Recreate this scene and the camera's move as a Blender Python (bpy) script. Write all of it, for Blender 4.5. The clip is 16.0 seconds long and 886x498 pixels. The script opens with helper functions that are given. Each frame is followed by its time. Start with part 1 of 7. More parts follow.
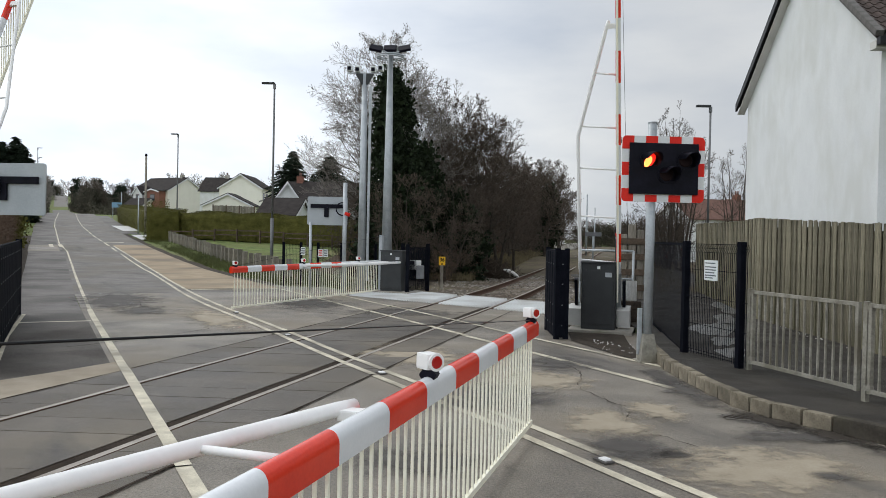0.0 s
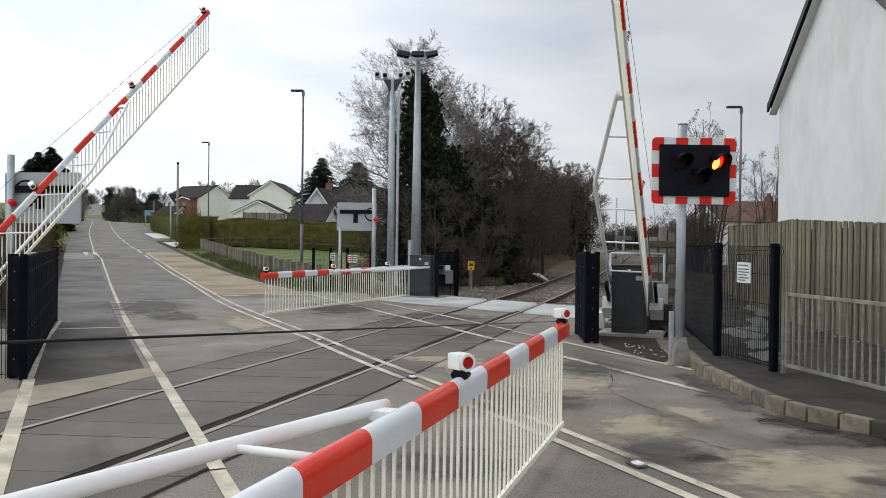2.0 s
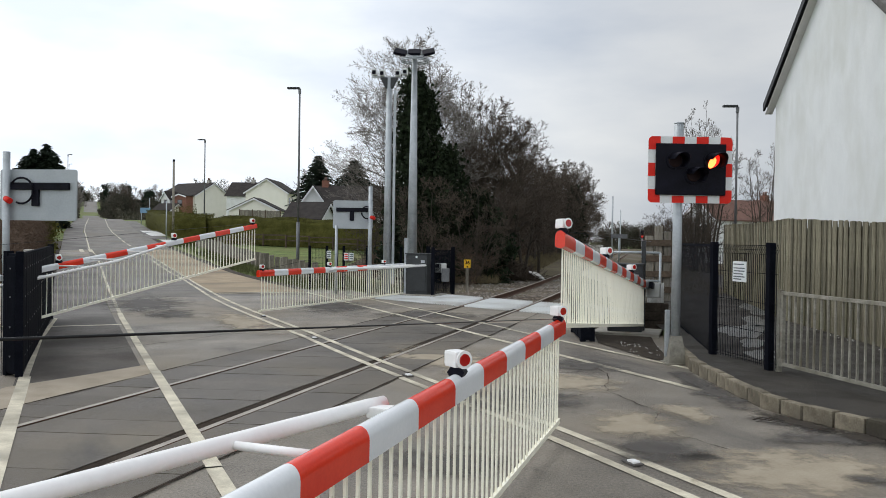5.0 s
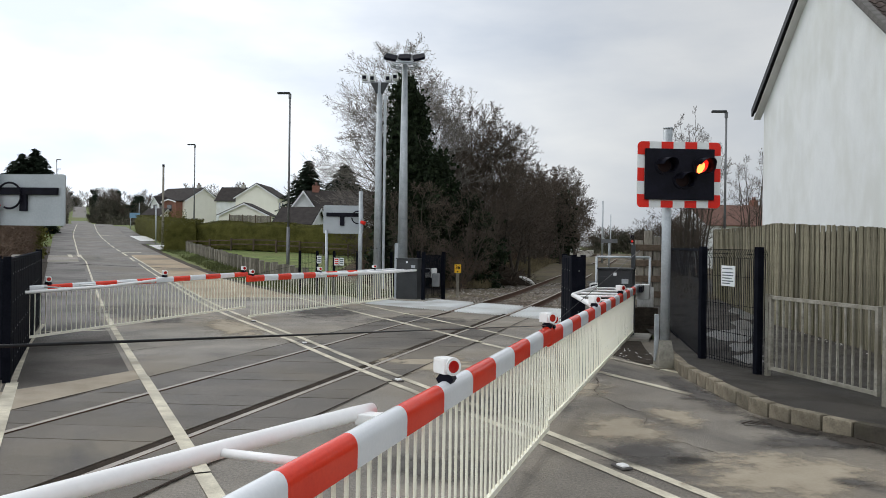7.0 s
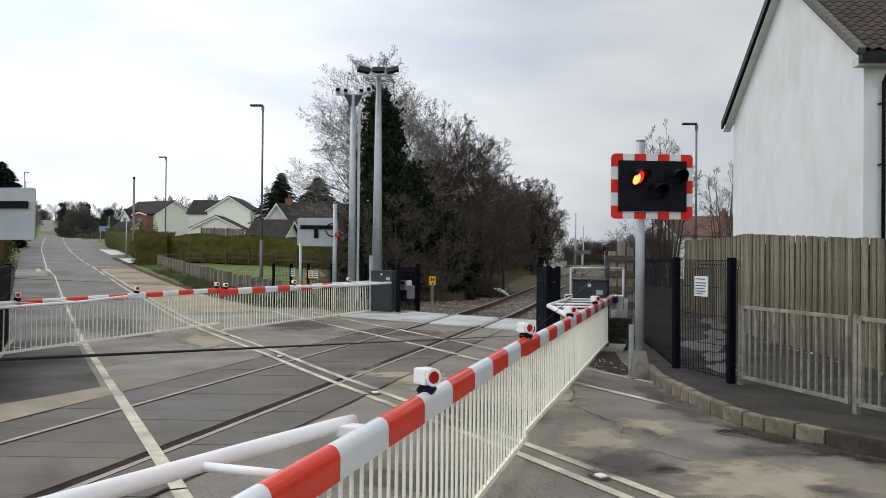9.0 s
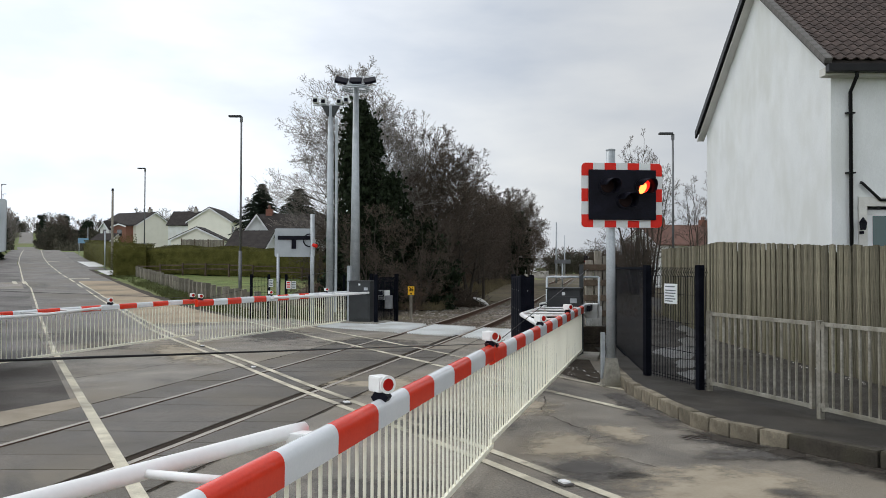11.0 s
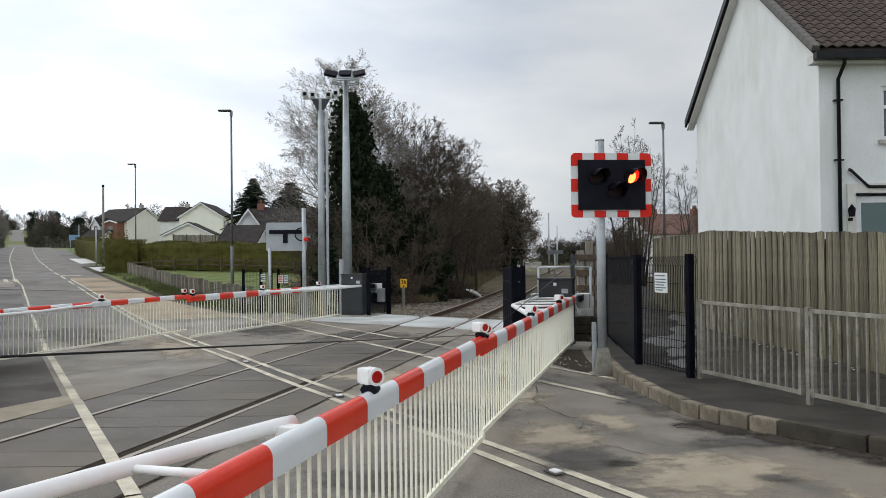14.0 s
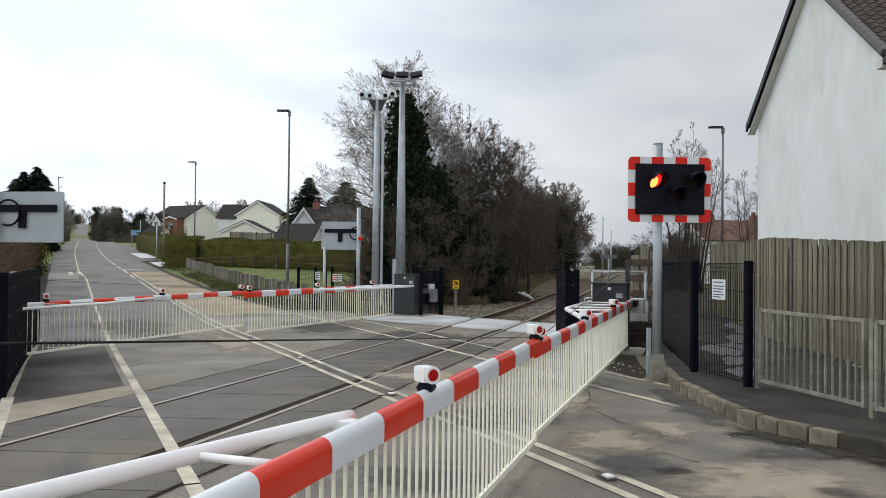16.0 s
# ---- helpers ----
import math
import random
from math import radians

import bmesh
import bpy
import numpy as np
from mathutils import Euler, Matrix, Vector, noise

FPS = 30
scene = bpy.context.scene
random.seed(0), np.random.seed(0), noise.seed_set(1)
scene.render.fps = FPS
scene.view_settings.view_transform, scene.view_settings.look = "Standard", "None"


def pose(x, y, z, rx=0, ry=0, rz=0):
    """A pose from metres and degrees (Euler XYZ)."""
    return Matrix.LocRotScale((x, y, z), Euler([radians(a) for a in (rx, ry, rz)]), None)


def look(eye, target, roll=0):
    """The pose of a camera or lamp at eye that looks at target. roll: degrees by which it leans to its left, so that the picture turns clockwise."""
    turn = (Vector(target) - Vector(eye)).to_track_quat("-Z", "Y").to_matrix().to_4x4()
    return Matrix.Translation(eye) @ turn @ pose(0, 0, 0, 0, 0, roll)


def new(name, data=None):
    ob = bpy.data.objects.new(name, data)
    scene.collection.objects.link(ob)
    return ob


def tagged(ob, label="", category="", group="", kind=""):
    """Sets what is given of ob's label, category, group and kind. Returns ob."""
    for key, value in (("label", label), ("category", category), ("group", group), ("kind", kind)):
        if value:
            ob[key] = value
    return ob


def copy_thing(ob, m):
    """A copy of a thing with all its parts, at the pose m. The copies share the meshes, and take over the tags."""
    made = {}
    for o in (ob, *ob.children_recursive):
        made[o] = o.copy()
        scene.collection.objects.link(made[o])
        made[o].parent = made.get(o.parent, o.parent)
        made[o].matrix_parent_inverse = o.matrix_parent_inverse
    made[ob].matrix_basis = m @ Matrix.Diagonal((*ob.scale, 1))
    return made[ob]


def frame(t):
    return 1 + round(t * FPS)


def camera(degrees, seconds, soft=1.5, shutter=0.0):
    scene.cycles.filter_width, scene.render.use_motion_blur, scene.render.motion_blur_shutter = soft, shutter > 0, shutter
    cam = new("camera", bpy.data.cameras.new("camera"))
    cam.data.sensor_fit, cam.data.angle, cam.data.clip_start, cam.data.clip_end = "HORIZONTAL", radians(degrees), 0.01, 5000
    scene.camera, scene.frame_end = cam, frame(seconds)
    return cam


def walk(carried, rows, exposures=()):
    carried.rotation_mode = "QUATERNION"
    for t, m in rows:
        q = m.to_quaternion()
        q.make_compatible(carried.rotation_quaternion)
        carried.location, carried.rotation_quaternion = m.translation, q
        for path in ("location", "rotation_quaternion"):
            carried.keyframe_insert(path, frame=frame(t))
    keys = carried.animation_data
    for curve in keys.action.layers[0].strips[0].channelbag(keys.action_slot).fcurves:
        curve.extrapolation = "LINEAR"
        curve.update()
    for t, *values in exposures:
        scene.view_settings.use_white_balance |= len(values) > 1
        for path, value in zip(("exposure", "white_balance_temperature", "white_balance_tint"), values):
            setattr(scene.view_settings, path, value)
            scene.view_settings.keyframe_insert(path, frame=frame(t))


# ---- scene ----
cam = camera(56.8, 16.0, soft=0.5)
PATH = [
    (0, (0.003, 0.321, 1.822), (-0.076, 2.32, 1.791), 1.2),
    (0.5, (0.006, 0.309, 1.82), (-0.102, 2.306, 1.796), 1.0),
    (1, (-0.002, 0.314, 1.816), (-0.13, 2.31, 1.794), 0.9),
    (1.5, (-0.008, 0.309, 1.821), (-0.149, 2.303, 1.799), 0.8),
    (2, (-0.005, 0.312, 1.812), (-0.154, 2.306, 1.792), 0.7),
    (2.5, (-0.017, 0.31, 1.814), (-0.168, 2.304, 1.796), 0.7),
    (3, (-0.017, 0.309, 1.816), (-0.167, 2.303, 1.798), 0.8),
    (3.5, (-0.018, 0.307, 1.817), (-0.168, 2.301, 1.797), 0.9),
    (4, (-0.019, 0.315, 1.817), (-0.168, 2.309, 1.792), 0.9),
    (6.5, (0.007, 0.287, 1.808), (-0.114, 2.284, 1.789), 0.8),
    (7, (0.001, 0.298, 1.811), (-0.116, 2.294, 1.799), 0.8),
    (7.5, (-0.012, 0.301, 1.815), (-0.12, 2.298, 1.805), 0.7),
    (8, (-0.026, 0.296, 1.808), (-0.12, 2.294, 1.802), 0.7),
    (8.5, (-0.038, 0.287, 1.808), (-0.112, 2.285, 1.813), 0.6),
    (9, (-0.031, 0.282, 1.812), (-0.084, 2.281, 1.83), 0.5),
    (11.5, (0.147, 0.234, 1.796), (0.142, 2.234, 1.84), -0.0),
    (12, (0.147, 0.235, 1.802), (0.149, 2.235, 1.841), -0.2),
    (12.5, (0.143, 0.233, 1.796), (0.154, 2.233, 1.828), -0.3),
    (13, (0.148, 0.238, 1.799), (0.168, 2.237, 1.824), -0.5),
    (13.5, (0.155, 0.239, 1.795), (0.178, 2.239, 1.819), -0.6),
    (14, (0.165, 0.226, 1.796), (0.171, 2.226, 1.82), -0.6),
    (14.5, (0.156, 0.216, 1.797), (0.128, 2.216, 1.823), -0.5),
    (15, (0.145, 0.218, 1.792), (0.081, 2.217, 1.821), -0.3),
    (15.5, (0.143, 0.207, 1.793), (0.053, 2.205, 1.823), 0.1),
    (16, (0.131, 0.189, 1.789), (0.01, 2.185, 1.817), 0.6),
]
walk(cam, [(t, look(eye, target, roll)) for t, eye, target, roll in PATH])

# ---- light ----
SUN_DIR = Vector((-0.55, 0.35, 0.76)).normalized()
world = bpy.data.worlds.new("sky")
scene.world = world
world.use_nodes = True
wn, wl = world.node_tree.nodes, world.node_tree.links
wn.clear()
w_out, w_bg = wn.new("ShaderNodeOutputWorld"), wn.new("ShaderNodeBackground")
w_sky = wn.new("ShaderNodeTexSky")
w_sky.sky_type, w_sky.sun_disc = "NISHITA", False
w_sky.sun_elevation, w_sky.sun_rotation = math.asin(SUN_DIR.z), math.atan2(SUN_DIR.x, SUN_DIR.y)
w_co = wn.new("ShaderNodeTexCoord")
w_map = wn.new("ShaderNodeMapping")
w_map.inputs["Scale"].default_value = (1.0, 1.0, 3.2)
w_map.inputs["Rotation"].default_value = (0.0, 0.12, 0.5)
w_noise = wn.new("ShaderNodeTexNoise")
w_noise.inputs["Scale"].default_value, w_noise.inputs["Detail"].default_value = 2.2, 7.0
w_noise.inputs["Roughness"].default_value = 0.5
w_ramp = wn.new("ShaderNodeValToRGB")
w_ramp.color_ramp.elements[0].position, w_ramp.color_ramp.elements[0].color = 0.36, (0.625, 0.683, 0.77, 1)
w_ramp.color_ramp.elements[1].position, w_ramp.color_ramp.elements[1].color = 0.66, (0.955, 0.975, 0.985, 1)
w_dot = wn.new("ShaderNodeVectorMath")
w_dot.operation = "DOT_PRODUCT"
w_dot.inputs[1].default_value = (-0.93, 0.30, 0.20)
w_rng = wn.new("ShaderNodeMapRange")
w_rng.interpolation_type = "SMOOTHSTEP"
w_rng.inputs["From Min"].default_value, w_rng.inputs["From Max"].default_value = 0.05, 0.75
w_rng.inputs["To Min"].default_value, w_rng.inputs["To Max"].default_value = 0.74, 1.5
w_mul = wn.new("ShaderNodeVectorMath")
w_mul.operation = "SCALE"
w_mix = wn.new("ShaderNodeMixRGB")
w_mix.inputs["Fac"].default_value = 0.93
w_skys = wn.new("ShaderNodeVectorMath")
w_skys.operation = "SCALE"
w_skys.inputs["Scale"].default_value = 0.1
wl.new(w_co.outputs["Generated"], w_map.inputs["Vector"])
wl.new(w_map.outputs["Vector"], w_noise.inputs["Vector"])
wl.new(w_noise.outputs["Fac"], w_ramp.inputs["Fac"])
wl.new(w_co.outputs["Generated"], w_dot.inputs[0])
wl.new(w_dot.outputs["Value"], w_rng.inputs["Value"])
wl.new(w_ramp.outputs["Color"], w_mul.inputs[0])
w_back = wn.new("ShaderNodeVectorMath")
w_back.operation = "DOT_PRODUCT"
w_back.inputs[1].default_value = (-0.10, -0.92, 0.38)
w_brng = wn.new("ShaderNodeMapRange")
w_brng.interpolation_type = "SMOOTHSTEP"
w_brng.inputs["From Min"].default_value, w_brng.inputs["From Max"].default_value = 0.2, 0.9
w_brng.inputs["To Min"].default_value, w_brng.inputs["To Max"].default_value = 0.0, 0.62
w_sum = wn.new("ShaderNodeMath")
w_sum.operation = "ADD"
wl.new(w_co.outputs["Generated"], w_back.inputs[0])
wl.new(w_back.outputs["Value"], w_brng.inputs["Value"])
wl.new(w_rng.outputs["Result"], w_sum.inputs[0])
wl.new(w_brng.outputs["Result"], w_sum.inputs[1])
wl.new(w_sum.outputs[0], w_mul.inputs["Scale"])
wl.new(w_sky.outputs["Color"], w_skys.inputs[0])
wl.new(w_skys.outputs["Vector"], w_mix.inputs["Color1"])
wl.new(w_mul.outputs["Vector"], w_mix.inputs["Color2"])
wl.new(w_mix.outputs["Color"], w_bg.inputs["Color"])
w_bg.inputs["Strength"].default_value = 1.0
wl.new(w_bg.outputs["Background"], w_out.inputs["Surface"])

sun = bpy.data.lights.new("sun", "SUN")
sun.energy, sun.angle, sun.color = 0.7, radians(25), (1.0, 0.97, 0.92)
sun_ob = new("sun", sun)
sun_ob.matrix_world = look(SUN_DIR * 50, (0, 0, 0))


# ---- materials ----
def surface(name, c1, c2, scale=4.0, rough=0.7, metal=0.0, bump=0.2, fine=40.0, vary=0.0, c3=None, big=0.35, gloss=None, stretch=None, spec=0.3, dark=None, grain=0.45):
    """Two-tone noise at two scales with relief; c3 adds large stains, vary shifts the brightness from piece to piece."""
    m = bpy.data.materials.new(name)
    m.use_nodes = True
    n, l = m.node_tree.nodes, m.node_tree.links
    b = n["Principled BSDF"]
    co = n.new("ShaderNodeTexCoord")
    src = co.outputs["Object"]
    if stretch:
        mp = n.new("ShaderNodeMapping")
        mp.inputs["Scale"].default_value = stretch
        l.new(src, mp.inputs["Vector"])
        src = mp.outputs["Vector"]
    na = n.new("ShaderNodeTexNoise")
    na.inputs["Scale"].default_value, na.inputs["Detail"].default_value = scale, 6.0
    nb = n.new("ShaderNodeTexNoise")
    nb.inputs["Scale"].default_value, nb.inputs["Detail"].default_value, nb.inputs["Roughness"].default_value = fine, 5.0, 0.7
    l.new(src, na.inputs["Vector"])
    l.new(src, nb.inputs["Vector"])
    mixf = n.new("ShaderNodeMath")
    mixf.operation = "MULTIPLY_ADD"
    mixf.inputs[1].default_value = grain
    l.new(nb.outputs["Fac"], mixf.inputs[0])
    half = n.new("ShaderNodeMath")
    half.operation = "MULTIPLY"
    half.inputs[1].default_value = 1.0 - grain
    l.new(na.outputs["Fac"], half.inputs[0])
    l.new(half.outputs[0], mixf.inputs[2])
    ramp = n.new("ShaderNodeValToRGB")
    ramp.color_ramp.elements[0].position, ramp.color_ramp.elements[1].position = 0.36, 0.64
    ramp.color_ramp.elements[0].color, ramp.color_ramp.elements[1].color = (*c1, 1), (*c2, 1)
    l.new(mixf.outputs[0], ramp.inputs["Fac"])
    col = ramp.outputs["Color"]
    if c3:
        nc = n.new("ShaderNodeTexNoise")
        nc.inputs["Scale"].default_value, nc.inputs["Detail"].default_value = big, 5.0
        l.new(src, nc.inputs["Vector"])
        r3 = n.new("ShaderNodeMapRange")
        r3.inputs["From Min"].default_value, r3.inputs["From Max"].default_value = 0.45, 0.68
        l.new(nc.outputs["Fac"], r3.inputs["Value"])
        mx = n.new("ShaderNodeMixRGB")
        mx.inputs["Color2"].default_value = (*c3, 1)
        l.new(r3.outputs["Result"], mx.inputs["Fac"])
        l.new(col, mx.inputs["Color1"])
        col = mx.outputs["Color"]
        if gloss is not None:
            rr = n.new("ShaderNodeMapRange")
            rr.inputs["To Min"].default_value, rr.inputs["To Max"].default_value = gloss, rough
            l.new(r3.outputs["Result"], rr.inputs["Value"])
            l.new(rr.outputs["Result"], b.inputs["Roughness"])
    if dark:
        nd = n.new("ShaderNodeTexNoise")
        nd.inputs["Scale"].default_value, nd.inputs["Detail"].default_value, nd.inputs["Roughness"].default_value = dark[1], 7.0, 0.62
        turn = n.new("ShaderNodeMapping")
        turn.inputs["Location"].default_value, turn.inputs["Rotation"].default_value = (3.7, 9.1, 0), (0, 0, -0.497)
        md = n.new("ShaderNodeMapping")
        md.inputs["Scale"].default_value = (1.0, 0.22, 1.0)
        l.new(co.outputs["Object"], turn.inputs["Vector"])
        l.new(turn.outputs["Vector"], md.inputs["Vector"])
        l.new(md.outputs["Vector"], nd.inputs["Vector"])
        rd = n.new("ShaderNodeMapRange")
        rd.inputs["From Min"].default_value, rd.inputs["From Max"].default_value = 0.56, 0.72
        l.new(nd.outputs["Fac"], rd.inputs["Value"])
        mxd = n.new("ShaderNodeMixRGB")
        mxd.inputs["Color2"].default_value = (*dark[0], 1)
        l.new(rd.outputs["Result"], mxd.inputs["Fac"])
        l.new(col, mxd.inputs["Color1"])
        col = mxd.outputs["Color"]
    if vary:
        info = n.new("ShaderNodeObjectInfo")
        geo = n.new("ShaderNodeNewGeometry")
        add = n.new("ShaderNodeMath")
        add.operation = "ADD"
        l.new(info.outputs["Random"], add.inputs[0])
        l.new(geo.outputs["Random Per Island"], add.inputs[1])
        fr = n.new("ShaderNodeMath")
        fr.operation = "FRACT"
        l.new(add.outputs[0], fr.inputs[0])
        mr = n.new("ShaderNodeMapRange")
        mr.inputs["To Min"].default_value, mr.inputs["To Max"].default_value = 1 - vary, 1 + vary
        l.new(fr.outputs[0], mr.inputs["Value"])
        sc = n.new("ShaderNodeVectorMath")
        sc.operation = "SCALE"
        l.new(col, sc.inputs[0])
        l.new(mr.outputs["Result"], sc.inputs["Scale"])
        col = sc.outputs["Vector"]
    l.new(col, b.inputs["Base Color"])
    if gloss is None:
        b.inputs["Roughness"].default_value = rough
    b.inputs["Metallic"].default_value = metal
    b.inputs["Specular IOR Level"].default_value = spec
    if bump:
        bp = n.new("ShaderNodeBump")
        bp.inputs["Strength"].default_value, bp.inputs["Distance"].default_value = bump, 0.02
        l.new(nb.outputs["Fac"], bp.inputs["Height"])
        l.new(bp.outputs["Normal"], b.inputs["Normal"])
    return m


def glow(name, color, strength):
    m = bpy.data.materials.new(name)
    m.use_nodes = True
    b = m.node_tree.nodes["Principled BSDF"]
    b.inputs["Base Color"].default_value = (*color, 1)
    b.inputs["Emission Color"].default_value = (*color, 1)
    b.inputs["Emission Strength"].default_value = strength
    return m


def glass(name, color, rough=0.05):
    m = bpy.data.materials.new(name)
    m.use_nodes = True
    b = m.node_tree.nodes["Principled BSDF"]
    b.inputs["Base Color"].default_value = (*color, 1)
    b.inputs["Roughness"].default_value = rough
    b.inputs["Coat Weight"].default_value = 0.6
    return m


M = {}
M["asphalt"] = surface("asphalt", (0.092, 0.082, 0.070), (0.325, 0.290, 0.240), 1.1, 0.78, 0, 0.8, 42, c3=(0.245, 0.212, 0.165), big=0.34, gloss=0.52, dark=((0.102, 0.093, 0.083), 0.75), grain=0.58)
M["asphalt_dust"] = surface("dusty_asphalt", (0.27, 0.210, 0.140), (0.44, 0.350, 0.240), 1.6, 0.85, 0, 0.3, 80, c3=(0.21, 0.172, 0.125), big=0.4)
M["asphalt_old"] = surface("old_dark_asphalt", (0.075, 0.068, 0.061), (0.205, 0.186, 0.164), 1.0, 0.8, 0, 0.7, 40, c3=(0.165, 0.147, 0.122), big=0.34, gloss=0.6, dark=((0.078, 0.072, 0.066), 0.55), grain=0.5)
M["footpath"] = surface("footpath_tarmac", (0.076, 0.066, 0.057), (0.142, 0.124, 0.107), 1.2, 0.8, 0, 0.35, 80, c3=(0.095, 0.089, 0.082), big=0.5, gloss=0.55)
M["wet_path"] = surface("wet_tarmac", (0.016, 0.014, 0.012), (0.066, 0.058, 0.047), 1.8, 0.85, 0, 0.9, 34, c3=(0.030, 0.026, 0.021), big=1.3, gloss=0.62, spec=0.30, grain=0.62)
# base lighter than the path: sky sheen put into the water's colour
M["puddle"] = surface("water_painted_sheen", (0.06, 0.06, 0.058), (0.15, 0.15, 0.145), 2.5, 0.42, 0, 0.1, 40, spec=1.0)
M["rubber"] = surface("rubber_panel", (0.056, 0.049, 0.041), (0.150, 0.132, 0.109), 1.1, 0.68, 0, 0.5, 45, vary=0.12, c3=(0.168, 0.147, 0.116), big=0.5, gloss=0.50, spec=0.22, grain=0.55, dark=((0.064, 0.061, 0.059), 0.9))
M["patch"] = surface("old_concrete", (0.27, 0.23, 0.172), (0.39, 0.335, 0.262), 2.5, 0.85, 0, 0.3, 70)
M["dark_stain"] = surface("dark_patch", (0.075, 0.071, 0.067), (0.115, 0.108, 0.10), 2.5, 0.6, 0, 0.3, 70)
M["paint_line"] = surface("road_paint", (0.44, 0.40, 0.305), (0.74, 0.69, 0.55), 5, 0.7, 0, 0.2, 60, c3=(0.31, 0.28, 0.22), big=1.2)
M["rail"] = surface("worn_rail_head", (0.24, 0.21, 0.18), (0.40, 0.36, 0.31), 3, 0.5, 0.35, 0.1, 40)
M["rail_side"] = surface("rusty_rail", (0.070, 0.038, 0.025), (0.14, 0.080, 0.052), 8, 0.85, 0.1, 0.2, 40)
M["groove"] = surface("flangeway_dirt", (0.020, 0.015, 0.011), (0.052, 0.039, 0.028), 6, 0.9, spec=0.1)
M["pad"] = surface("pale_panel", (0.70, 0.72, 0.715), (0.82, 0.83, 0.82), 2.5, 0.7, 0, 0.2, 50, c3=(0.55, 0.54, 0.51), big=0.8)
M["ballast"] = surface("ballast", (0.085, 0.076, 0.067), (0.36, 0.325, 0.285), 14, 0.95, 0, 1.0, 26, c3=(0.11, 0.082, 0.060), big=0.5, vary=0.45, grain=0.6)
M["sleeper_dark"] = surface("tarred_sleeper", (0.030, 0.024, 0.019), (0.085, 0.068, 0.052), 6, 0.9, 0, 0.6, 30, vary=0.2)
M["slab"] = surface("weathered_slab", (0.42, 0.42, 0.40), (0.74, 0.74, 0.72), 9, 0.85, 0, 0.3, 40, c3=(0.33, 0.32, 0.29), big=4.0, stretch=(2, 2, 0.5))
M["sleeper"] = surface("sleeper", (0.16, 0.13, 0.10), (0.26, 0.22, 0.18), 6, 0.9)
M["grass"] = surface("grass", (0.075, 0.105, 0.028), (0.185, 0.235, 0.072), 1.2, 0.95, 0, 0.8, 30, c3=(0.15, 0.145, 0.06), big=0.15)
M["rough_grass"] = surface("dry_grass", (0.052, 0.041, 0.026), (0.115, 0.090, 0.058), 1.5, 0.95, 0, 0.8, 25, c3=(0.12, 0.105, 0.055), big=0.3)
M["bank"] = surface("bank_grass", (0.040, 0.029, 0.018), (0.165, 0.122, 0.076), 1.1, 0.95, 0, 0.9, 7, c3=(0.085, 0.062, 0.042), big=0.35)
M["soil"] = surface("dark_soil", (0.028, 0.022, 0.016), (0.07, 0.055, 0.04), 3, 0.95, 0, 0.9, 20)
M["kerb"] = surface("kerb_stone", (0.110, 0.094, 0.066), (0.300, 0.262, 0.196), 5, 0.85, 0, 0.4, 50, vary=0.28, c3=(0.075, 0.066, 0.05), big=2.0)
M["kerb_mossy"] = surface("mossy_kerb_stone", (0.030, 0.026, 0.020), (0.088, 0.076, 0.058), 5, 0.85, 0, 0.5, 45, vary=0.25, c3=(0.050, 0.046, 0.028), big=2.0)
M["concrete"] = surface("concrete", (0.34, 0.32, 0.28), (0.5, 0.48, 0.44), 4, 0.9, 0, 0.3, 40, c3=(0.25, 0.23, 0.19), big=1.0)
M["galv"] = surface("galvanised_steel", (0.33, 0.36, 0.38), (0.48, 0.51, 0.53), 5, 0.5, 0.55, 0.05, 30)
M["galv_dirty"] = surface("weathered_galvanised_steel", (0.17, 0.160, 0.132), (0.36, 0.345, 0.295), 6, 0.55, 0.2, 0.1, 30, c3=(0.17, 0.155, 0.115), big=2.0)
M["white"] = surface("white_paint", (0.82, 0.82, 0.81), (0.89, 0.89, 0.88), 3, 0.35, 0, 0.03, 30)
M["cream"] = surface("cream_white_paint", (0.91, 0.88, 0.71), (0.95, 0.93, 0.80), 3, 0.45, 0, 0.03, 30)
M["boom_white"] = surface("reflective_white", (0.74, 0.765, 0.79), (0.83, 0.85, 0.87), 3, 0.22, 0.0, 0.0, 60, spec=0.6)
M["boom_red"] = surface("reflective_red", (0.72, 0.030, 0.010), (0.84, 0.048, 0.016), 3, 0.24, 0, 0.0, 60, spec=0.5)
M["sign_red"] = surface("sign_red", (0.62, 0.022, 0.014), (0.72, 0.034, 0.022), 3, 0.45, 0, 0.0, 60, spec=0.15)
M["sign_white"] = surface("sign_white", (0.62, 0.64, 0.64), (0.74, 0.76, 0.76), 3, 0.4, 0, 0.0, 60)
M["black"] = surface("black_plastic", (0.004, 0.004, 0.007), (0.010, 0.010, 0.018), 5, 0.5, 0, 0.05, 40, spec=0.1)
M["black_steel"] = surface("black_powder_coat", (0.004, 0.005, 0.008), (0.010, 0.011, 0.016), 5, 0.7, 0.0, 0.05, 40, spec=0.02)
M["cabinet"] = surface("dark_grey_cabinet", (0.034, 0.037, 0.039), (0.050, 0.053, 0.055), 3, 0.55, 0.0, 0.04, 40)
M["board_grey"] = surface("grey_board_back", (0.34, 0.37, 0.39), (0.43, 0.46, 0.48), 2, 0.5, 0.3, 0.03, 30)
M["lamp_grey"] = surface("grey_lamp_column", (0.13, 0.135, 0.14), (0.21, 0.215, 0.22), 4, 0.55, 0.3, 0.03, 30)
M["lens_red"] = glass("red_lens", (0.42, 0.012, 0.01))
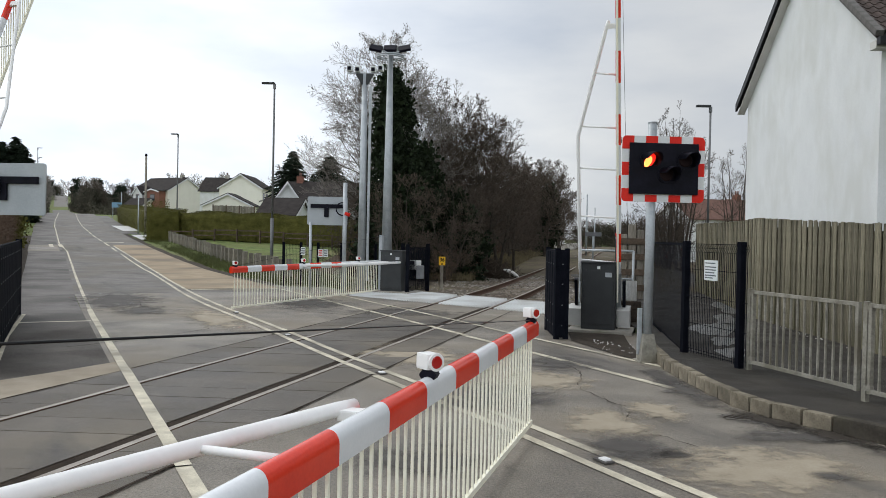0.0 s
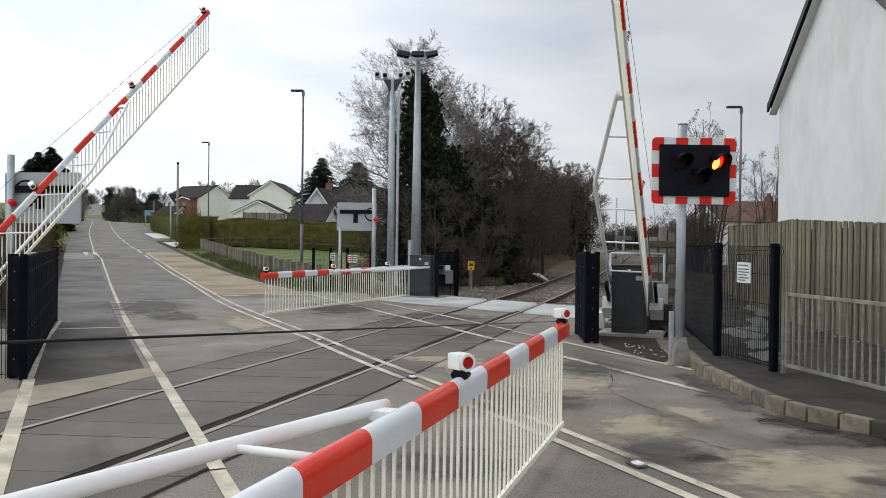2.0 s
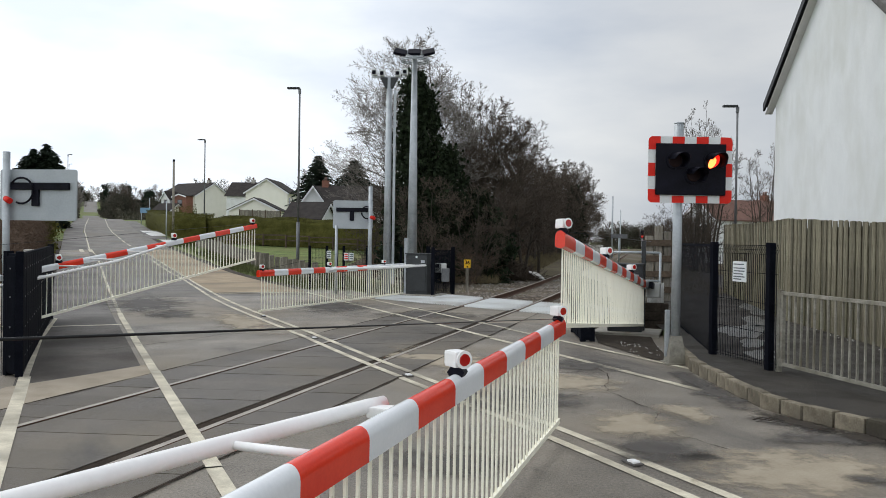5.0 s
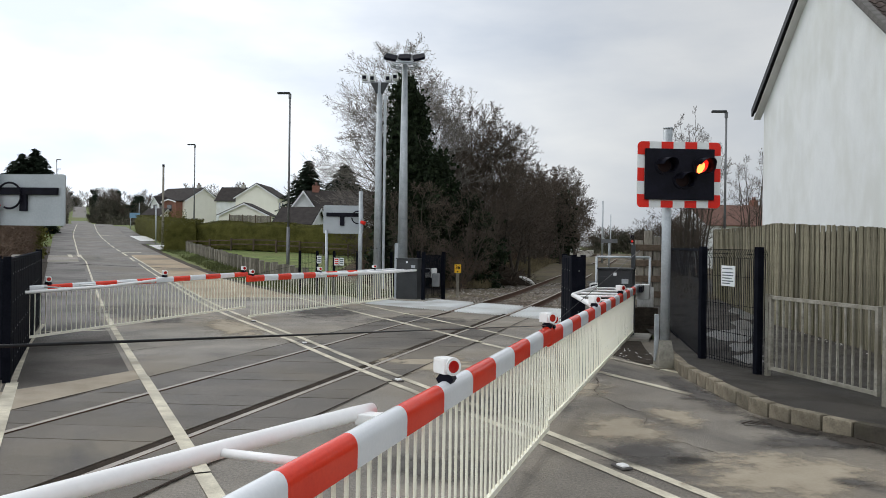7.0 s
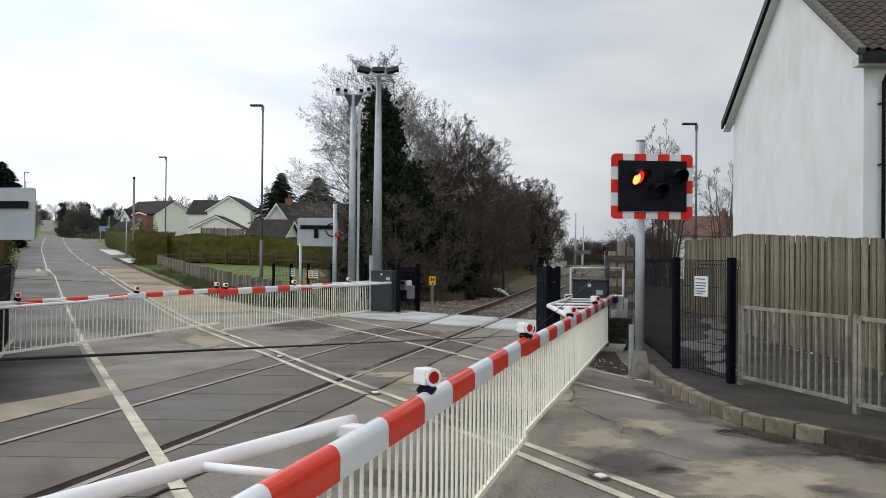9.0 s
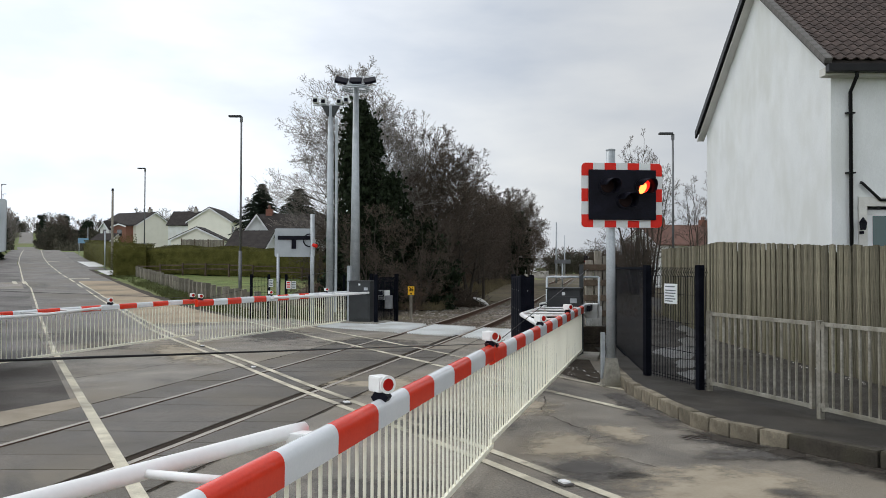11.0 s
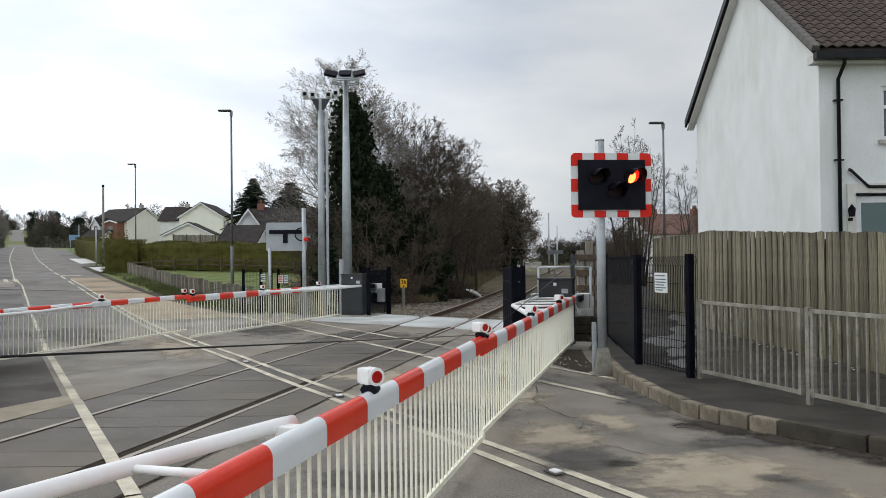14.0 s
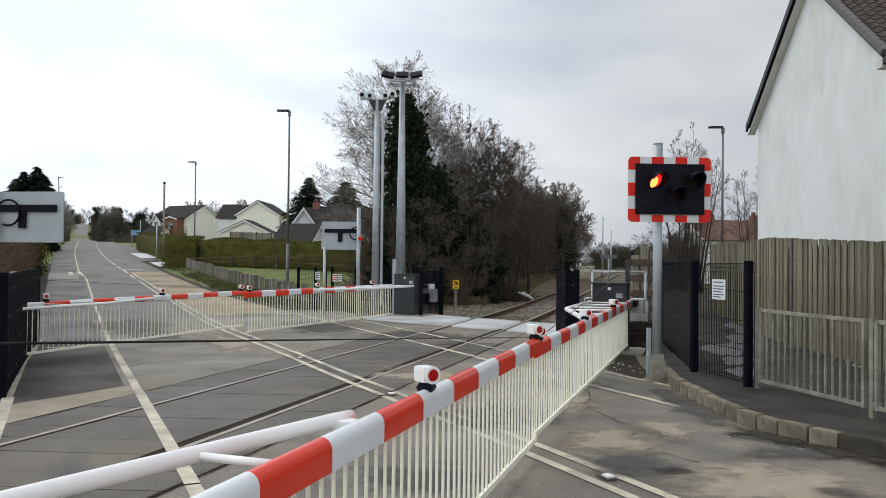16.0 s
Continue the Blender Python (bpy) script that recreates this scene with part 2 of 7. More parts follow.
M["lens_dark"] = surface("dark_lens", (0.012, 0.006, 0.006), (0.020, 0.010, 0.010), 6, 0.6, 0, 0, 40, spec=0.1)
M["lamp_glow"] = glow("lit_red_lamp", (1.0, 0.16, 0.035), 5.0)
# emission for the lamplight on the hood, and for the railway signal's lamp
M["lamp_halo"] = glow("red_hood_glow_and_aspect", (1.0, 0.02, 0.01), 0.9)
M["render"] = surface("white_render", (0.68, 0.70, 0.695), (0.77, 0.79, 0.785), 2.2, 0.9, 0, 0.5, 38, c3=(0.650, 0.665, 0.640), big=1.4, stretch=(1.0, 1.0, 0.55), grain=0.55)
M["render_cream"] = surface("cream_render", (0.80, 0.78, 0.69), (0.87, 0.85, 0.76), 1, 0.9, 0, 0.1, 30)
M["brick"] = surface("red_brick", (0.17, 0.078, 0.056), (0.27, 0.128, 0.092), 6, 0.9, 0, 0.2, 30)
M["roof_tile"] = surface("brown_roof_tile", (0.042, 0.030, 0.026), (0.085, 0.062, 0.054), 5, 0.8, 0, 0.3, 40, vary=0.25)
M["roof_dark"] = surface("dark_slate_roof", (0.022, 0.019, 0.018), (0.050, 0.043, 0.040), 2, 0.85, 0, 0.3, 12, spec=0.15)
M["roof_red"] = surface("red_roof", (0.12, 0.066, 0.052), (0.19, 0.105, 0.082), 2, 0.8, 0, 0.3, 12)
M["verge"] = surface("grey_verge_tile", (0.075, 0.070, 0.066), (0.17, 0.162, 0.152), 5, 0.85, 0, 0.2, 30)
M["pvc_black"] = surface("black_gutter", (0.008, 0.008, 0.009), (0.016, 0.016, 0.017), 4, 0.4, 0, 0.02, 30, spec=0.15)
M["pvc_white"] = surface("white_window_frame", (0.72, 0.73, 0.74), (0.8, 0.81, 0.82), 4, 0.35, 0, 0.02, 30)
M["window"] = glass("dark_window_glass", (0.03, 0.035, 0.04), 0.05)
M["soffit"] = surface("soffit_board", (0.55, 0.54, 0.50), (0.66, 0.65, 0.61), 3, 0.7)
M["fence_wood"] = surface("weathered_timber", (0.048, 0.043, 0.028), (0.320, 0.290, 0.205), 1.8, 0.95, 0, 0.8, 20, vary=0.38, c3=(0.088, 0.088, 0.040), big=0.9, stretch=(3, 3, 0.38), grain=0.62)
M["wood_grey"] = surface("grey_timber", (0.15, 0.135, 0.11), (0.29, 0.265, 0.22), 3.0, 0.9, 0, 0.4, 12, vary=0.25, stretch=(4, 4, 0.6))
M["wood_brown"] = surface("brown_rail_timber", (0.060, 0.044, 0.032), (0.135, 0.10, 0.072), 3.0, 0.9, 0, 0.4, 12, vary=0.15)
M["bark"] = surface("bare_bark", (0.035, 0.029, 0.023), (0.085, 0.072, 0.058), 6, 0.95, 0, 0.4, 25)
M["twig"] = surface("twig_bark", (0.056, 0.044, 0.034), (0.125, 0.099, 0.078), 3, 0.95, 0, 0, 25)
M["twig_pale"] = surface("pale_twig_bark", (0.15, 0.135, 0.12), (0.28, 0.255, 0.23), 3, 0.95, 0, 0, 25)
M["twig_red"] = surface("brown_bramble", (0.070, 0.047, 0.033), (0.15, 0.102, 0.071), 3, 0.95, 0, 0, 25)
M["ivy"] = surface("ivy_leaf", (0.008, 0.014, 0.007), (0.026, 0.038, 0.017), 3, 0.8, 0, 0, 20, vary=0.4, spec=0.15)
M["conifer"] = surface("conifer_needles", (0.011, 0.018, 0.012), (0.030, 0.044, 0.027), 3, 0.85, 0, 0, 20, vary=0.35, spec=0.1)
M["hedge"] = surface("hedge_leaf", (0.056, 0.056, 0.014), (0.135, 0.130, 0.034), 2, 0.85, 0, 0, 20, vary=0.12, spec=0.1)
M["far_scrub"] = surface("far_scrub", (0.045, 0.045, 0.032), (0.10, 0.09, 0.066), 0.3, 0.95, 0, 0, 3, vary=0.35)
M["yellow"] = surface("yellow_sign", (0.75, 0.42, 0.01), (0.82, 0.48, 0.02), 3, 0.5, 0, 0, 30)
M["blue_board"] = surface("pale_blue_paint", (0.16, 0.30, 0.44), (0.22, 0.38, 0.52), 3, 0.5, 0, 0.02, 30)
M["paper"] = surface("white_notice", (0.72, 0.76, 0.76), (0.8, 0.83, 0.83), 3, 0.5, 0, 0, 30)
M["ink"] = surface("dark_print", (0.10, 0.12, 0.13), (0.18, 0.2, 0.21), 3, 0.6, 0, 0, 30)
M["wire"] = surface("black_wire", (0.012, 0.012, 0.013), (0.022, 0.022, 0.024), 5, 0.4, 0.2, 0, 40)
# near-white stands in for sky reflected on the wet drive
M["pale_drive"] = surface("drive_painted_reflection", (0.55, 0.55, 0.54), (0.72, 0.72, 0.70), 1.5, 0.5, 0, 0.1, 40)
def stain(name, c1, c2, strength=0.9):
    """A stain that fades out towards the rim of a unit disc, with a broken mottled edge."""
    m = surface(name, c1, c2, 3.0, 0.75, 0, 0.0, 40)
    n, l = m.node_tree.nodes, m.node_tree.links
    co = n.new("ShaderNodeTexCoord")
    ln = n.new("ShaderNodeVectorMath")
    ln.operation = "LENGTH"
    l.new(co.outputs["Object"], ln.inputs[0])
    geo = n.new("ShaderNodeNewGeometry")
    ns = n.new("ShaderNodeTexNoise")
    ns.inputs["Scale"].default_value, ns.inputs["Detail"].default_value, ns.inputs["Roughness"].default_value = 2.6, 9.0, 0.68
    l.new(geo.outputs["Position"], ns.inputs["Vector"])
    ma = n.new("ShaderNodeMath")
    ma.operation = "MULTIPLY_ADD"
    ma.inputs[1].default_value = 2.4
    l.new(ns.outputs["Fac"], ma.inputs[0])
    l.new(ln.outputs["Value"], ma.inputs[2])
    mr = n.new("ShaderNodeMapRange")
    mr.interpolation_type = "SMOOTHSTEP"
    mr.inputs["From Min"].default_value, mr.inputs["From Max"].default_value = 1.5, 2.3
    mr.inputs["To Min"].default_value, mr.inputs["To Max"].default_value = strength, 0.0
    l.new(ma.outputs[0], mr.inputs["Value"])
    l.new(mr.outputs["Result"], n["Principled BSDF"].inputs["Alpha"])
    return m


# serves road stains and also the painted kerb shadow
M["stain_and_shade"] = stain("dark_stain", (0.075, 0.069, 0.063), (0.12, 0.111, 0.101), 0.75)
# very dark: wet gutter edge together with painted kerb shadow
M["stain_wet_shade"] = stain("wet_kerb_shade", (0.026, 0.021, 0.016), (0.055, 0.045, 0.034), 0.9)
M["stain_tan"] = stain("sandy_dust", (0.34, 0.288, 0.212), (0.44, 0.38, 0.288), 0.85)
M["grass_blade"] = surface("grass_blade", (0.050, 0.060, 0.020), (0.125, 0.138, 0.050), 0.8, 0.9, 0, 0, 20, vary=0.3)
M["dry_blade"] = surface("dry_stalk", (0.09, 0.075, 0.04), (0.20, 0.165, 0.095), 0.8, 0.9, 0, 0, 20, vary=0.3)
M["tinted"] = surface("fine_dark_mesh", (0.007, 0.008, 0.011), (0.013, 0.014, 0.018), 30, 0.8, 0, 0, 200, spec=0.05)
M["tinted"].node_tree.nodes["Principled BSDF"].inputs["Alpha"].default_value = 0.52
M["new_tarmac"] = surface("dark_tarmac", (0.046, 0.040, 0.034), (0.128, 0.110, 0.093), 1.4, 0.8, 0, 0.8, 44, c3=(0.066, 0.058, 0.050), big=0.6, gloss=0.6, spec=0.22, grain=0.58)
M["litter"] = surface("pale_debris", (0.55, 0.54, 0.5), (0.75, 0.74, 0.71), 8, 0.9, 0, 0.2, 30, vary=0.2)


# ---- helpers for building ----
def mesh_from(name, verts, faces, mats=(), idx=None, smooth=False):
    me = bpy.data.meshes.new(name)
    me.from_pydata([tuple(v) for v in verts], [], faces)
    for m in mats:
        me.materials.append(m)
    if idx is not None:
        me.polygons.foreach_set("material_index", idx)
    if smooth:
        me.polygons.foreach_set("use_smooth", [True] * len(me.polygons))
    me.update()
    return me


def part(name, bm, material, parent, label="", at=None):
    """Links a bmesh (or a ready mesh) as one object under a thing or a part."""
    if isinstance(bm, bmesh.types.BMesh):
        me = bpy.data.meshes.new(name)
        bm.normal_update()
        bm.to_mesh(me)
        bm.free()
    else:
        me = bm
    if material is not None and not me.materials:
        me.materials.append(material)
    ob = new(name, me)
    if parent is not None:
        ob.parent = parent
    if at is not None:
        ob.matrix_basis = at
    if label:
        ob["label"] = label
    return ob


def thing(name, label, category, at=None, group="", kind=""):
    ob = new(name)
    ob.empty_display_size = 0.2
    if at is not None:
        ob.matrix_basis = at
    return tagged(ob, label, category, group, kind)


def solid(name, bm, material, label, category, at=None, group="", kind=""):
    return tagged(part(name, bm, material, None, at=at), label, category, group, kind)


def b_box(x0, y0, z0, x1, y1, z1, bevel=0.0, bm=None, m=None):
    bm = bm or bmesh.new()
    got = bmesh.ops.create_cube(bm, size=1.0)["verts"]
    mat = Matrix.Translation(((x0 + x1) / 2, (y0 + y1) / 2, (z0 + z1) / 2)) @ Matrix.Diagonal((x1 - x0, y1 - y0, z1 - z0, 1))
    if m is not None:
        mat = m @ mat
    bmesh.ops.transform(bm, matrix=mat, verts=got)
    if bevel:
        edges = list({e for v in got for e in v.link_edges})
        bmesh.ops.bevel(bm, geom=edges, offset=bevel, segments=2, affect="EDGES", profile=0.7)
    return bm


def b_tube(a, b, r0, r1=None, n=12, bm=None, caps=True):
    bm = bm or bmesh.new()
    a, b = Vector(a), Vector(b)
    r1 = r0 if r1 is None else r1
    q = (b - a).to_track_quat("Z", "Y").to_matrix()
    ring = [[], []]
    for k, (p, r) in enumerate(((a, r0), (b, r1))):
        for i in range(n):
            w = 2 * math.pi * i / n
            ring[k].append(bm.verts.new(p + q @ Vector((r * math.cos(w), r * math.sin(w), 0))))
    for i in range(n):
        f = bm.faces.new((ring[0][i], ring[0][(i + 1) % n], ring[1][(i + 1) % n], ring[1][i]))
        f.smooth = True
    if caps:
        bm.faces.new(ring[0][::-1])
        bm.faces.new(ring[1])
    return bm


def b_pipe(points, r, n=10, bm=None):
    """A tube along a polyline with mitred joints."""
    bm = bm or bmesh.new()
    pts = [Vector(p) for p in points]
    rings = []
    for i, p in enumerate(pts):
        d = (pts[min(i + 1, len(pts) - 1)] - pts[max(i - 1, 0)]).normalized()
        q = d.to_track_quat("Z", "Y").to_matrix()
        rings.append([bm.verts.new(p + q @ Vector((r * math.cos(2 * math.pi * k / n), r * math.sin(2 * math.pi * k / n), 0))) for k in range(n)])
    for a, b in zip(rings, rings[1:]):
        for k in range(n):
            f = bm.faces.new((a[k], a[(k + 1) % n], b[(k + 1) % n], b[k]))
            f.smooth = True
    bm.faces.new(rings[0][::-1])
    bm.faces.new(rings[-1])
    return bm


def b_prism(outline, depth, bm=None, m=None):
    """A flat outline (x, z) pushed from y=0 to y=depth."""
    bm = bm or bmesh.new()
    a = [bm.verts.new((x, 0, z)) for x, z in outline]
    b = [bm.verts.new((x, depth, z)) for x, z in outline]
    n = len(outline)
    bm.faces.new(a)
    bm.faces.new(b[::-1])
    for i in range(n):
        bm.faces.new((a[(i + 1) % n], a[i], b[i], b[(i + 1) % n]))
    if m is not None:
        bmesh.ops.transform(bm, matrix=m, verts=a + b)
    return bm


def rounded(w, h, r, n=5):
    out = []
    for cx, cz, a0 in ((w / 2 - r, h / 2 - r, 0), (-w / 2 + r, h / 2 - r, 90), (-w / 2 + r, -h / 2 + r, 180), (w / 2 - r, -h / 2 + r, 270)):
        for i in range(n + 1):
            a = radians(a0 + 90 * i / n)
            out.append((cx + r * math.cos(a), cz + r * math.sin(a)))
    return out


def facing(x, y, z, dx, dy):
    """A pose whose y axis points along (dx, dy), with z up."""
    return pose(x, y, z, 0, 0, math.degrees(math.atan2(-dx, dy)))


# ---- plan: u runs along the road, v to its right ----
ROAD_O, ROAD_R, ROAD_N = Vector((-2.70, 13.65)), Vector((-0.477, 0.879)), Vector((0.879, 0.477))


def uv(u, v):
    p = ROAD_O + ROAD_R * u + ROAD_N * v
    return p.x, p.y


def to_uv(x, y):
    d = Vector((x, y)) - ROAD_O
    return d.dot(ROAD_R), d.dot(ROAD_N)


def step(a, b, x):
    t = min(1.0, max(0.0, (x - a) / (b - a)))
    return t * t * (3 - 2 * t)


def rise(x, y):
    """Height of the ground: level at the crossing, climbing along the road beyond it."""
    u, v = to_uv(x, y)
    h = float(np.interp(u, (20, 26, 32, 60, 143, 170, 210, 350, 450, 600), (0, 0.04, 0.2, 1.2, 4.45, 4.9, 4.9, 9.2, 18.5, 22)))
    edge = 20 + 0.4 * max(0.0, u - 60)
    h += 0.36 * step(30, 50, u) * step(4.0, 9.0, v) * (1 - step(66, 90, u))
    return h * (1 - step(edge, edge + 30, v)) if v > 0 else h


def track(y):
    """Centre of the railway at a given y."""
    rows = ((-60, -20.5), (-20, -10.2), (0, -5.4), (8.2, -3.48), (13.2, -2.32), (20.6, -0.66), (27.5, 1.0), (50, 5.0), (80, 10.3), (130, 19.0), (160, 22.0), (200, 22.5), (300, 14.0))
    ys, xs = [r[0] for r in rows], [r[1] for r in rows]
    smooth = [np.interp(y + d, ys, xs) for d in (-6, -3, 0, 3, 6)]
    return float(sum(smooth) / 5)


def track_frame(y):
    d = Vector((track(y + 0.5) - track(y - 0.5), 1.0)).normalized()
    return Vector((track(y), y)), d, Vector((d.y, -d.x))


def strip(name, pts_left, pts_right, z, material, label, category="", kind="structure", thick=0.0):
    """A ribbon between two polylines, laid over the ground."""
    verts, faces = [], []
    for (ax, ay), (bx, by) in zip(pts_left, pts_right):
        verts.append((ax, ay, rise(ax, ay) + z))
        verts.append((bx, by, rise(bx, by) + z))
    for i in range(len(pts_left) - 1):
        faces.append((2 * i, 2 * i + 1, 2 * i + 3, 2 * i + 2))
    if thick:
        n = len(verts)
        verts += [(x, y, q - thick) for x, y, q in verts]
        for i in range(len(pts_left) - 1):
            a, b, c, d = 2 * i, 2 * i + 1, 2 * i + 3, 2 * i + 2
            faces += [(a + n, d + n, c + n, b + n), (a, d, d + n, a + n), (b, b + n, c + n, c)]
        faces += [(0, n, n + 1, 1), (n - 2, n - 1, 2 * n - 1, 2 * n - 2)]
    me = mesh_from(name, verts, faces, [material])
    return tagged(new(name, me), label, category, "", kind)


def us(a, b, n):
    return [a + (b - a) * i / n for i in range(n + 1)]


def road_strip(name, u0, u1, v0, v1, z, material, label, category="", kind="structure", n=None, thick=0.0):
    n = n or max(1, int(abs(u1 - u0) / 3))
    return strip(name, [uv(u, v0) for u in us(u0, u1, n)], [uv(u, v1) for u in us(u0, u1, n)], z, material, label, category, kind, thick)


# ---- ground and roads ----
def build_ground():
    xs = sorted(set([-1500, -900, -500, -300, -220, -160] + list(range(-130, 131, 5)) + [160, 220, 300, 500, 900, 1500]))
    ys = sorted(set([-900, -400, -150] + list(range(-60, 261, 5)) + [280, 320, 360, 420, 500, 700, 1000, 1600]))
    verts, faces, idx = [], [], []
    for y in ys:
        for x in xs:
            verts.append((x, y, rise(x, y) - 0.09 - (0.06 if abs(x - track(y)) < 5 else 0)))
    w = len(xs)
    for j in range(len(ys) - 1):
        for i in range(w - 1):
            faces.append((j * w + i, j * w + i + 1, j * w + w + i + 1, j * w + w + i))
            cx, cy = (xs[i] + xs[i + 1]) / 2, (ys[j] + ys[j + 1]) / 2
            idx.append(1 if -6 < cx - track(cy) < 14 and cy > 20 else 0)
    ob = new("ground", mesh_from("ground", verts, faces, [M["grass"], M["rough_grass"]], idx, True))
    tagged(ob, "green grass field with rough dry grass beside the railway", "ground", "", "structure")


build_ground()
def bend(u):
    """Sideways drift of the far road."""
    return float(np.interp(u, (80, 100, 124, 145, 200, 310, 450, 640), (0, 0.35, 1.0, 1.6, 2.2, 2.6, 5.6, 9.0)))


def road_left(u):
    return float(np.interp(u, (10, 28, 40, 47, 75), (-3.1, -2.78, -2.66, -2.92, -2.75))) + bend(u)


def road_right(u):
    return float(np.interp(u, (12, 29, 36, 44, 75, 108), (3.2, 2.95, 2.80, 2.70, 2.75, 3.0))) + bend(u)


def lane_line(u):
    """Where the painted double line lies, left and right stroke."""
    near = 0.17 * (1 - step(-7, -0.5, u)) - 0.12 * step(2, 8, u) * (1 - step(9, 16, u))
    left = -0.14 + near + 0.40 * step(11, 25, u)
    return left, 0.14 + near + 0.46 * step(12, 28, u) - 0.12 * step(34, 47, u)


far_u = [-40, -25, -12, -6, 0, 6, 12, 16, 20, 23, 26, 29, 32, 36, 40, 44, 47, 60, 75, 90, 108, 120, 130, 145, 170, 200, 205, 240, 300, 350, 400, 450, 520, 640]
for rows, key in (([u for u in far_u if u <= 12], "asphalt"), ([u for u in far_u if u >= 12], "asphalt_old")):
    tagged(strip("road", [uv(u, road_left(u) - 0.02) for u in rows], [uv(u, road_right(u)) for u in rows], 0.0, M[key], "worn grey asphalt road with dusty patches and tyre marks", "road"))
road_strip("asphalt_apron", -16, 3.5, 3.2, 6.5, -0.002, M["asphalt"], "worn grey asphalt between the road edge and the barrier equipment", "road", n=8)
road_strip("asphalt_apron", 3.5, 15, 3.2, 4.9, -0.002, M["asphalt"], "worn grey asphalt beside the far lane", "road", n=8)
road_strip("verge_soil", 5.0, 60, -9.5, -4.55, -0.02, M["soil"], "dark soil strip under the roadside hedge", "soil", n=30)
road_strip("asphalt_verge", -18, 5.0, -9.0, -3.1, -0.002, M["asphalt"], "grey asphalt beside the road at the crossing", "road", n=8)
lane_u = us(13.6, 47.5, 26)
strip("dusty_lane", [uv(u, lane_line(u)[1] + 0.05) for u in lane_u], [uv(u, road_right(u) - 0.02) for u in lane_u], 0.006, M["asphalt_dust"], "sandy dust covering the lane beyond the stop line", "road")
strip("footpath", [uv(u, road_right(u) - 0.01) for u in us(66, 130, 16)], [uv(u, road_right(u) + 1.7) for u in us(66, 130, 16)], 0.01, M["footpath"], "grey tarmac footpath beside the far lane", "footpath")
strip("tarmac_apron", [uv(u, road_right(u) - 0.02) for u in us(12, 75, 24)], [uv(u, road_right(u) + 0.45 - 0.1 * math.sin(u)) for u in us(12, 75, 24)], -0.004, M["soil"], "muddy edge between the road and the verge", "soil")
path_u = us(4.55, 150, 70)
strip("footpath", [uv(u, -4.55 + 1.1 * bend(u)) for u in path_u], [uv(u, road_left(u) - 0.02) for u in path_u], 0.002, M["footpath"], "grey tarmac footpath along the road", "footpath")
road_strip("drive_entrance", 39.5, 46.5, -4.6, -2.9, 0.006, M["asphalt"], "paler worn drive entrance across the footpath", "drive", n=4)
road_strip("footpath", -3.6, 4.55, -4.6, -3.1, 0.002, M["new_tarmac"], "dark newer tarmac footpath beside the crossing", "footpath", n=5)
patch_outline = ((-4.62, 9.2), (-4.36, 10.5), (-4.9, 11.36), (-5.3, 10.4), (-5.75, 9.5), (-5.75, 8.3), (-5.0, 8.3))
tagged(new("patch_repair", mesh_from("patch_repair", [(x, y, 0.006) for x, y in patch_outline], [tuple(range(len(patch_outline)))], [M["patch"]])), "strip of old tan concrete beside the crossing deck", "road", "", "structure")


def blotch(name, cx, cy, rx, ry, turn, z, material, label):
    """A flat stain: a disc whose material fades out towards the rim."""
    n = 28
    verts = [(0, 0, 0)] + [(1.25 * math.cos(2 * math.pi * i / n), 1.25 * math.sin(2 * math.pi * i / n), 0) for i in range(n)]
    faces = [(0, 1 + i, 1 + (i + 1) % n) for i in range(n)]
    ob = tagged(new(name, mesh_from(name, verts, faces, [material])), label, "stain", "", "structure")
    ob.matrix_basis = pose(cx, cy, rise(cx, cy) + z, 0, 0, turn) @ Matrix.Diagonal((rx, ry, 1, 1))


def crack(points, seed, w=0.012):
    """A thin wandering crack in the asphalt."""
    rng = random.Random(seed)
    left, right = [], []
    for (ax, ay), (bx, by) in zip(points, points[1:]):
        L = math.hypot(bx - ax, by - ay)
        n = max(2, int(L / 0.12))
        dx, dy = (bx - ax) / L, (by - ay) / L
        for i in range(n):
            k = i / n
            o = rng.gauss(0, 0.018)
            ww = w * rng.uniform(0.3, 1.2)
            x, y = ax + (bx - ax) * k - dy * o, ay + (by - ay) * k + dx * o
            left.append((x - dy * ww, y + dx * ww))
            right.append((x + dy * ww, y - dx * ww))
    strip("crack", left, right, 0.009, M["groove"], "thin dark crack in the asphalt", "crack")


crack(((-6.2, 12.6), (-5.3, 14.2), (-4.9, 15.6)), 1)
crack(((-5.2, 20.6), (-3.9, 19.2), (-2.6, 18.6)), 2)
crack(((1.2, 12.6), (1.5, 11.6), (1.3, 10.3), (1.7, 9.2)), 3, 0.008)
crack(((2.0, 7.6), (1.5, 8.4), (1.7, 9.2)), 5, 0.007)
crack(((-7.4, 18.4), (-8.6, 21.0)), 7, 0.01)
for cx, cy, rx, ry, turn in ((-9.2, 21.0, 1.1, 2.9, 25), (-7.5, 18.5, 0.7, 1.2, 25), (-4.4, 21.6, 1.1, 2.2, 20), (2.96, 8.15, 0.55, 0.36, 0), (1.35, 7.55, 0.5, 0.55, -10), (2.6, 10.3, 0.3, 0.95, 8), (1.69, 7.31, 0.22, 0.12, 0), (2.84, 6.8, 0.2, 0.15, 0), (0.2, 9.6, 0.8, 0.9, 0), (-0.4, 6.9, 0.7, 0.5, 10), (-1.6, 19.6, 1.4, 1.0, 0), (1.2, 12.2, 0.6, 0.7, 0)):
    blotch("tar_stain", cx, cy, rx, ry, turn, 0.0135, M["stain_and_shade"], "dark mottled stain worn into the asphalt")
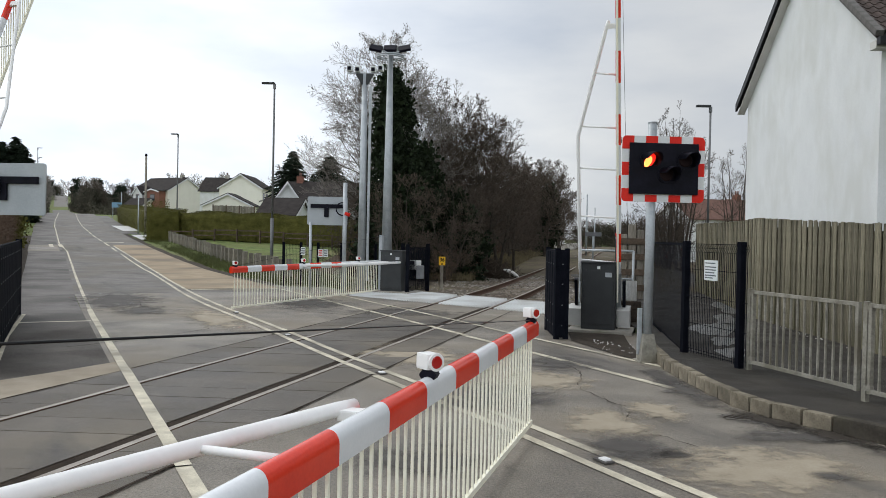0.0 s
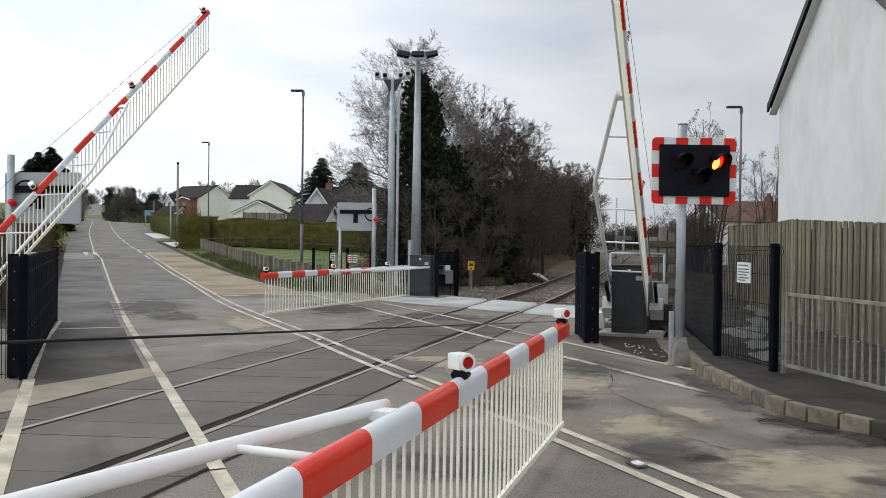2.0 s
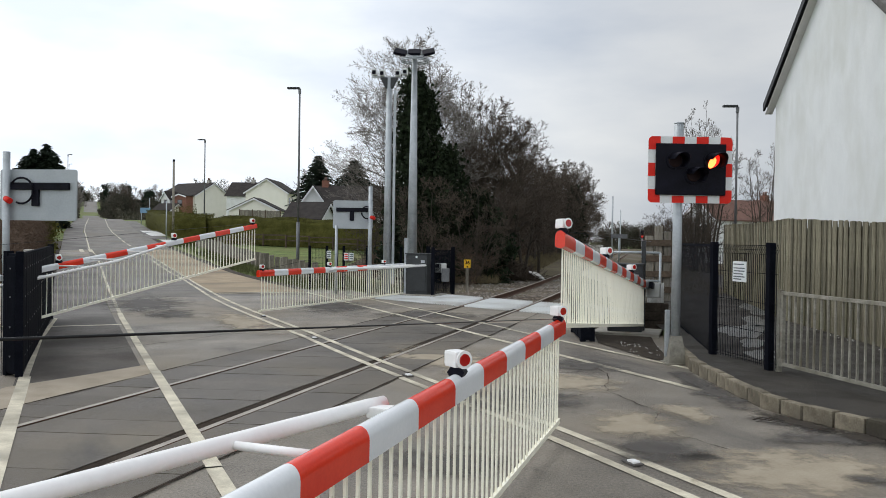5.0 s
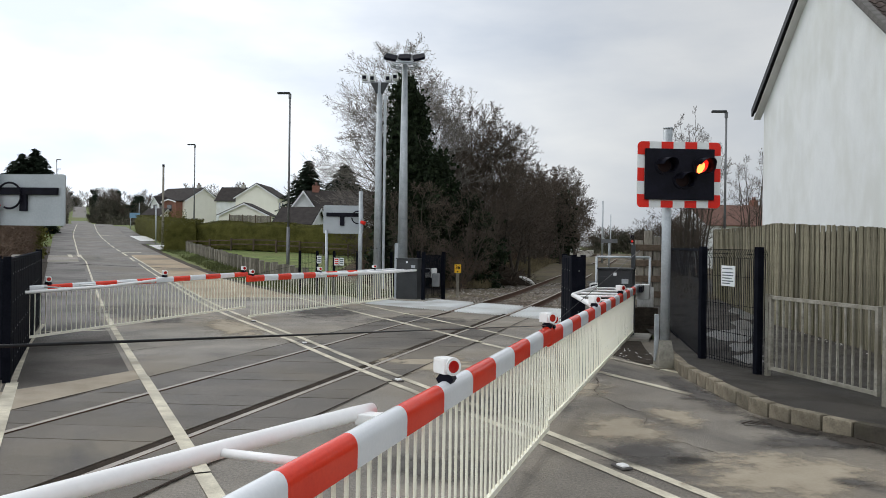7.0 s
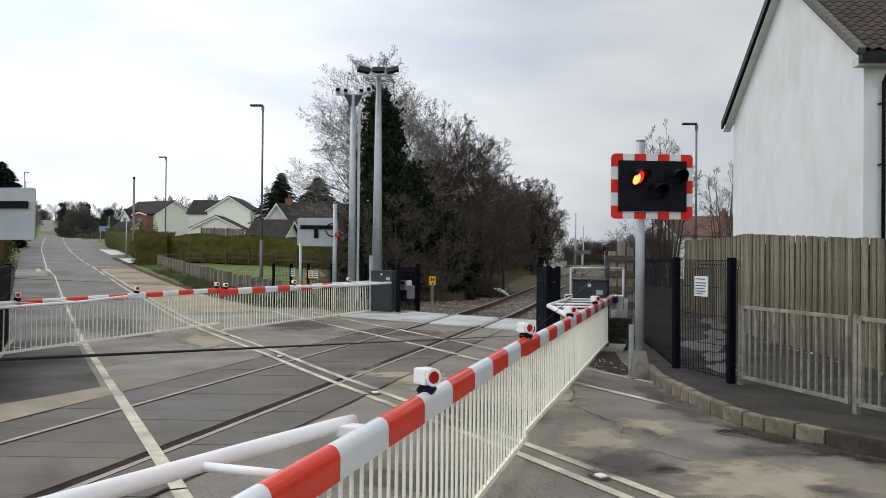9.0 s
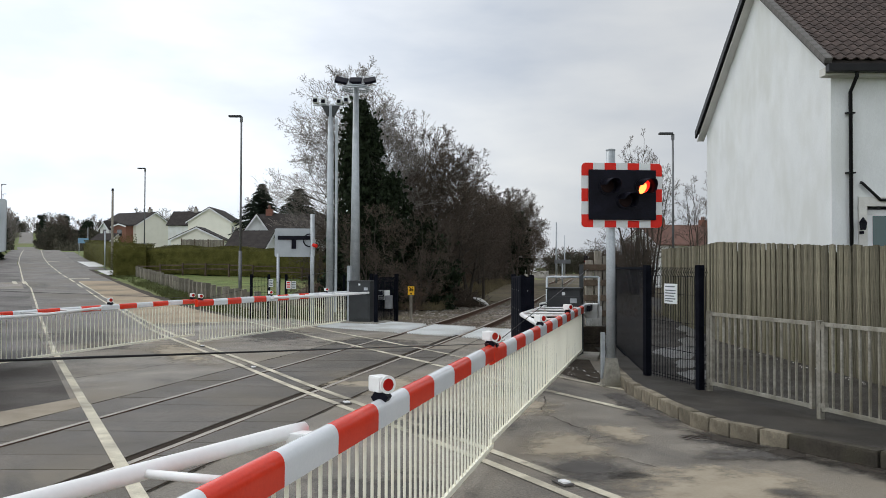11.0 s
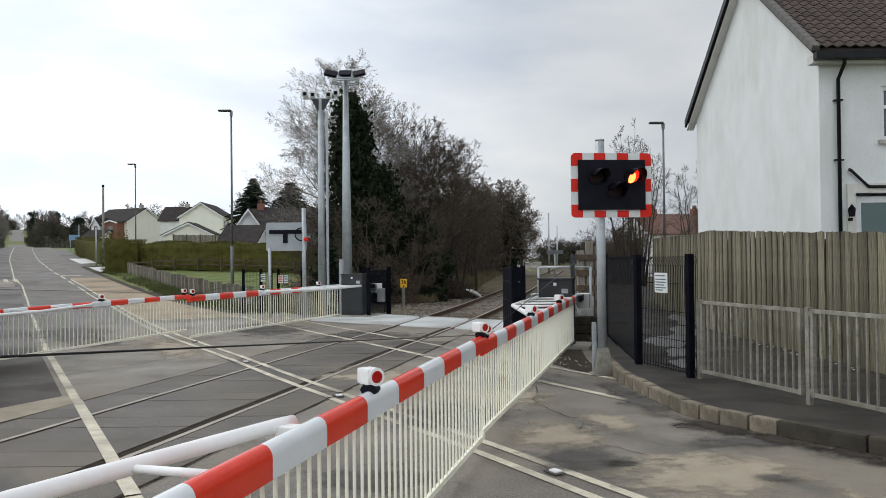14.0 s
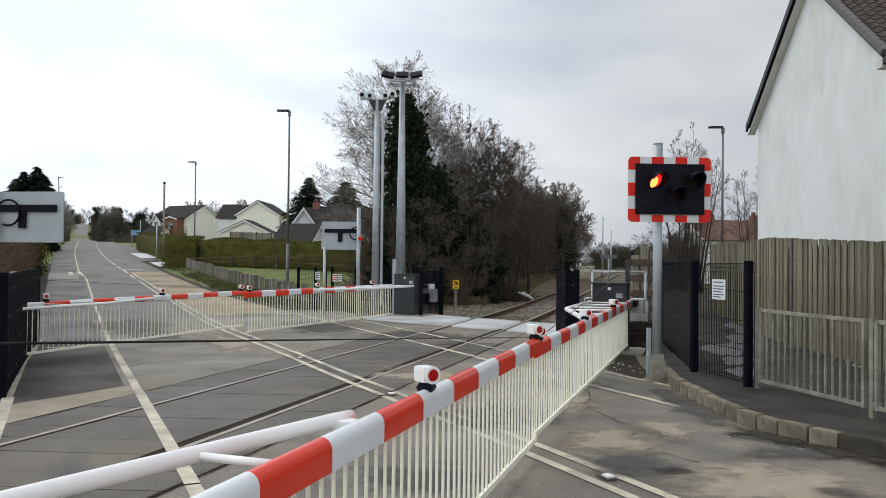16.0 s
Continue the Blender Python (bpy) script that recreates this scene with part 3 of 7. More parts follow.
for cx, cy, rx, ry, turn in ((2.35, 7.0, 1.0, 0.75, 20), (1.36, 8.5, 0.5, 0.75, -5), (1.95, 9.15, 0.35, 0.55, 0), (-5.4, 17.2, 0.6, 2.6, 28), (-0.9, 12.6, 0.9, 1.4, 30), (3.4, 5.6, 0.9, 0.8, 0), (0.9, 10.8, 0.7, 0.8, 0)):
    blotch("dust_stain", cx, cy, rx, ry, turn, 0.0105, M["stain_tan"], "pale sandy dust on the asphalt")


# damp gutter and kerb shadow, both painted as dark blotches
for cx, cy, rx, ry, turn in ((2.95, 8.75, 0.28, 0.5, 35), (3.4, 8.15, 0.3, 0.6, 45), (4.0, 7.5, 0.35, 0.8, 42), (4.7, 6.6, 0.4, 0.9, 35), (5.4, 5.5, 0.45, 1.0, 30), (2.55, 11.2, 0.22, 1.0, 5)):
    blotch("gutter_stain", cx, cy, rx, ry, turn, 0.0075, M["stain_and_shade"], "damp gutter with the kerb's shadow painted dark along it")


# ---- crossing deck and railway ----
def rail_mesh(side, y0, y1, stepy, name):
    prof = ((-0.036, 0.0), (-0.036, -0.035), (-0.010, -0.05), (-0.010, -0.13), (-0.07, -0.15), (-0.07, -0.16), (0.07, -0.16), (0.07, -0.15), (0.010, -0.13), (0.010, -0.05), (0.036, -0.035), (0.036, 0.0))
    verts, faces, idx = [], [], []
    ys = us(y0, y1, int((y1 - y0) / stepy))
    k = len(prof)
    for y in ys:
        c, d, nrm = track_frame(y)
        for a, b in prof:
            p = c + nrm * (side * 0.836 + a)
            verts.append((p.x, p.y, b + 0.0145))
    for j in range(len(ys) - 1):
        for i in range(k):
            faces.append((j * k + i, j * k + (i + 1) % k, (j + 1) * k + (i + 1) % k, (j + 1) * k + i))
            idx.append(0 if i == k - 1 else 1)
    return mesh_from(name, verts, faces, [M["rail"], M["rail_side"]], idx)


def build_track():
    railway = thing("railway_track", "single railway track with rusty rails on timber sleepers in brown ballast", "railway track", kind="structure")
    for side in (-1, 1):
        part("rail", rail_mesh(side, -40, 190, 1.0, "rail"), None, railway, "steel rail, worn bright on top and rusty at the sides")
    sl = b_box(-1.3, -0.125, -0.30, 1.3, 0.125, -0.145, 0.015)
    me = bpy.data.meshes.new("sleeper")
    sl.to_mesh(me)
    sl.free()
    me.materials.append(M["sleeper"])
    y = 25.2
    while y < 110:
        c, d, nrm = track_frame(y)
        part("sleeper", me, None, railway, at=facing(c.x, c.y, random.uniform(-0.01, 0.01), d.x, d.y))
        y += 0.72
    ys = us(-40, 190, 115)
    left, right = [], []
    for y in ys:
        c, d, nrm = track_frame(y)
        left.append(c - nrm * 2.6)
        right.append(c + nrm * 2.6)
    verts, faces = [], []
    prof = ((-3.6, -0.20), (-2.3, -0.15), (-1.1, -0.155), (-0.6, -0.175), (0.6, -0.175), (1.1, -0.155), (2.2, -0.15), (4.2, -0.15), (5.0, -0.2))
    ys = us(20.2, 190, 340)
    rng = random.Random(5)
    for y in ys:
        c, d, nrm = track_frame(y)
        for a, b in prof:
            p = c + nrm * (a + rng.uniform(-0.05, 0.05))
            verts.append((p.x, p.y, b + rng.uniform(-0.012, 0.012)))
    k = len(prof)
    for j in range(len(ys) - 1):
        for i in range(k - 1):
            faces.append((j * k + i, j * k + i + 1, (j + 1) * k + i + 1, (j + 1) * k + i))
    tagged(new("ballast_bed", mesh_from("ballast_bed", verts, faces, [M["ballast"]])), "bed of grey-brown railway ballast under the track", "ballast", "", "stuff")
    # loose stones of the ballast that stand out near the crossing
    verts, faces = [], []
    for k in range(11000):
        y = 21 + 30 * rng.random() ** 1.5
        c, d, nrm = track_frame(y)
        a = rng.uniform(-4.2, 4.8)
        if abs(abs(a) - 0.836) < 0.09 or (y < 26.3 and to_uv(*(c + nrm * a))[1] < 8.0):
            continue
        p = c + nrm * a
        r = rng.uniform(0.022, 0.058)
        o = len(verts)
        for dx, dy, dz in ((1, 0, 0), (0, 1, 0), (-1, 0, 0), (0, -1, 0), (0, 0, 0.8), (0, 0, -0.6)):
            verts.append((p.x + dx * r * rng.uniform(0.7, 1.3), p.y + dy * r * rng.uniform(0.7, 1.3), -0.145 + dz * r))
        for i in range(4):
            faces.append((o + i, o + (i + 1) % 4, o + 4))
            faces.append((o + (i + 1) % 4, o + i, o + 5))
    tagged(new("ballast_stones", mesh_from("ballast_stones", verts, faces, [M["ballast"]])), "loose grey and brown ballast stones", "ballast", "", "stuff")


def build_bank():
    """The low brown grass bank that climbs from the ballast into the thicket."""
    rng = random.Random(44)
    prof = ((-3.5, -0.24), (-4.3, -0.05), (-5.4, 0.35), (-6.8, 0.8), (-8.6, 1.05), (-11.0, 0.9), (-13.0, -0.3))
    ys = us(34.5, 120, 170)
    verts, faces = [], []
    for y in ys:
        c, d, nrm = track_frame(y)
        grow = step(34.5, 44, y)
        for a, b in prof:
            p = c + nrm * (a + rng.uniform(-0.12, 0.12))
            verts.append((p.x, p.y, -0.24 + (b + 0.24) * grow + rng.uniform(-0.05, 0.05)))
    k = len(prof)
    faces = [(j * k + i, (j + 1) * k + i, (j + 1) * k + i + 1, j * k + i + 1) for j in range(len(ys) - 1) for i in range(k - 1)]
    tagged(new("ground_bank", mesh_from("ground_bank", verts, faces, [M["bank"]], None, True)), "low bank of dry brown grass beside the railway", "bank", "", "structure")
    verts, faces = [], []
    for i in range(9000):
        y = 36 + 46 * rng.random() ** 1.4
        c, d, nrm = track_frame(y)
        a = rng.uniform(-7.5, -3.6)
        p = c + nrm * a
        z = -0.24 + (float(np.interp(-a, [-q[0] for q in prof], [q[1] for q in prof])) + 0.24) * step(34.5, 44, y)
        h = rng.uniform(0.12, 0.34)
        w = rng.uniform(0.012, 0.024) * (y / 36) ** 1.4
        o = len(verts)
        t = rng.uniform(0, 6.28)
        verts += [(p.x - w * math.cos(t), p.y - w * math.sin(t), z - 0.05), (p.x + w * math.cos(t), p.y + w * math.sin(t), z - 0.05), (p.x + rng.gauss(0, 0.1), p.y + rng.gauss(0, 0.1), z + h)]
        faces.append((o, o + 1, o + 2))
    stems, tris = [], []
    for i in range(26000):
        y = 35 + 50 * rng.random() ** 1.3
        c, d, nrm = track_frame(y)
        a = -4.2 - 4.5 * rng.random() ** 0.55
        p = c + nrm * a
        tall = 0.25 + 0.9 * step(4.4, 7.2, -a)
        z = -0.24 + (float(np.interp(-a, [-q[0] for q in prof], [q[1] for q in prof])) + 0.24) * step(34.5, 44, y)
        at = Vector((p.x, p.y, z + tall * rng.random() ** 1.4))
        run = Vector((rng.gauss(0, 1), rng.gauss(0, 1), rng.gauss(0.25, 0.7))).normalized() * rng.uniform(0.15, 0.5)
        w = Vector((rng.gauss(0, 1), rng.gauss(0, 1), rng.gauss(0, 1))).cross(run).normalized() * 0.011 * (y / 35) ** 1.6
        o = len(stems)
        stems += [tuple(at - w), tuple(at + w), tuple(at + run)]
        tris.append((o, o + 1, o + 2))
    tagged(new("brambles", mesh_from("brambles", stems, tris, [M["twig_red"]])), "tangled brown brambles on the railway bank", "brambles", "", "stuff")
    tagged(new("dry_grass", mesh_from("dry_grass", verts, faces, [M["dry_blade"]])), "dry brown grass stalks on the railway bank", "grass", "", "stuff")


def build_deck():
    deck = thing("crossing_deck", "dark rubber crossing panels laid between and beside the rails", "crossing deck", kind="structure")
    bounds = ((-1.52, -0.885), (-0.755, -0.02), (0.02, 0.755), (0.885, 1.52))
    lean = 0.22
    y = -6.0
    row = 0
    while y < 20.6:
        y2 = y + 0.56
        for bi, (a, b) in enumerate(bounds):
            if bi in (1, 2):
                a, b = (-0.755, 0.665) if bi == 1 else (None, None)
            if a is None:
                continue
            verts = []
            for z in (0.0125 - 0.003 * ((row + bi) % 3 == 0), -0.05):
                for yy, off in ((y + 0.004, a), (y + 0.004, b), (y2 - 0.004, b), (y2 - 0.004, a)):
                    c, d, nrm = track_frame(yy + off * lean)
                    p = c + nrm * off
                    verts.append((p.x, p.y, z))
            faces = [(0, 1, 2, 3), (0, 4, 5, 1), (1, 5, 6, 2), (2, 6, 7, 3), (3, 7, 4, 0)]
            if to_uv(verts[2][0], verts[2][1])[1] > 4.9:
                continue
            part("deck_panel", mesh_from("deck_panel", verts, faces, [M["rubber"]]), None, deck)
        y = y2
        row += 1
    for side, name in ((-1, "left"), (1, "right")):
        verts, faces = [], []
        ys = us(-8, 22, 60)
        for yy in ys:
            c, d, nrm = track_frame(yy)
            for off in (side * 0.80 - (0.15 if side > 0 else 0.055), side * 0.80 + 0.055):
                p = c + nrm * (off - side * 0.02)
                verts.append((p.x, p.y, 0.0035))
        for j in range(len(ys) - 1):
            faces.append((2 * j, 2 * j + 1, 2 * j + 3, 2 * j + 2))
        part("flangeway", mesh_from("flangeway", verts, faces, [M["groove"]]), None, deck, "dirty flangeway groove beside the rail")
    for side in (-1, 1):
        verts, faces = [], []
        ys = us(-8, 21, 90)
        rng = random.Random(side)
        for yy in ys:
            c, d, nrm = track_frame(yy)
            w = rng.uniform(0.008, 0.026) if side < 0 else rng.uniform(0.004, 0.018)
            for off in (side * 1.535 - w, side * 1.535 + w):
                p = c + nrm * off
                verts.append((p.x, p.y, 0.0145))
        for j in range(len(ys) - 1):
            faces.append((2 * j, 2 * j + 1, 2 * j + 3, 2 * j + 2))
        part("joint_seal", mesh_from("joint_seal", verts, faces, [M["groove"]]), None, deck, "black bitumen joint along the deck")


def build_pads():
    """Pale anti-trespass panels with saw-toothed ridges, beside and between the rails."""
    def at_v(off, v):
        y = 22.0
        for _ in range(12):
            c, d, nrm = track_frame(y)
            p = c + nrm * off
            y += (v - to_uv(p.x, p.y)[1]) / 0.65
        c, d, nrm = track_frame(y)
        return c + nrm * off
    pitch = 0.085
    for lo, hi in ((-3.9, -0.93), (-0.74, 0.74), (0.93, 3.2)):
        pads = thing("trespass_guard", "pale grey saw-toothed anti-trespass panels beside the rails", "guard panels", group="anti-trespass panels")
        ridges = int((hi - lo) / pitch)
        for first in range(0, ridges, 4):
            verts, faces = [], []
            for k in range(first, min(first + 4, ridges)):
                o = len(verts)
                for end in (0.0, 2.15):
                    for da, z in ((0.0, -0.08), (0.0, -0.025), (0.5, 0.035), (1.0, -0.025), (1.0, -0.08)):
                        off = lo + pitch * (k + 0.98 * da)
                        lead = 0.035 if da == 0.5 and end == 0.0 else 0.0
                        p = at_v(off, 4.96 + 0.433 * (off + 2.4) + end - lead)
                        verts.append((p.x, p.y, z))
                faces += [(o + i, o + i + 5, o + i + 6, o + i + 1) for i in range(4)] + [(o + 4, o + 3, o + 2, o + 1, o), (o + 5, o + 6, o + 7, o + 8, o + 9)]
            part("guard_panel", mesh_from("guard_panel", verts, faces, [M["pad"]]), None, pads)


def build_pad_edge():
    """Asphalt that fills the ground between the road edge and the toothed panels."""
    verts, faces = [], []
    for i in range(16):
        off = -4.4 + 8.0 * i / 15
        for v in (4.55, 4.97 + 0.433 * (off + 2.4)):
            y = 20.0
            for _ in range(12):
                c, d, nrm = track_frame(y)
                p = c + nrm * off
                y += (v - to_uv(p.x, p.y)[1]) / 0.65
            verts.append((p.x, p.y, -0.006))
    for i in range(15):
        faces.append((2 * i, 2 * i + 2, 2 * i + 3, 2 * i + 1))
    tagged(new("asphalt_apron", mesh_from("asphalt_apron", verts, faces, [M["asphalt"]])), "worn grey asphalt in front of the toothed panels", "road", "", "structure")


build_track()
build_bank()
build_deck()
build_pads()
build_pad_edge()

# ---- road markings ----
def painted(name, u0, u1, v0, v1, deck, label):
    """A painted line in three lengths: on the road, over the crossing deck, and on the road again."""
    for a, b, z in ((u0, deck[0], 0.008), (deck[0], deck[1], 0.0185), (deck[1], u1, 0.008)):
        road_strip(name, a, b, v0, v1, z, M["paint_line"], label, "road marking", n=max(2, int((b - a) / 1.2)))


def stroke(name, rows, width, z, label):
    """A painted line along (u, v) rows."""
    strip(name, [uv(u, v - width / 2) for u, v in rows], [uv(u, v + width / 2) for u, v in rows], z, M["paint_line"], label, "road marking")


for which, deck in ((0, (-3.1, 1.9)), (1, (-2.8, 2.2))):
    for a, b, z in ((-30, deck[0], 0.008), (deck[0], deck[1], 0.0185), (deck[1], 46 if which else 38, 0.011)):
        stroke("double_line", [(u, lane_line(u)[which]) for u in us(a, b, max(3, int((b - a) / 1.2)))], 0.10, z, "worn white painted centre line")
for a, b, z, wide in ((-9, -6.5, 0.008, 0.125), (-6.5, -1.6, 0.0185, 0.125), (-1.6, 7.0, 0.009, 0.115), (7.0, 44.2, 0.009, 0.085)):
    stroke("edge_line", [(u, float(np.interp(u, (6, 14, 28, 40, 44), (-2.965, -2.85, -2.62, -2.52, -2.66)))) for u in us(a, b, max(3, int((b - a) / 1.2)))], wide, z, "cream white painted edge line")
stroke("edge_line", [(u, road_left(u) + 0.13) for u in us(47, 150, 50)], 0.09, 0.008, "thin worn edge line beyond the crossing")
for v in (-3.28, -2.72):
    stroke("give_way_mark", [(44.2, v), (47.4, v - 0.05)], 0.26, 0.011, "short white mark at the drive entrance")
painted("edge_line", -5.6, 13.2, 3.0, 3.12, (0.3, 5.2), "worn white painted edge line")
painted("path_line", -4.0, 12.0, 4.05, 4.15, (1.5, 6.4), "thin white painted footpath line")
painted("path_line", -12, -1.5, -4.57, -4.43, (-8.4, -3.4), "cream painted line along the footpath edge")
stroke("path_line", [(-1.5, -4.49), (2.4, -4.45), (4.6, -4.34), (6.2, -4.26)], 0.075, 0.008, "thin cream line along the footpath edge")
road_strip("stop_line", 13.1, 13.3, 0.25, 3.0, 0.010, M["paint_line"], "white painted stop line", "road marking", n=1)
road_strip("stop_line", 4.5, 4.62, -4.42, -3.05, 0.008, M["paint_line"], "thin painted line across the footpath", "road marking", n=1)
for i in range(19):
    u = 40 + 6 * i
    stroke("centre_dash", [(q, 0.20 - 0.15 * step(44, 60, q) + bend(q)) for q in (u, u + 2, u + 4)], 0.13, 0.018, "white painted centre dash")
for u in (50.5, 86.0):
    road_strip("side_mark", u, u + 0.5, 0.15, 1.5, 0.016, M["paint_line"], "short white mark across the lane", "road marking", n=1)


# ---- kerb and right-hand footpath ----
KERB = ((2.95, 15.0), (2.76, 12.9), (2.69, 12.0), (2.76, 10.9), (2.81, 10.2), (2.89, 9.5), (3.08, 8.98), (3.38, 8.50), (3.80, 7.88), (4.85, 6.3), (6.1, 4.1), (6.9, 2.6))


def along_kerb(s):
    left = s
    for (ax, ay), (bx, by) in zip(KERB, KERB[1:]):
        L = math.hypot(bx - ax, by - ay)
        if left <= L:
            k = left / L
            return Vector((ax + (bx - ax) * k, ay + (by - ay) * k)), Vector(((bx - ax) / L, (by - ay) / L))
        left -= L
    return Vector(KERB[-1]), Vector((0.47, -0.88))


def build_kerb():
    kerb = thing("kerb", "worn buff kerb stones along the footpath edge", "kerb", kind="structure")
    s, rng = 0.0, random.Random(4)
    while s < 14.0:
        L = rng.uniform(0.30, 0.40) if 2.5 < s < 6.6 else 0.9
        p, d = along_kerb(s + L / 2)
        bm = b_box(-0.13, -L / 2 + 0.008, -0.15, 0.0, L / 2 - rng.uniform(0.006, 0.015), 0.165 + rng.uniform(-0.008, 0.008), 0.030)
        part("kerb_stone", bm, M["paint_line"] if 2.0 < s < 2.7 else M["kerb"] if s < 6.6 else M["kerb_mossy"], kerb, at=facing(p.x, p.y, 0, -d.x, -d.y) @ pose(0.13, 0, 0, 0, 0, rng.uniform(-0.7, 0.7)))
        s += L
    inner, outer = [], []
    for i in range(40):
        p, d = along_kerb(0.36 * i)
        n = Vector((-d.y, d.x))
        q = p + n * 0.13
        inner.append((q.x, q.y))
        outer.append((11.5, 28.0 - 0.80 * i))
    verts, faces = [], []
    for (ax, ay), (bx, by) in zip(inner, outer):
        verts += [(ax, ay, 0.152), (ax + 0.12 * (bx - ax), ay + 0.12 * (by - ay), 0.118), (bx, by, 0.112)]
    for i in range(len(inner) - 1):
        faces += [(3 * i, 3 * i + 1, 3 * i + 4, 3 * i + 3), (3 * i + 1, 3 * i + 2, 3 * i + 5, 3 * i + 4)]
    tagged(new("footpath", mesh_from("footpath", verts, faces, [M["wet_path"]])), "wet dark tarmac footpath behind the kerb", "footpath", "", "structure")
    strip("footpath", [(3.05, 14.6), (4.6, 40.0)], [(11.5, 27.2), (11.5, 52.0)], 0.109, M["wet_path"], "wet dark tarmac footpath beside the fence", "footpath")
    # wet edge under the kerb, with its shadow painted in
    for i in range(9):
        p, d = along_kerb(6.2 + 0.8 * i)
        blotch("gutter_stain", p.x + 0.14 * d.y, p.y - 0.14 * d.x, 0.20, 0.62, math.degrees(math.atan2(-d.x, d.y)), 0.016 + 0.0006 * i, M["stain_wet_shade"], "wet gutter edge and kerb shadow painted dark along the kerb")


build_kerb()


def build_puddles():
    """Shallow water lying on the footpath, with wandering rims; its pale base paints sky sheen."""
    rng = random.Random(21)
    for cx, cy, rx, ry, turn in ((3.95, 13.1, 0.22, 0.75, -18), (4.75, 16.6, 0.35, 1.5, -20), (5.6, 18.6, 0.30, 1.2, -18), (6.6, 22.0, 0.35, 1.6, -14), (4.35, 14.6, 0.2, 0.8, -22)):
        n = 40
        f = [rng.uniform(0, 6.28) for _ in range(4)]
        rim = []
        for i in range(n):
            a = 2 * math.pi * i / n
            r = 1 + 0.22 * math.sin(2 * a + f[0]) + 0.15 * math.sin(3 * a + f[1]) + 0.10 * math.sin(5 * a + f[2]) + 0.06 * math.sin(9 * a + f[3])
            rim.append((rx * r * math.cos(a), ry * r * math.sin(a), 0))
        ob = tagged(new("puddle", mesh_from("puddle", rim, [tuple(range(n))], [M["puddle"]])), "shallow puddle on the wet footpath, its sky sheen painted pale", "puddle", "", "structure")
        ob.matrix_basis = pose(cx, cy, 0.1215, 0, 0, turn)


build_puddles()


# ---- barriers ----
STRIPE = 0.575
LEN = 8.93
POST_TOP = 0.86


def round_sides(bm):
    for f in bm.faces:
        f.smooth = len(f.verts) == 4
    bm.normal_update()
    for e in bm.edges:
        if len(e.link_faces) == 2 and e.link_faces[0].normal.dot(e.link_faces[1].normal) < 0.75:
            e.smooth = False
    return bm


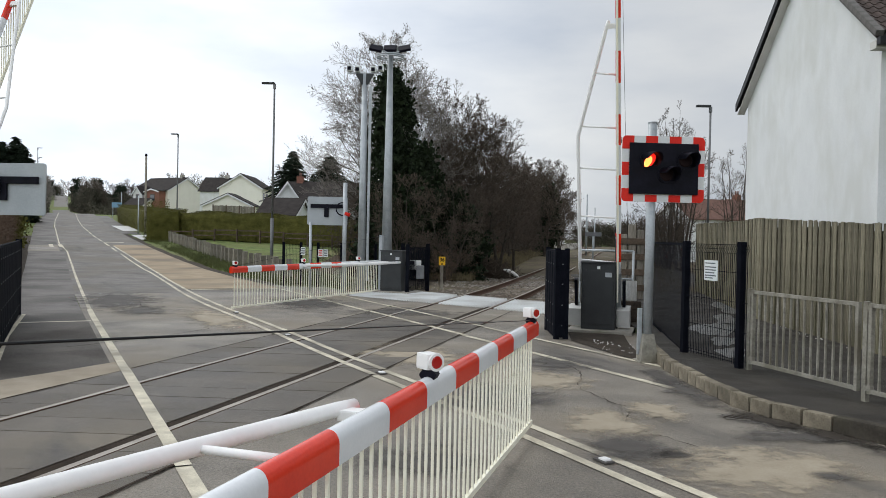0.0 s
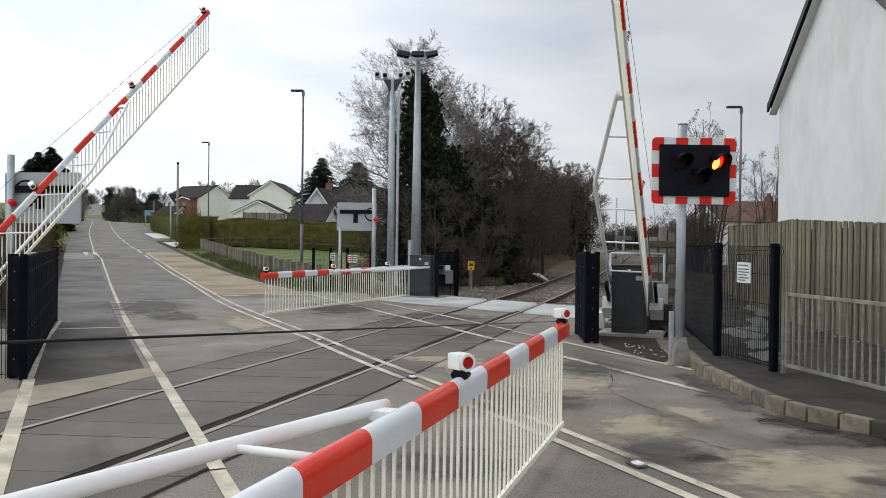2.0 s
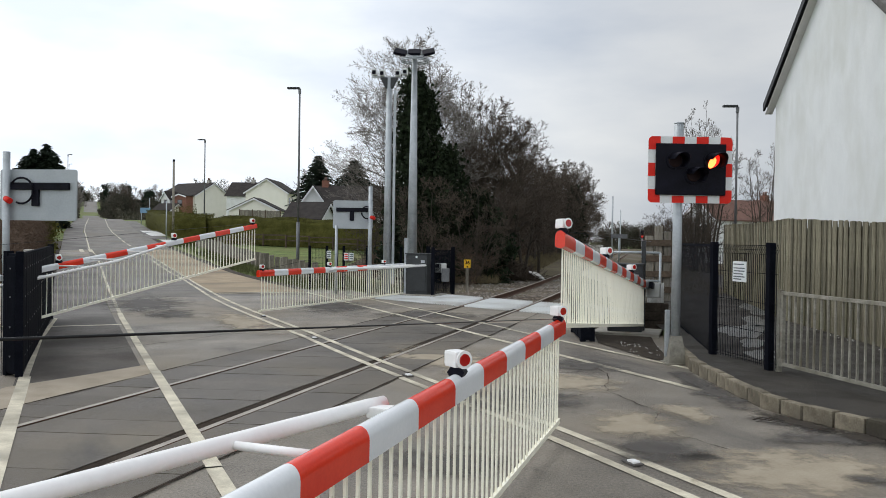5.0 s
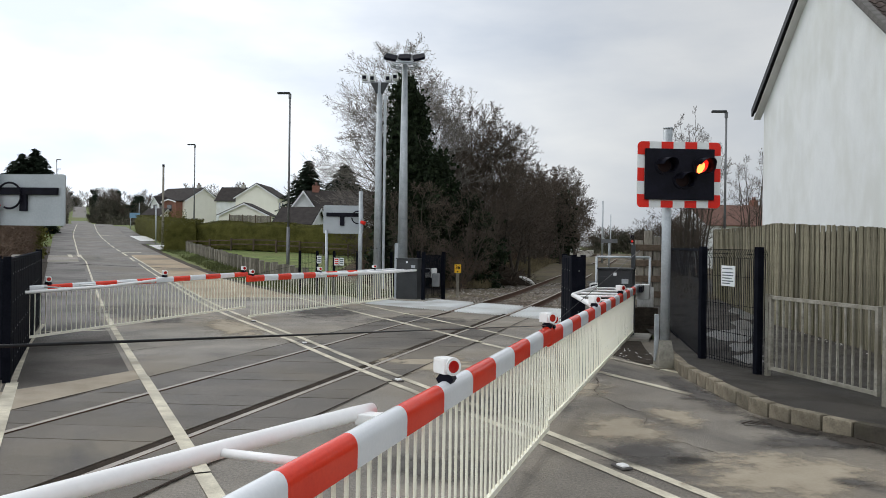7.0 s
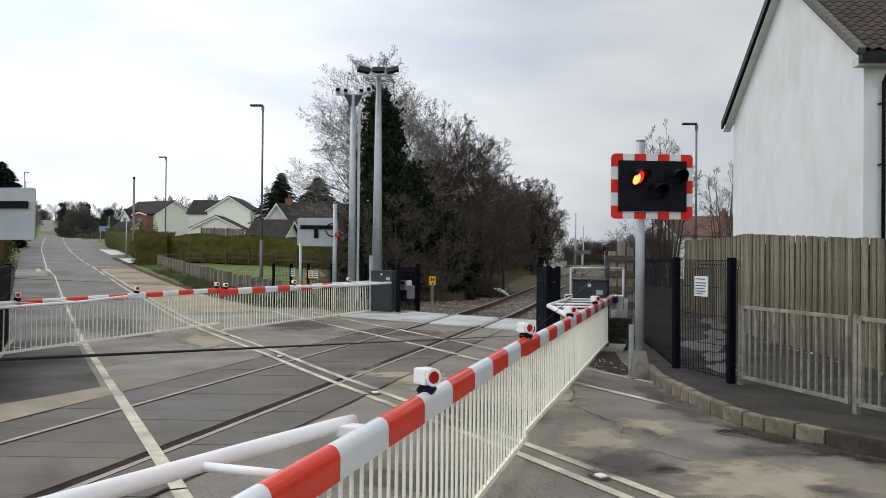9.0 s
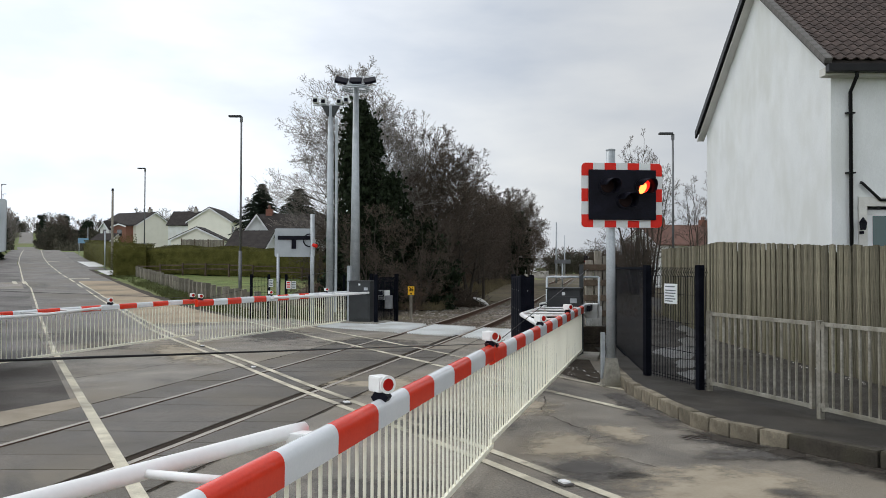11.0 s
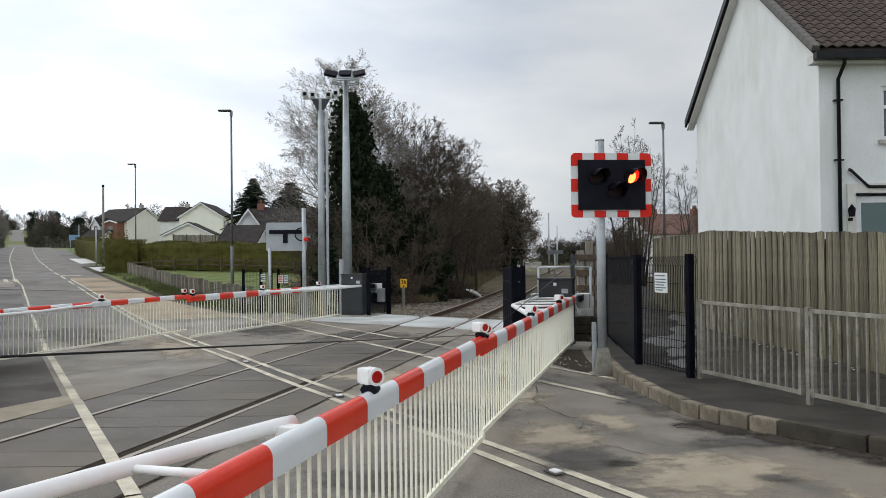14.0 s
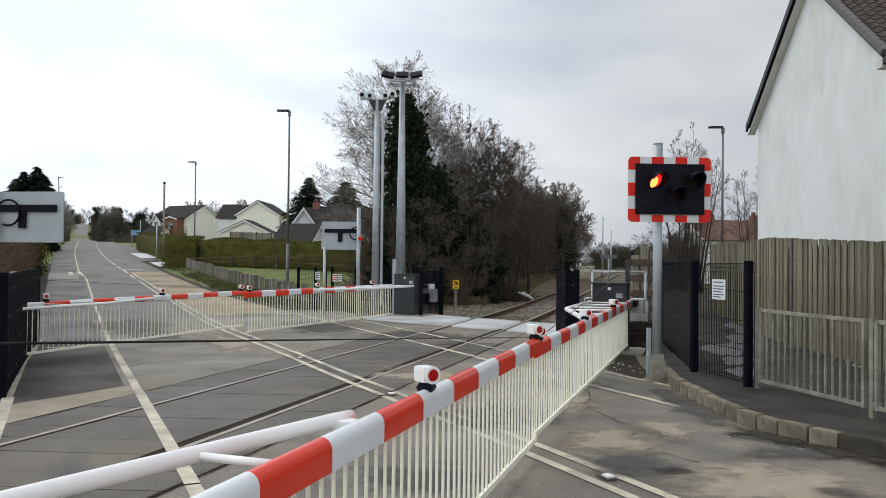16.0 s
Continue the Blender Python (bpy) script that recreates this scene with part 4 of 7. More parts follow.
def build_barrier(name_label, pivot, direction, length, z, lamps_face, side, white_root=1.9, stay=0.83, drop=0.80, mid=3.14, post=None, girth=1.0):
    """A boom along local +y from its pivot, with a hanging skirt, a side brace and a stay wire; side: where the brace runs."""
    d = Vector(direction).normalized()
    root = thing("level_crossing_barrier", name_label, "barrier", facing(pivot[0], pivot[1], z, d.x, d.y), "crossing barriers")
    arm = part("boom", b_box(-0.045, -0.75, -0.07, 0.045, 0.2, 0.06, 0.015), M["galv"], root, "boom with red and white reflective bands")
    prof = [(-0.045, -0.075), (-0.046, 0.01)] + [(-0.046 * math.cos(radians(15 * k)), 0.01 + 0.056 * math.sin(radians(15 * k))) for k in range(1, 12)] + [(0.046, 0.01), (0.045, -0.075), (0.018, -0.09), (-0.018, -0.09)]
    prof = [(girth * x, 0.03 * (1 - girth) + girth * q) for x, q in prof]
    hi, red = length, True
    while hi > 0.2:
        lo = max(0.2, hi - STRIPE)
        use_red = red and lo > white_root
        band = part("band", round_sides(b_prism(prof, hi - lo, m=Matrix.Translation((0, lo, 0)))), M["boom_red"] if use_red else M["boom_white"], arm, "red reflective band" if use_red else "white reflective band")
        hi, red = lo, not red
    part("end_cap", round_sides(b_prism([(1.03 * x, 1.03 * z) for x, z in prof], 0.022, m=Matrix.Translation((0, length - 0.002, 0)))), M["boom_red"], arm)
    brace = [(side * x, y, 0.015) for x, y in ((0.17, 5.0), (0.21, 4.9), (0.72, 3.05), (0.755, 2.92), (0.76, 2.75), (0.76, 0.3), (0.74, 0.0))]
    part("brace", b_pipe(brace, 0.036 * girth, 12), M["white"], arm, "white tubular side brace")
    part("brace_stub", b_box(min(0, side * 0.2), 4.86, -0.03, max(0, side * 0.2), 4.95, 0.02, 0.008), M["white"], arm)
    for s, o in ((4.08, 0.43), (3.1, 0.70), (2.3, 0.76), (1.35, 0.76), (0.45, 0.76)):
        part("strut", b_tube((side * o, s, 0.01), (0, s - 0.05, 0.02), 0.018 * girth, n=8), M["white"], arm, "thin white cross strut")
    for x in (side * 0.84, -side * 0.10):
        w = part("counterweight", b_box(x - 0.13, -0.86, -0.24, x + 0.13, -0.5, 0.06, 0.015), M["pad"], arm, "pale ribbed counterweight")
        part("weight_arm", b_box(x - 0.03, -0.8, -0.07, x + 0.03, 0.05, 0.05, 0.01), M["black"], arm)
    px0, half, steel = post or (-0.14 * side, 0.06, "galv")
    part("stay_post", b_box(px0 - half, -0.14 - half, -z, px0 + half, -0.14 + half, POST_TOP, 0.01), M[steel], root, "grey steel stay post")
    wire = part("stay_wire", b_tube((0, 0, 0), (0, 8.3, 0), 0.0036, n=6), M["wire"], root, "thin black stay wire")
    for s in (length - 0.13, length - mid, length - 2 * mid):
        part("lamp_bracket", b_prism(((-0.035, 0.05), (0.035, 0.05), (0.05, 0.075), (0.022, 0.115), (-0.022, 0.115), (-0.05, 0.075)), 0.07, m=Matrix.Translation((0, s - 0.035, 0))), M["black"], arm, "black lamp bracket")
        q = Matrix.Translation((0, s, 0.148)) @ Euler((0, 0, radians(90 - 38 if lamps_face > 0 else -90 - 38))).to_matrix().to_4x4()
        lamp = part("lamp_housing", b_box(-0.046, -0.045, -0.046, 0.046, 0.068, 0.044, 0.016), M["white"], arm, "white boxy boom lamp housing", at=q)
        part("rim", b_tube((0, -0.058, 0), (0, -0.068, 0), 0.050, 0.050, 20), M["white"], lamp)
        part("lens", b_tube((0, -0.058, 0), (0, -0.073, 0), 0.039, 0.032, 20), M["lens_red"], lamp, "round red lens")
    picket = b_box(-0.0072, -0.0072, -drop, 0.0072, 0.0072, 0.0)
    me = bpy.data.meshes.new("picket")
    picket.to_mesh(me)
    picket.free()
    me.materials.append(M["cream"])
    pickets = []
    s = 0.45
    while s < length - 0.03:
        tilt = 1.1 * math.sin(s * 37.0) * math.sin(s * 11.3)
        pickets.append((part("picket", me, None, arm, at=pose(0, s, -0.085, tilt, 0.5 * tilt, 0)), s, tilt))
        s += 0.118 + 0.006 * math.sin(s * 53.0)
    rail_ob = part("skirt_rail", b_box(-0.014, 0.38, -0.022, 0.014, length - 0.02, 0.022), M["cream"], arm, "white bottom rail of the skirt", at=pose(0, 0, -0.085 - drop))
    wire.matrix_basis = wire_pose(0, length, side, stay)
    return root, arm, pickets, rail_ob, drop, wire, length, side, stay


def wire_pose(a, length, side, stay):
    w = radians(a)
    tip = Vector((0, (length - 0.2) * math.cos(w) - 0.08 * math.sin(w), (length - 0.2) * math.sin(w) + 0.08 * math.cos(w)))
    post = Vector((-0.14 * side, -0.14, stay))
    q = (post - tip).to_track_quat("Y", "Z")
    return Matrix.Translation(tip) @ q.to_matrix().to_4x4()


near = build_barrier("lowered red and white barrier boom with white hanging skirt", (-1.61, -0.68), (0.243, 0.970), LEN, 0.98, 1, -1, stay=0.86, mid=3.27)
right = build_barrier("red and white barrier boom lowering beside the wig-wag signal", (2.85, 16.62), (-0.2558, -0.9668), 9.07, 0.985, -1, 1, white_root=0.3, drop=0.72, post=(0.06, 0.04, "cabinet"))
far_left = build_barrier("red and white barrier boom lowering across the far lane", (-8.20, 11.68), (0.259, 0.966), 8.64, 0.95, 1, 1, white_root=1.1, stay=0.57, drop=0.72, girth=0.72)
build_barrier("lowered red and white barrier boom beyond the railway", (-2.95, 26.5), (-0.33, -0.944), 8.0, 0.96, -1, -1)

LIFT_LEFT = ((0, 67.3), (0.5, 61.4), (1.0, 55.3), (1.5, 48.6), (2.0, 42.2), (2.5, 34.2), (3.0, 28.9), (3.5, 21.8), (4.0, 15.8), (4.2, 13.6), (4.8, 8.6), (5.4, 5.5), (5.9, 3.7), (6.3, 2.5), (6.5, 2.1), (6.7, 1.65), (6.9, 0.8), (7.1, 0.1), (7.3, -0.12), (7.5, 0.0), (7.7, 0.1), (8.0, -0.05), (8.3, 0), (16, 0))
LIFT_RIGHT = ((0, 73.5), (0.5, 63.5), (1.0, 54.0), (1.5, 46.0), (2.0, 38.3), (2.5, 31.2), (3.0, 24.9), (3.5, 18.9), (4.0, 12.6), (4.2, 10.4), (4.5, 8.0), (4.8, 6.3), (5.4, 4.0), (5.9, 2.55), (6.3, 1.15), (6.4, 0.8), (6.5, 0.43), (6.6, 0.08), (6.7, -0.05), (6.9, -0.1), (7.0, -0.04), (7.1, 0.13), (7.3, 0.28), (7.4, 0.18), (7.5, -0.03), (7.6, -0.2), (7.7, -0.18), (7.9, 0.06), (8.1, 0.18), (8.3, 0), (8.5, -0.14), (8.7, 0), (8.9, 0.1), (9.3, -0.08), (9.7, 0.06), (10.1, -0.04), (10.6, 0), (16, 0))


def near_sway():
    """The lowered near boom still bobs on its pivot, the swing dying away."""
    rows = []
    for k in range(100):
        t = 0.1 * k
        rows.append((t, 0.2 + 0.29 * math.exp(-t / 4.2) * math.cos(2 * math.pi * (t - 0.25) / 0.79)))
    return rows + [(10.2, 0.2), (16, 0.2)]


def key_barrier(barrier, lifts):
    root, arm, pickets, rail_ob, drop, wire, length, side, stay = barrier
    walk(arm, [(t, pose(0, 0, 0, a, 0, 0)) for t, a in lifts])
    for ob, s, tilt in pickets:
        walk(ob, [(t, pose(0, s, -0.085, tilt - a, 0.5 * tilt, 0)) for t, a in lifts])
    rows = []
    for t, a in lifts:
        w = radians(a)
        rows.append((t, pose(0, -drop * math.sin(w), -0.085 - drop * math.cos(w))))
    walk(rail_ob, rows)
    walk(wire, [(t, wire_pose(a, length, side, stay)) for t, a in lifts])


# ---- equipment round the crossing ----
def build_cabinet(x, y, dx, dy, w, d, h, label, base_h=0.06):
    c = thing("barrier_cabinet", label, "cabinet", facing(x, y, 0, dx, dy), "barrier machine cabinets")
    part("plinth", b_box(-w / 2 - 0.25, -d / 2 - 0.25, -0.2, w / 2 + 0.35, d / 2 + 0.3, base_h, 0.015), M["concrete"], c, "pale concrete plinth")
    part("body", b_box(-w / 2, -d / 2, base_h, w / 2, d / 2, h, 0.015), M["cabinet"], c)
    part("door", b_box(-w / 2 + 0.04, -d / 2 - 0.018, base_h + 0.1, w / 2 - 0.04, -d / 2 + 0.004, h - 0.14, 0.008), M["cabinet"], c, "dark grey cabinet door")
    part("lid", b_box(-w / 2 - 0.02, -d / 2 - 0.03, h, w / 2 + 0.02, d / 2 + 0.02, h + 0.03, 0.01), M["cabinet"], c)
    part("badge", b_box(-0.03, -d / 2 - 0.008, h - 0.12, 0.03, -d / 2 - 0.002, h - 0.06), M["paper"], c, "small white badge")
    part("label_plate", b_box(w / 2 - 0.20, -d / 2 - 0.022, h - 0.27, w / 2 - 0.07, -d / 2 - 0.016, h - 0.18), M["galv"], c, "grey label plate")
    return c


build_cabinet(2.49, 16.72, 0.25, 0.97, 0.66, 0.52, 1.36, "dark grey steel barrier cabinet on a concrete plinth")
build_cabinet(-2.55, 26.3, 0.3, 0.95, 0.72, 0.6, 1.32, "dark grey steel barrier cabinet beyond the railway")


def build_screen(points, h, label):
    """Black louvred screen panels on posts."""
    sc = thing("black_screen", label, "screen", group="black screens")
    for (ax, ay), (bx, by) in zip(points, points[1:]):
        L = math.hypot(bx - ax, by - ay)
        m = facing(ax, ay, 0, bx - ax, by - ay)
        panel = part("panel", b_box(-0.035, 0.0, 0.03, 0.035, L, h, 0.008), M["black_steel"], sc, "black ribbed panel", at=m)
        boards = max(1, round(L / 0.42))
        for k in range(boards):
            ya, yb = L * k / boards + 0.02, L * (k + 1) / boards - 0.02
            part("rib", b_box(-0.048, ya, 0.06, 0.048, yb, h - 0.03, 0.012), M["black_steel"], panel)
            for z in (0.25, 0.62, 1.0, 1.36):
                part("bolt", b_box(-0.053, (ya + yb) / 2 - 0.010, z - 0.010, 0.053, (ya + yb) / 2 + 0.010, z + 0.010), M["lamp_grey"], panel)
        part("post", b_box(-0.045, -0.045, 0, 0.045, 0.045, h + 0.03, 0.005), M["black_steel"], sc, at=m)
    m = facing(points[-1][0], points[-1][1], 0, 0, 1)
    part("post", b_box(-0.045, -0.045, 0, 0.045, 0.045, h + 0.03, 0.005), M["black_steel"], sc, at=m)
    return sc


build_screen(((1.46, 16.72), (1.50, 15.24), (1.67, 15.27)), 1.62, "black ribbed steel screen beside the barrier cabinet")
build_screen(((-6.25, 10.32), uv(-1.45, -4.57), uv(6.2, -4.37)), 1.55, "black ribbed steel screen beside the footpath")


# ---- wig-wag signal ----
def b_taper(a, b, z0, z1):
    bm = bmesh.new()
    lo = [bm.verts.new((sx * a, sy * a, z0)) for sx, sy in ((-1, -1), (1, -1), (1, 1), (-1, 1))]
    hi = [bm.verts.new((sx * b, sy * b, z1)) for sx, sy in ((-1, -1), (1, -1), (1, 1), (-1, 1))]
    for i in range(4):
        bm.faces.new((lo[i], lo[(i + 1) % 4], hi[(i + 1) % 4], hi[i]))
    bm.faces.new(hi)
    bm.faces.new(lo[::-1])
    return bm


def build_wigwag():
    w = thing("wigwag_signal", "red and white bordered wig-wag signal with hooded lamps", "traffic signal", pose(2.62, 12.75, 0, 0, 0, 6))
    part("pole", b_tube((0, 0, 0), (0, 0, 3.58), 0.068, n=20), M["galv"], w, "galvanised steel pole")
    part("pole_cap", b_tube((0, 0, 3.58), (0, 0, 3.60), 0.072, n=20), M["galv"], w)
    part("base_shroud", b_taper(0.135, 0.078, 0.02, 0.42), M["galv_dirty"], w, "tapered four-sided steel base shroud")
    part("base_plate", b_box(-0.17, -0.17, -0.02, 0.17, 0.17, 0.03, 0.01), M["galv_dirty"], w)
    part("conduit", b_box(-0.14, 0.02, 0.1, -0.08, 0.09, 0.80, 0.01), M["galv"], w, "grey conduit box")
    W, H, zc, xc, yf = 1.25, 0.975, 2.885, 0.13, -0.14
    board = part("board", b_prism(rounded(W, H, 0.07), 0.03, m=Matrix.Translation((xc, yf, zc))), M["sign_white"], w, "red and white chequered signal board")
    nx, nz, t = 7, 5, 0.105
    cw, ch = W / nx, H / nz
    for i in range(nx):
        for j in range(nz):
            if 0 < i < nx - 1 and 0 < j < nz - 1:
                continue
            if (i + j) % 2:
                continue
            x0, x1 = xc - W / 2 + i * cw, xc - W / 2 + (i + 1) * cw
            z0, z1 = zc - H / 2 + j * ch, zc - H / 2 + (j + 1) * ch
            if i == 0:
                x1 = x0 + t
            if i == nx - 1:
                x0 = x1 - t
            if j == 0:
                z1 = z0 + t
            if j == nz - 1:
                z0 = z1 - t
            corner = i in (0, nx - 1) and j in (0, nz - 1)
            if corner:
                sx, sz = (1 if i else -1), (1 if j else -1)
                o = [(-sx * cw / 2, -sz * ch / 2), (sx * cw / 2, -sz * ch / 2)] + [(sx * (cw / 2 - 0.068 + 0.068 * math.cos(radians(15 * q))), sz * (ch / 2 - 0.068 + 0.068 * math.sin(radians(15 * q)))) for q in range(7)] + [(-sx * cw / 2, sz * ch / 2)]
                if sx * sz < 0:
                    o = o[::-1]
                cx0, cz0 = (xc - W / 2 + (i + 0.5) * cw, zc - H / 2 + (j + 0.5) * ch)
                part("red_square", b_prism(o, 0.004, m=Matrix.Translation((cx0, yf - 0.004, cz0))), M["sign_red"], board)
            else:
                part("red_square", b_box(x0, yf - 0.004, z0, x1, yf, z1), M["sign_red"], board)
    part("backplate", b_box(xc - W / 2 + t, yf - 0.045, zc - H / 2 + t + 0.01, xc + W / 2 - t, yf - 0.006, zc + H / 2 - t, 0.012), M["black"], w, "matt black lamp backplate")
    for x, z, nm in ((-0.245, 0.13, "left"), (0.31, 0.13, "right"), (0.03, -0.08, "amber")):
        lamp = part("lamp_unit", b_tube((xc + x, yf - 0.04, zc + z), (xc + x, yf - 0.075, zc + z), 0.125, 0.125, 24), M["black"], w, "round black lamp unit")
        part("lens", b_tube((xc + x, yf - 0.07, zc + z), (xc + x, yf - 0.085, zc + z), 0.105, 0.09, 24), M["lens_dark"], lamp, "dark signal lens")
        bm = bmesh.new()
        n = 18
        rings = []
        for r, depth in ((0.118, 0.0), (0.112, 0.30)):
            for rr in (r, r - 0.006):
                rings.append([bm.verts.new((xc + x + rr * math.cos(a) + depth * 0.17, yf - 0.06 - depth * (0.55 + 0.45 * max(0.0, math.sin(a))), zc + z + rr * math.sin(a) - depth * 0.04))
                              for a in [radians(-55 + 225 * i / n) for i in range(n + 1)]])
        for a, b in ((0, 2), (3, 1), (2, 3), (1, 0)):
            for i in range(n):
                bm.faces.new((rings[a][i], rings[a][i + 1], rings[b][i + 1], rings[b][i])).smooth = True
        part("hood", bm, M["black"], lamp, "matt black lamp hood")
    def slanted(cx, cz, long, short, tilt):
        w = radians(tilt)
        ring = [(long * math.sin(q), short * math.cos(q)) for q in [2 * math.pi * i / 20 for i in range(20)]]
        return [(cx + v * math.cos(w) + u * math.sin(w), cz + u * math.cos(w) - v * math.sin(w)) for u, v in ring]
    bulb = part("lit_lamp", b_prism(slanted(-0.015, -0.03, 0.088, 0.048, 28), 0.012, m=Matrix.Translation((0, -0.012, 0))), M["lamp_glow"], w, "glowing red lamp", at=pose(xc - 0.245, yf - 0.087, zc + 0.13))
    # emissive shape stands in for lamplight on the hood's inner wall
    part("lamp_ring", b_prism(slanted(0.035, 0.0, 0.100, 0.055, 25), 0.006), M["lamp_halo"], bulb, "red lamplight on the hood's inside, made as a glowing shape")
    return bulb, (xc - 0.245, yf - 0.087, zc + 0.13), (xc + 0.31, yf - 0.087, zc + 0.13)


lit_lamp, LIT_A, LIT_B = build_wigwag()


def build_signal_back(x, y, turn, w, h, z0, pole_x, label, pole_top, leg_x=None):
    s = thing("wigwag_signal", label, "traffic signal", pose(x, y, 0, 0, 0, turn))
    part("pole", b_tube((pole_x, -0.06, 0), (pole_x, -0.06, pole_top), 0.065, n=16), M["galv"], s, "galvanised steel pole")
    if leg_x is not None:
        part("leg", b_tube((leg_x, 0.0, 0), (leg_x, 0.0, z0 + 0.1), 0.045, n=12), M["galv"], s, "thin support leg")
    part("board", b_prism(rounded(w, h, 0.05), 0.03, m=Matrix.Translation((0, 0.03, z0 + h / 2))), M["board_grey"], s, "plain grey back of the signal board")
    part("bracket", b_box(-w * 0.42, -0.03, z0 + h * 0.60, w * 0.42, 0.028, z0 + h * 0.74, 0.01), M["black"], s, "black mounting bracket")
    part("bracket", b_box(-0.10, -0.028, z0 + h * 0.28, 0.04, 0.026, z0 + h * 0.598, 0.01), M["black"], s)
    cx, loop, a0, a1 = (-0.28, 0.24, 145, -115) if pole_x < 0 else (pole_x * 0.86, -0.20, 100, -115)
    pts = [(cx + loop * math.cos(a), -0.06, z0 + h * 0.58 + abs(loop) * math.sin(a)) for a in [radians(a0 + (a1 - a0) * i / 16) for i in range(17)]]
    part("cable", b_pipe(pts, 0.02, 8), M["black"], s, "looped black cable")
    part("clamp", b_tube((pole_x + 0.02, -0.10, z0 + h * 0.42), (pole_x + 0.15, -0.16, z0 + h * 0.37), 0.055, n=12), M["sign_red"], s, "small red clamp")
    return s


build_signal_back(-8.62, 14.99, -5, 1.56, 0.95, 2.047, -0.588, "grey back of a wig-wag signal with looped cable", 3.32)
build_signal_back(-4.72, 26.2, 4, 1.27, 0.90, 2.10, 0.56, "grey back of a wig-wag signal beyond the railway", 3.45, leg_x=-0.52)


# ---- masts and street lamps ----
def build_mast(x, y, h, kind, label):
    m = thing("lighting_mast", label, "mast", pose(x, y, 0))
    part("pole", b_tube((0, 0, 0), (0, 0, h), 0.19 if kind == "flood" else 0.14, 0.085, 12), M["galv"], m, "tapered galvanised pole")
    if kind == "flood":
        for z, r in ((h - 0.22, 0.45), (h - 0.16, 0.43)):
            ring = [(r * math.cos(a), r * math.sin(a), z) for a in [2 * math.pi * i / 24 for i in range(25)]]
            part("ring", b_pipe(ring, 0.025, 6), M["galv"], m, "steel head ring")
        for a in (20, 90, 160, 250, 310):
            c, s = math.cos(radians(a)), math.sin(radians(a))
            part("arm", b_tube((0, 0, h - 0.1), (0.5 * c, 0.5 * s, h - 0.1), 0.02, n=6), M["galv"], m)
        for x0, turn in ((-0.47, 12), (0.0, 0), (0.47, -12)):
            fl = part("floodlight", b_box(-0.21, -0.17, -0.04, 0.21, 0.17, 0.05, 0.02, m=Matrix.Translation((x0, -0.1, h + 0.06)) @ Euler((radians(38), radians(turn), 0)).to_matrix().to_4x4()), M["black"], m, "black floodlight")
            part("lamp_bracket", b_box(x0 - 0.25, -0.02, h - 0.1, x0 - 0.22, 0.02, h + 0.12), M["galv"], m)
    else:
        part("head", b_prism(((-0.30, 0.0), (0.30, 0.0), (0.11, -0.36), (-0.11, -0.36)), 0.14, m=Matrix.Translation((0, -0.07, h))), M["cabinet"], m, "dark triangular bracket head")
        part("bar", b_box(-0.58, -0.03, h, 0.58, 0.03, h + 0.04), M["galv"], m, "cross bar")
        for x0, dz in ((-0.50, 0.03), (-0.24, 0.0), (0.28, 0.0), (0.52, 0.05)):
            cam_h = part("camera_housing", b_box(x0 - 0.085, -0.14, h + 0.05 + dz, x0 + 0.085, 0.16, h + 0.25 + dz, 0.018), M["sign_white"], m, "white camera housing")
            part("window", b_box(x0 - 0.062, -0.146, h + 0.07 + dz, x0 + 0.062, -0.138, h + 0.19 + dz), M["black"], cam_h, "dark front window")
        part("cable_duct", b_box(0.16, -0.05, 0.3, 0.24, 0.05, h - 0.4, 0.01), M["galv"], m, "grey cable duct")
    return m


build_mast(-2.96, 27.6, 7.95, "flood", "tall tapered galvanised mast with a ring of black floodlights")
build_mast(-3.76, 27.3, 7.12, "camera", "tall galvanised mast carrying four white camera housings")


def build_street_lamp(x, y, h, arm, label):
    z = rise(x, y) - 0.1
    s = thing("street_lamp", label, "street lamp", pose(x, y, z), "street lamps")
    part("column", b_tube((0, 0, 0), (0, 0, h * 0.28), 0.085, 0.085, 12), M["lamp_grey"], s, "grey steel column")
    part("column", b_tube((0, 0, h * 0.28), (0, 0, h), 0.055, 0.045, 12), M["lamp_grey"], s)
    part("head", b_box(min(0, arm * 0.62), -0.12, h - 0.02, max(0, arm * 0.62), 0.12, h + 0.07, 0.03), M["cabinet"], s, "flat grey lantern")
    part("stub", b_box(-0.06, -0.06, h - 0.25, 0.06, 0.06, h, 0.01), M["lamp_grey"], s)
    return s


for x, y, h, arm in ((-10.07, 40.5, 9.2, -1), (-25.2, 68.5, 8.7, -1), (10.1, 36.5, 7.8, -1), (-64.3, 118, 10.0, 1), (-87, 160, 11.0, 1)):
    build_street_lamp(x, y, h, arm, "slim grey street lamp with a flat lantern")

FIRST_LAMP = 0
FLASH_TIMES = [0.0] + [round(0.235 + 0.377 * k - (0.05 if 3.9 < 0.235 + 0.377 * k < 7.5 else 0), 3) for k in range(42)]


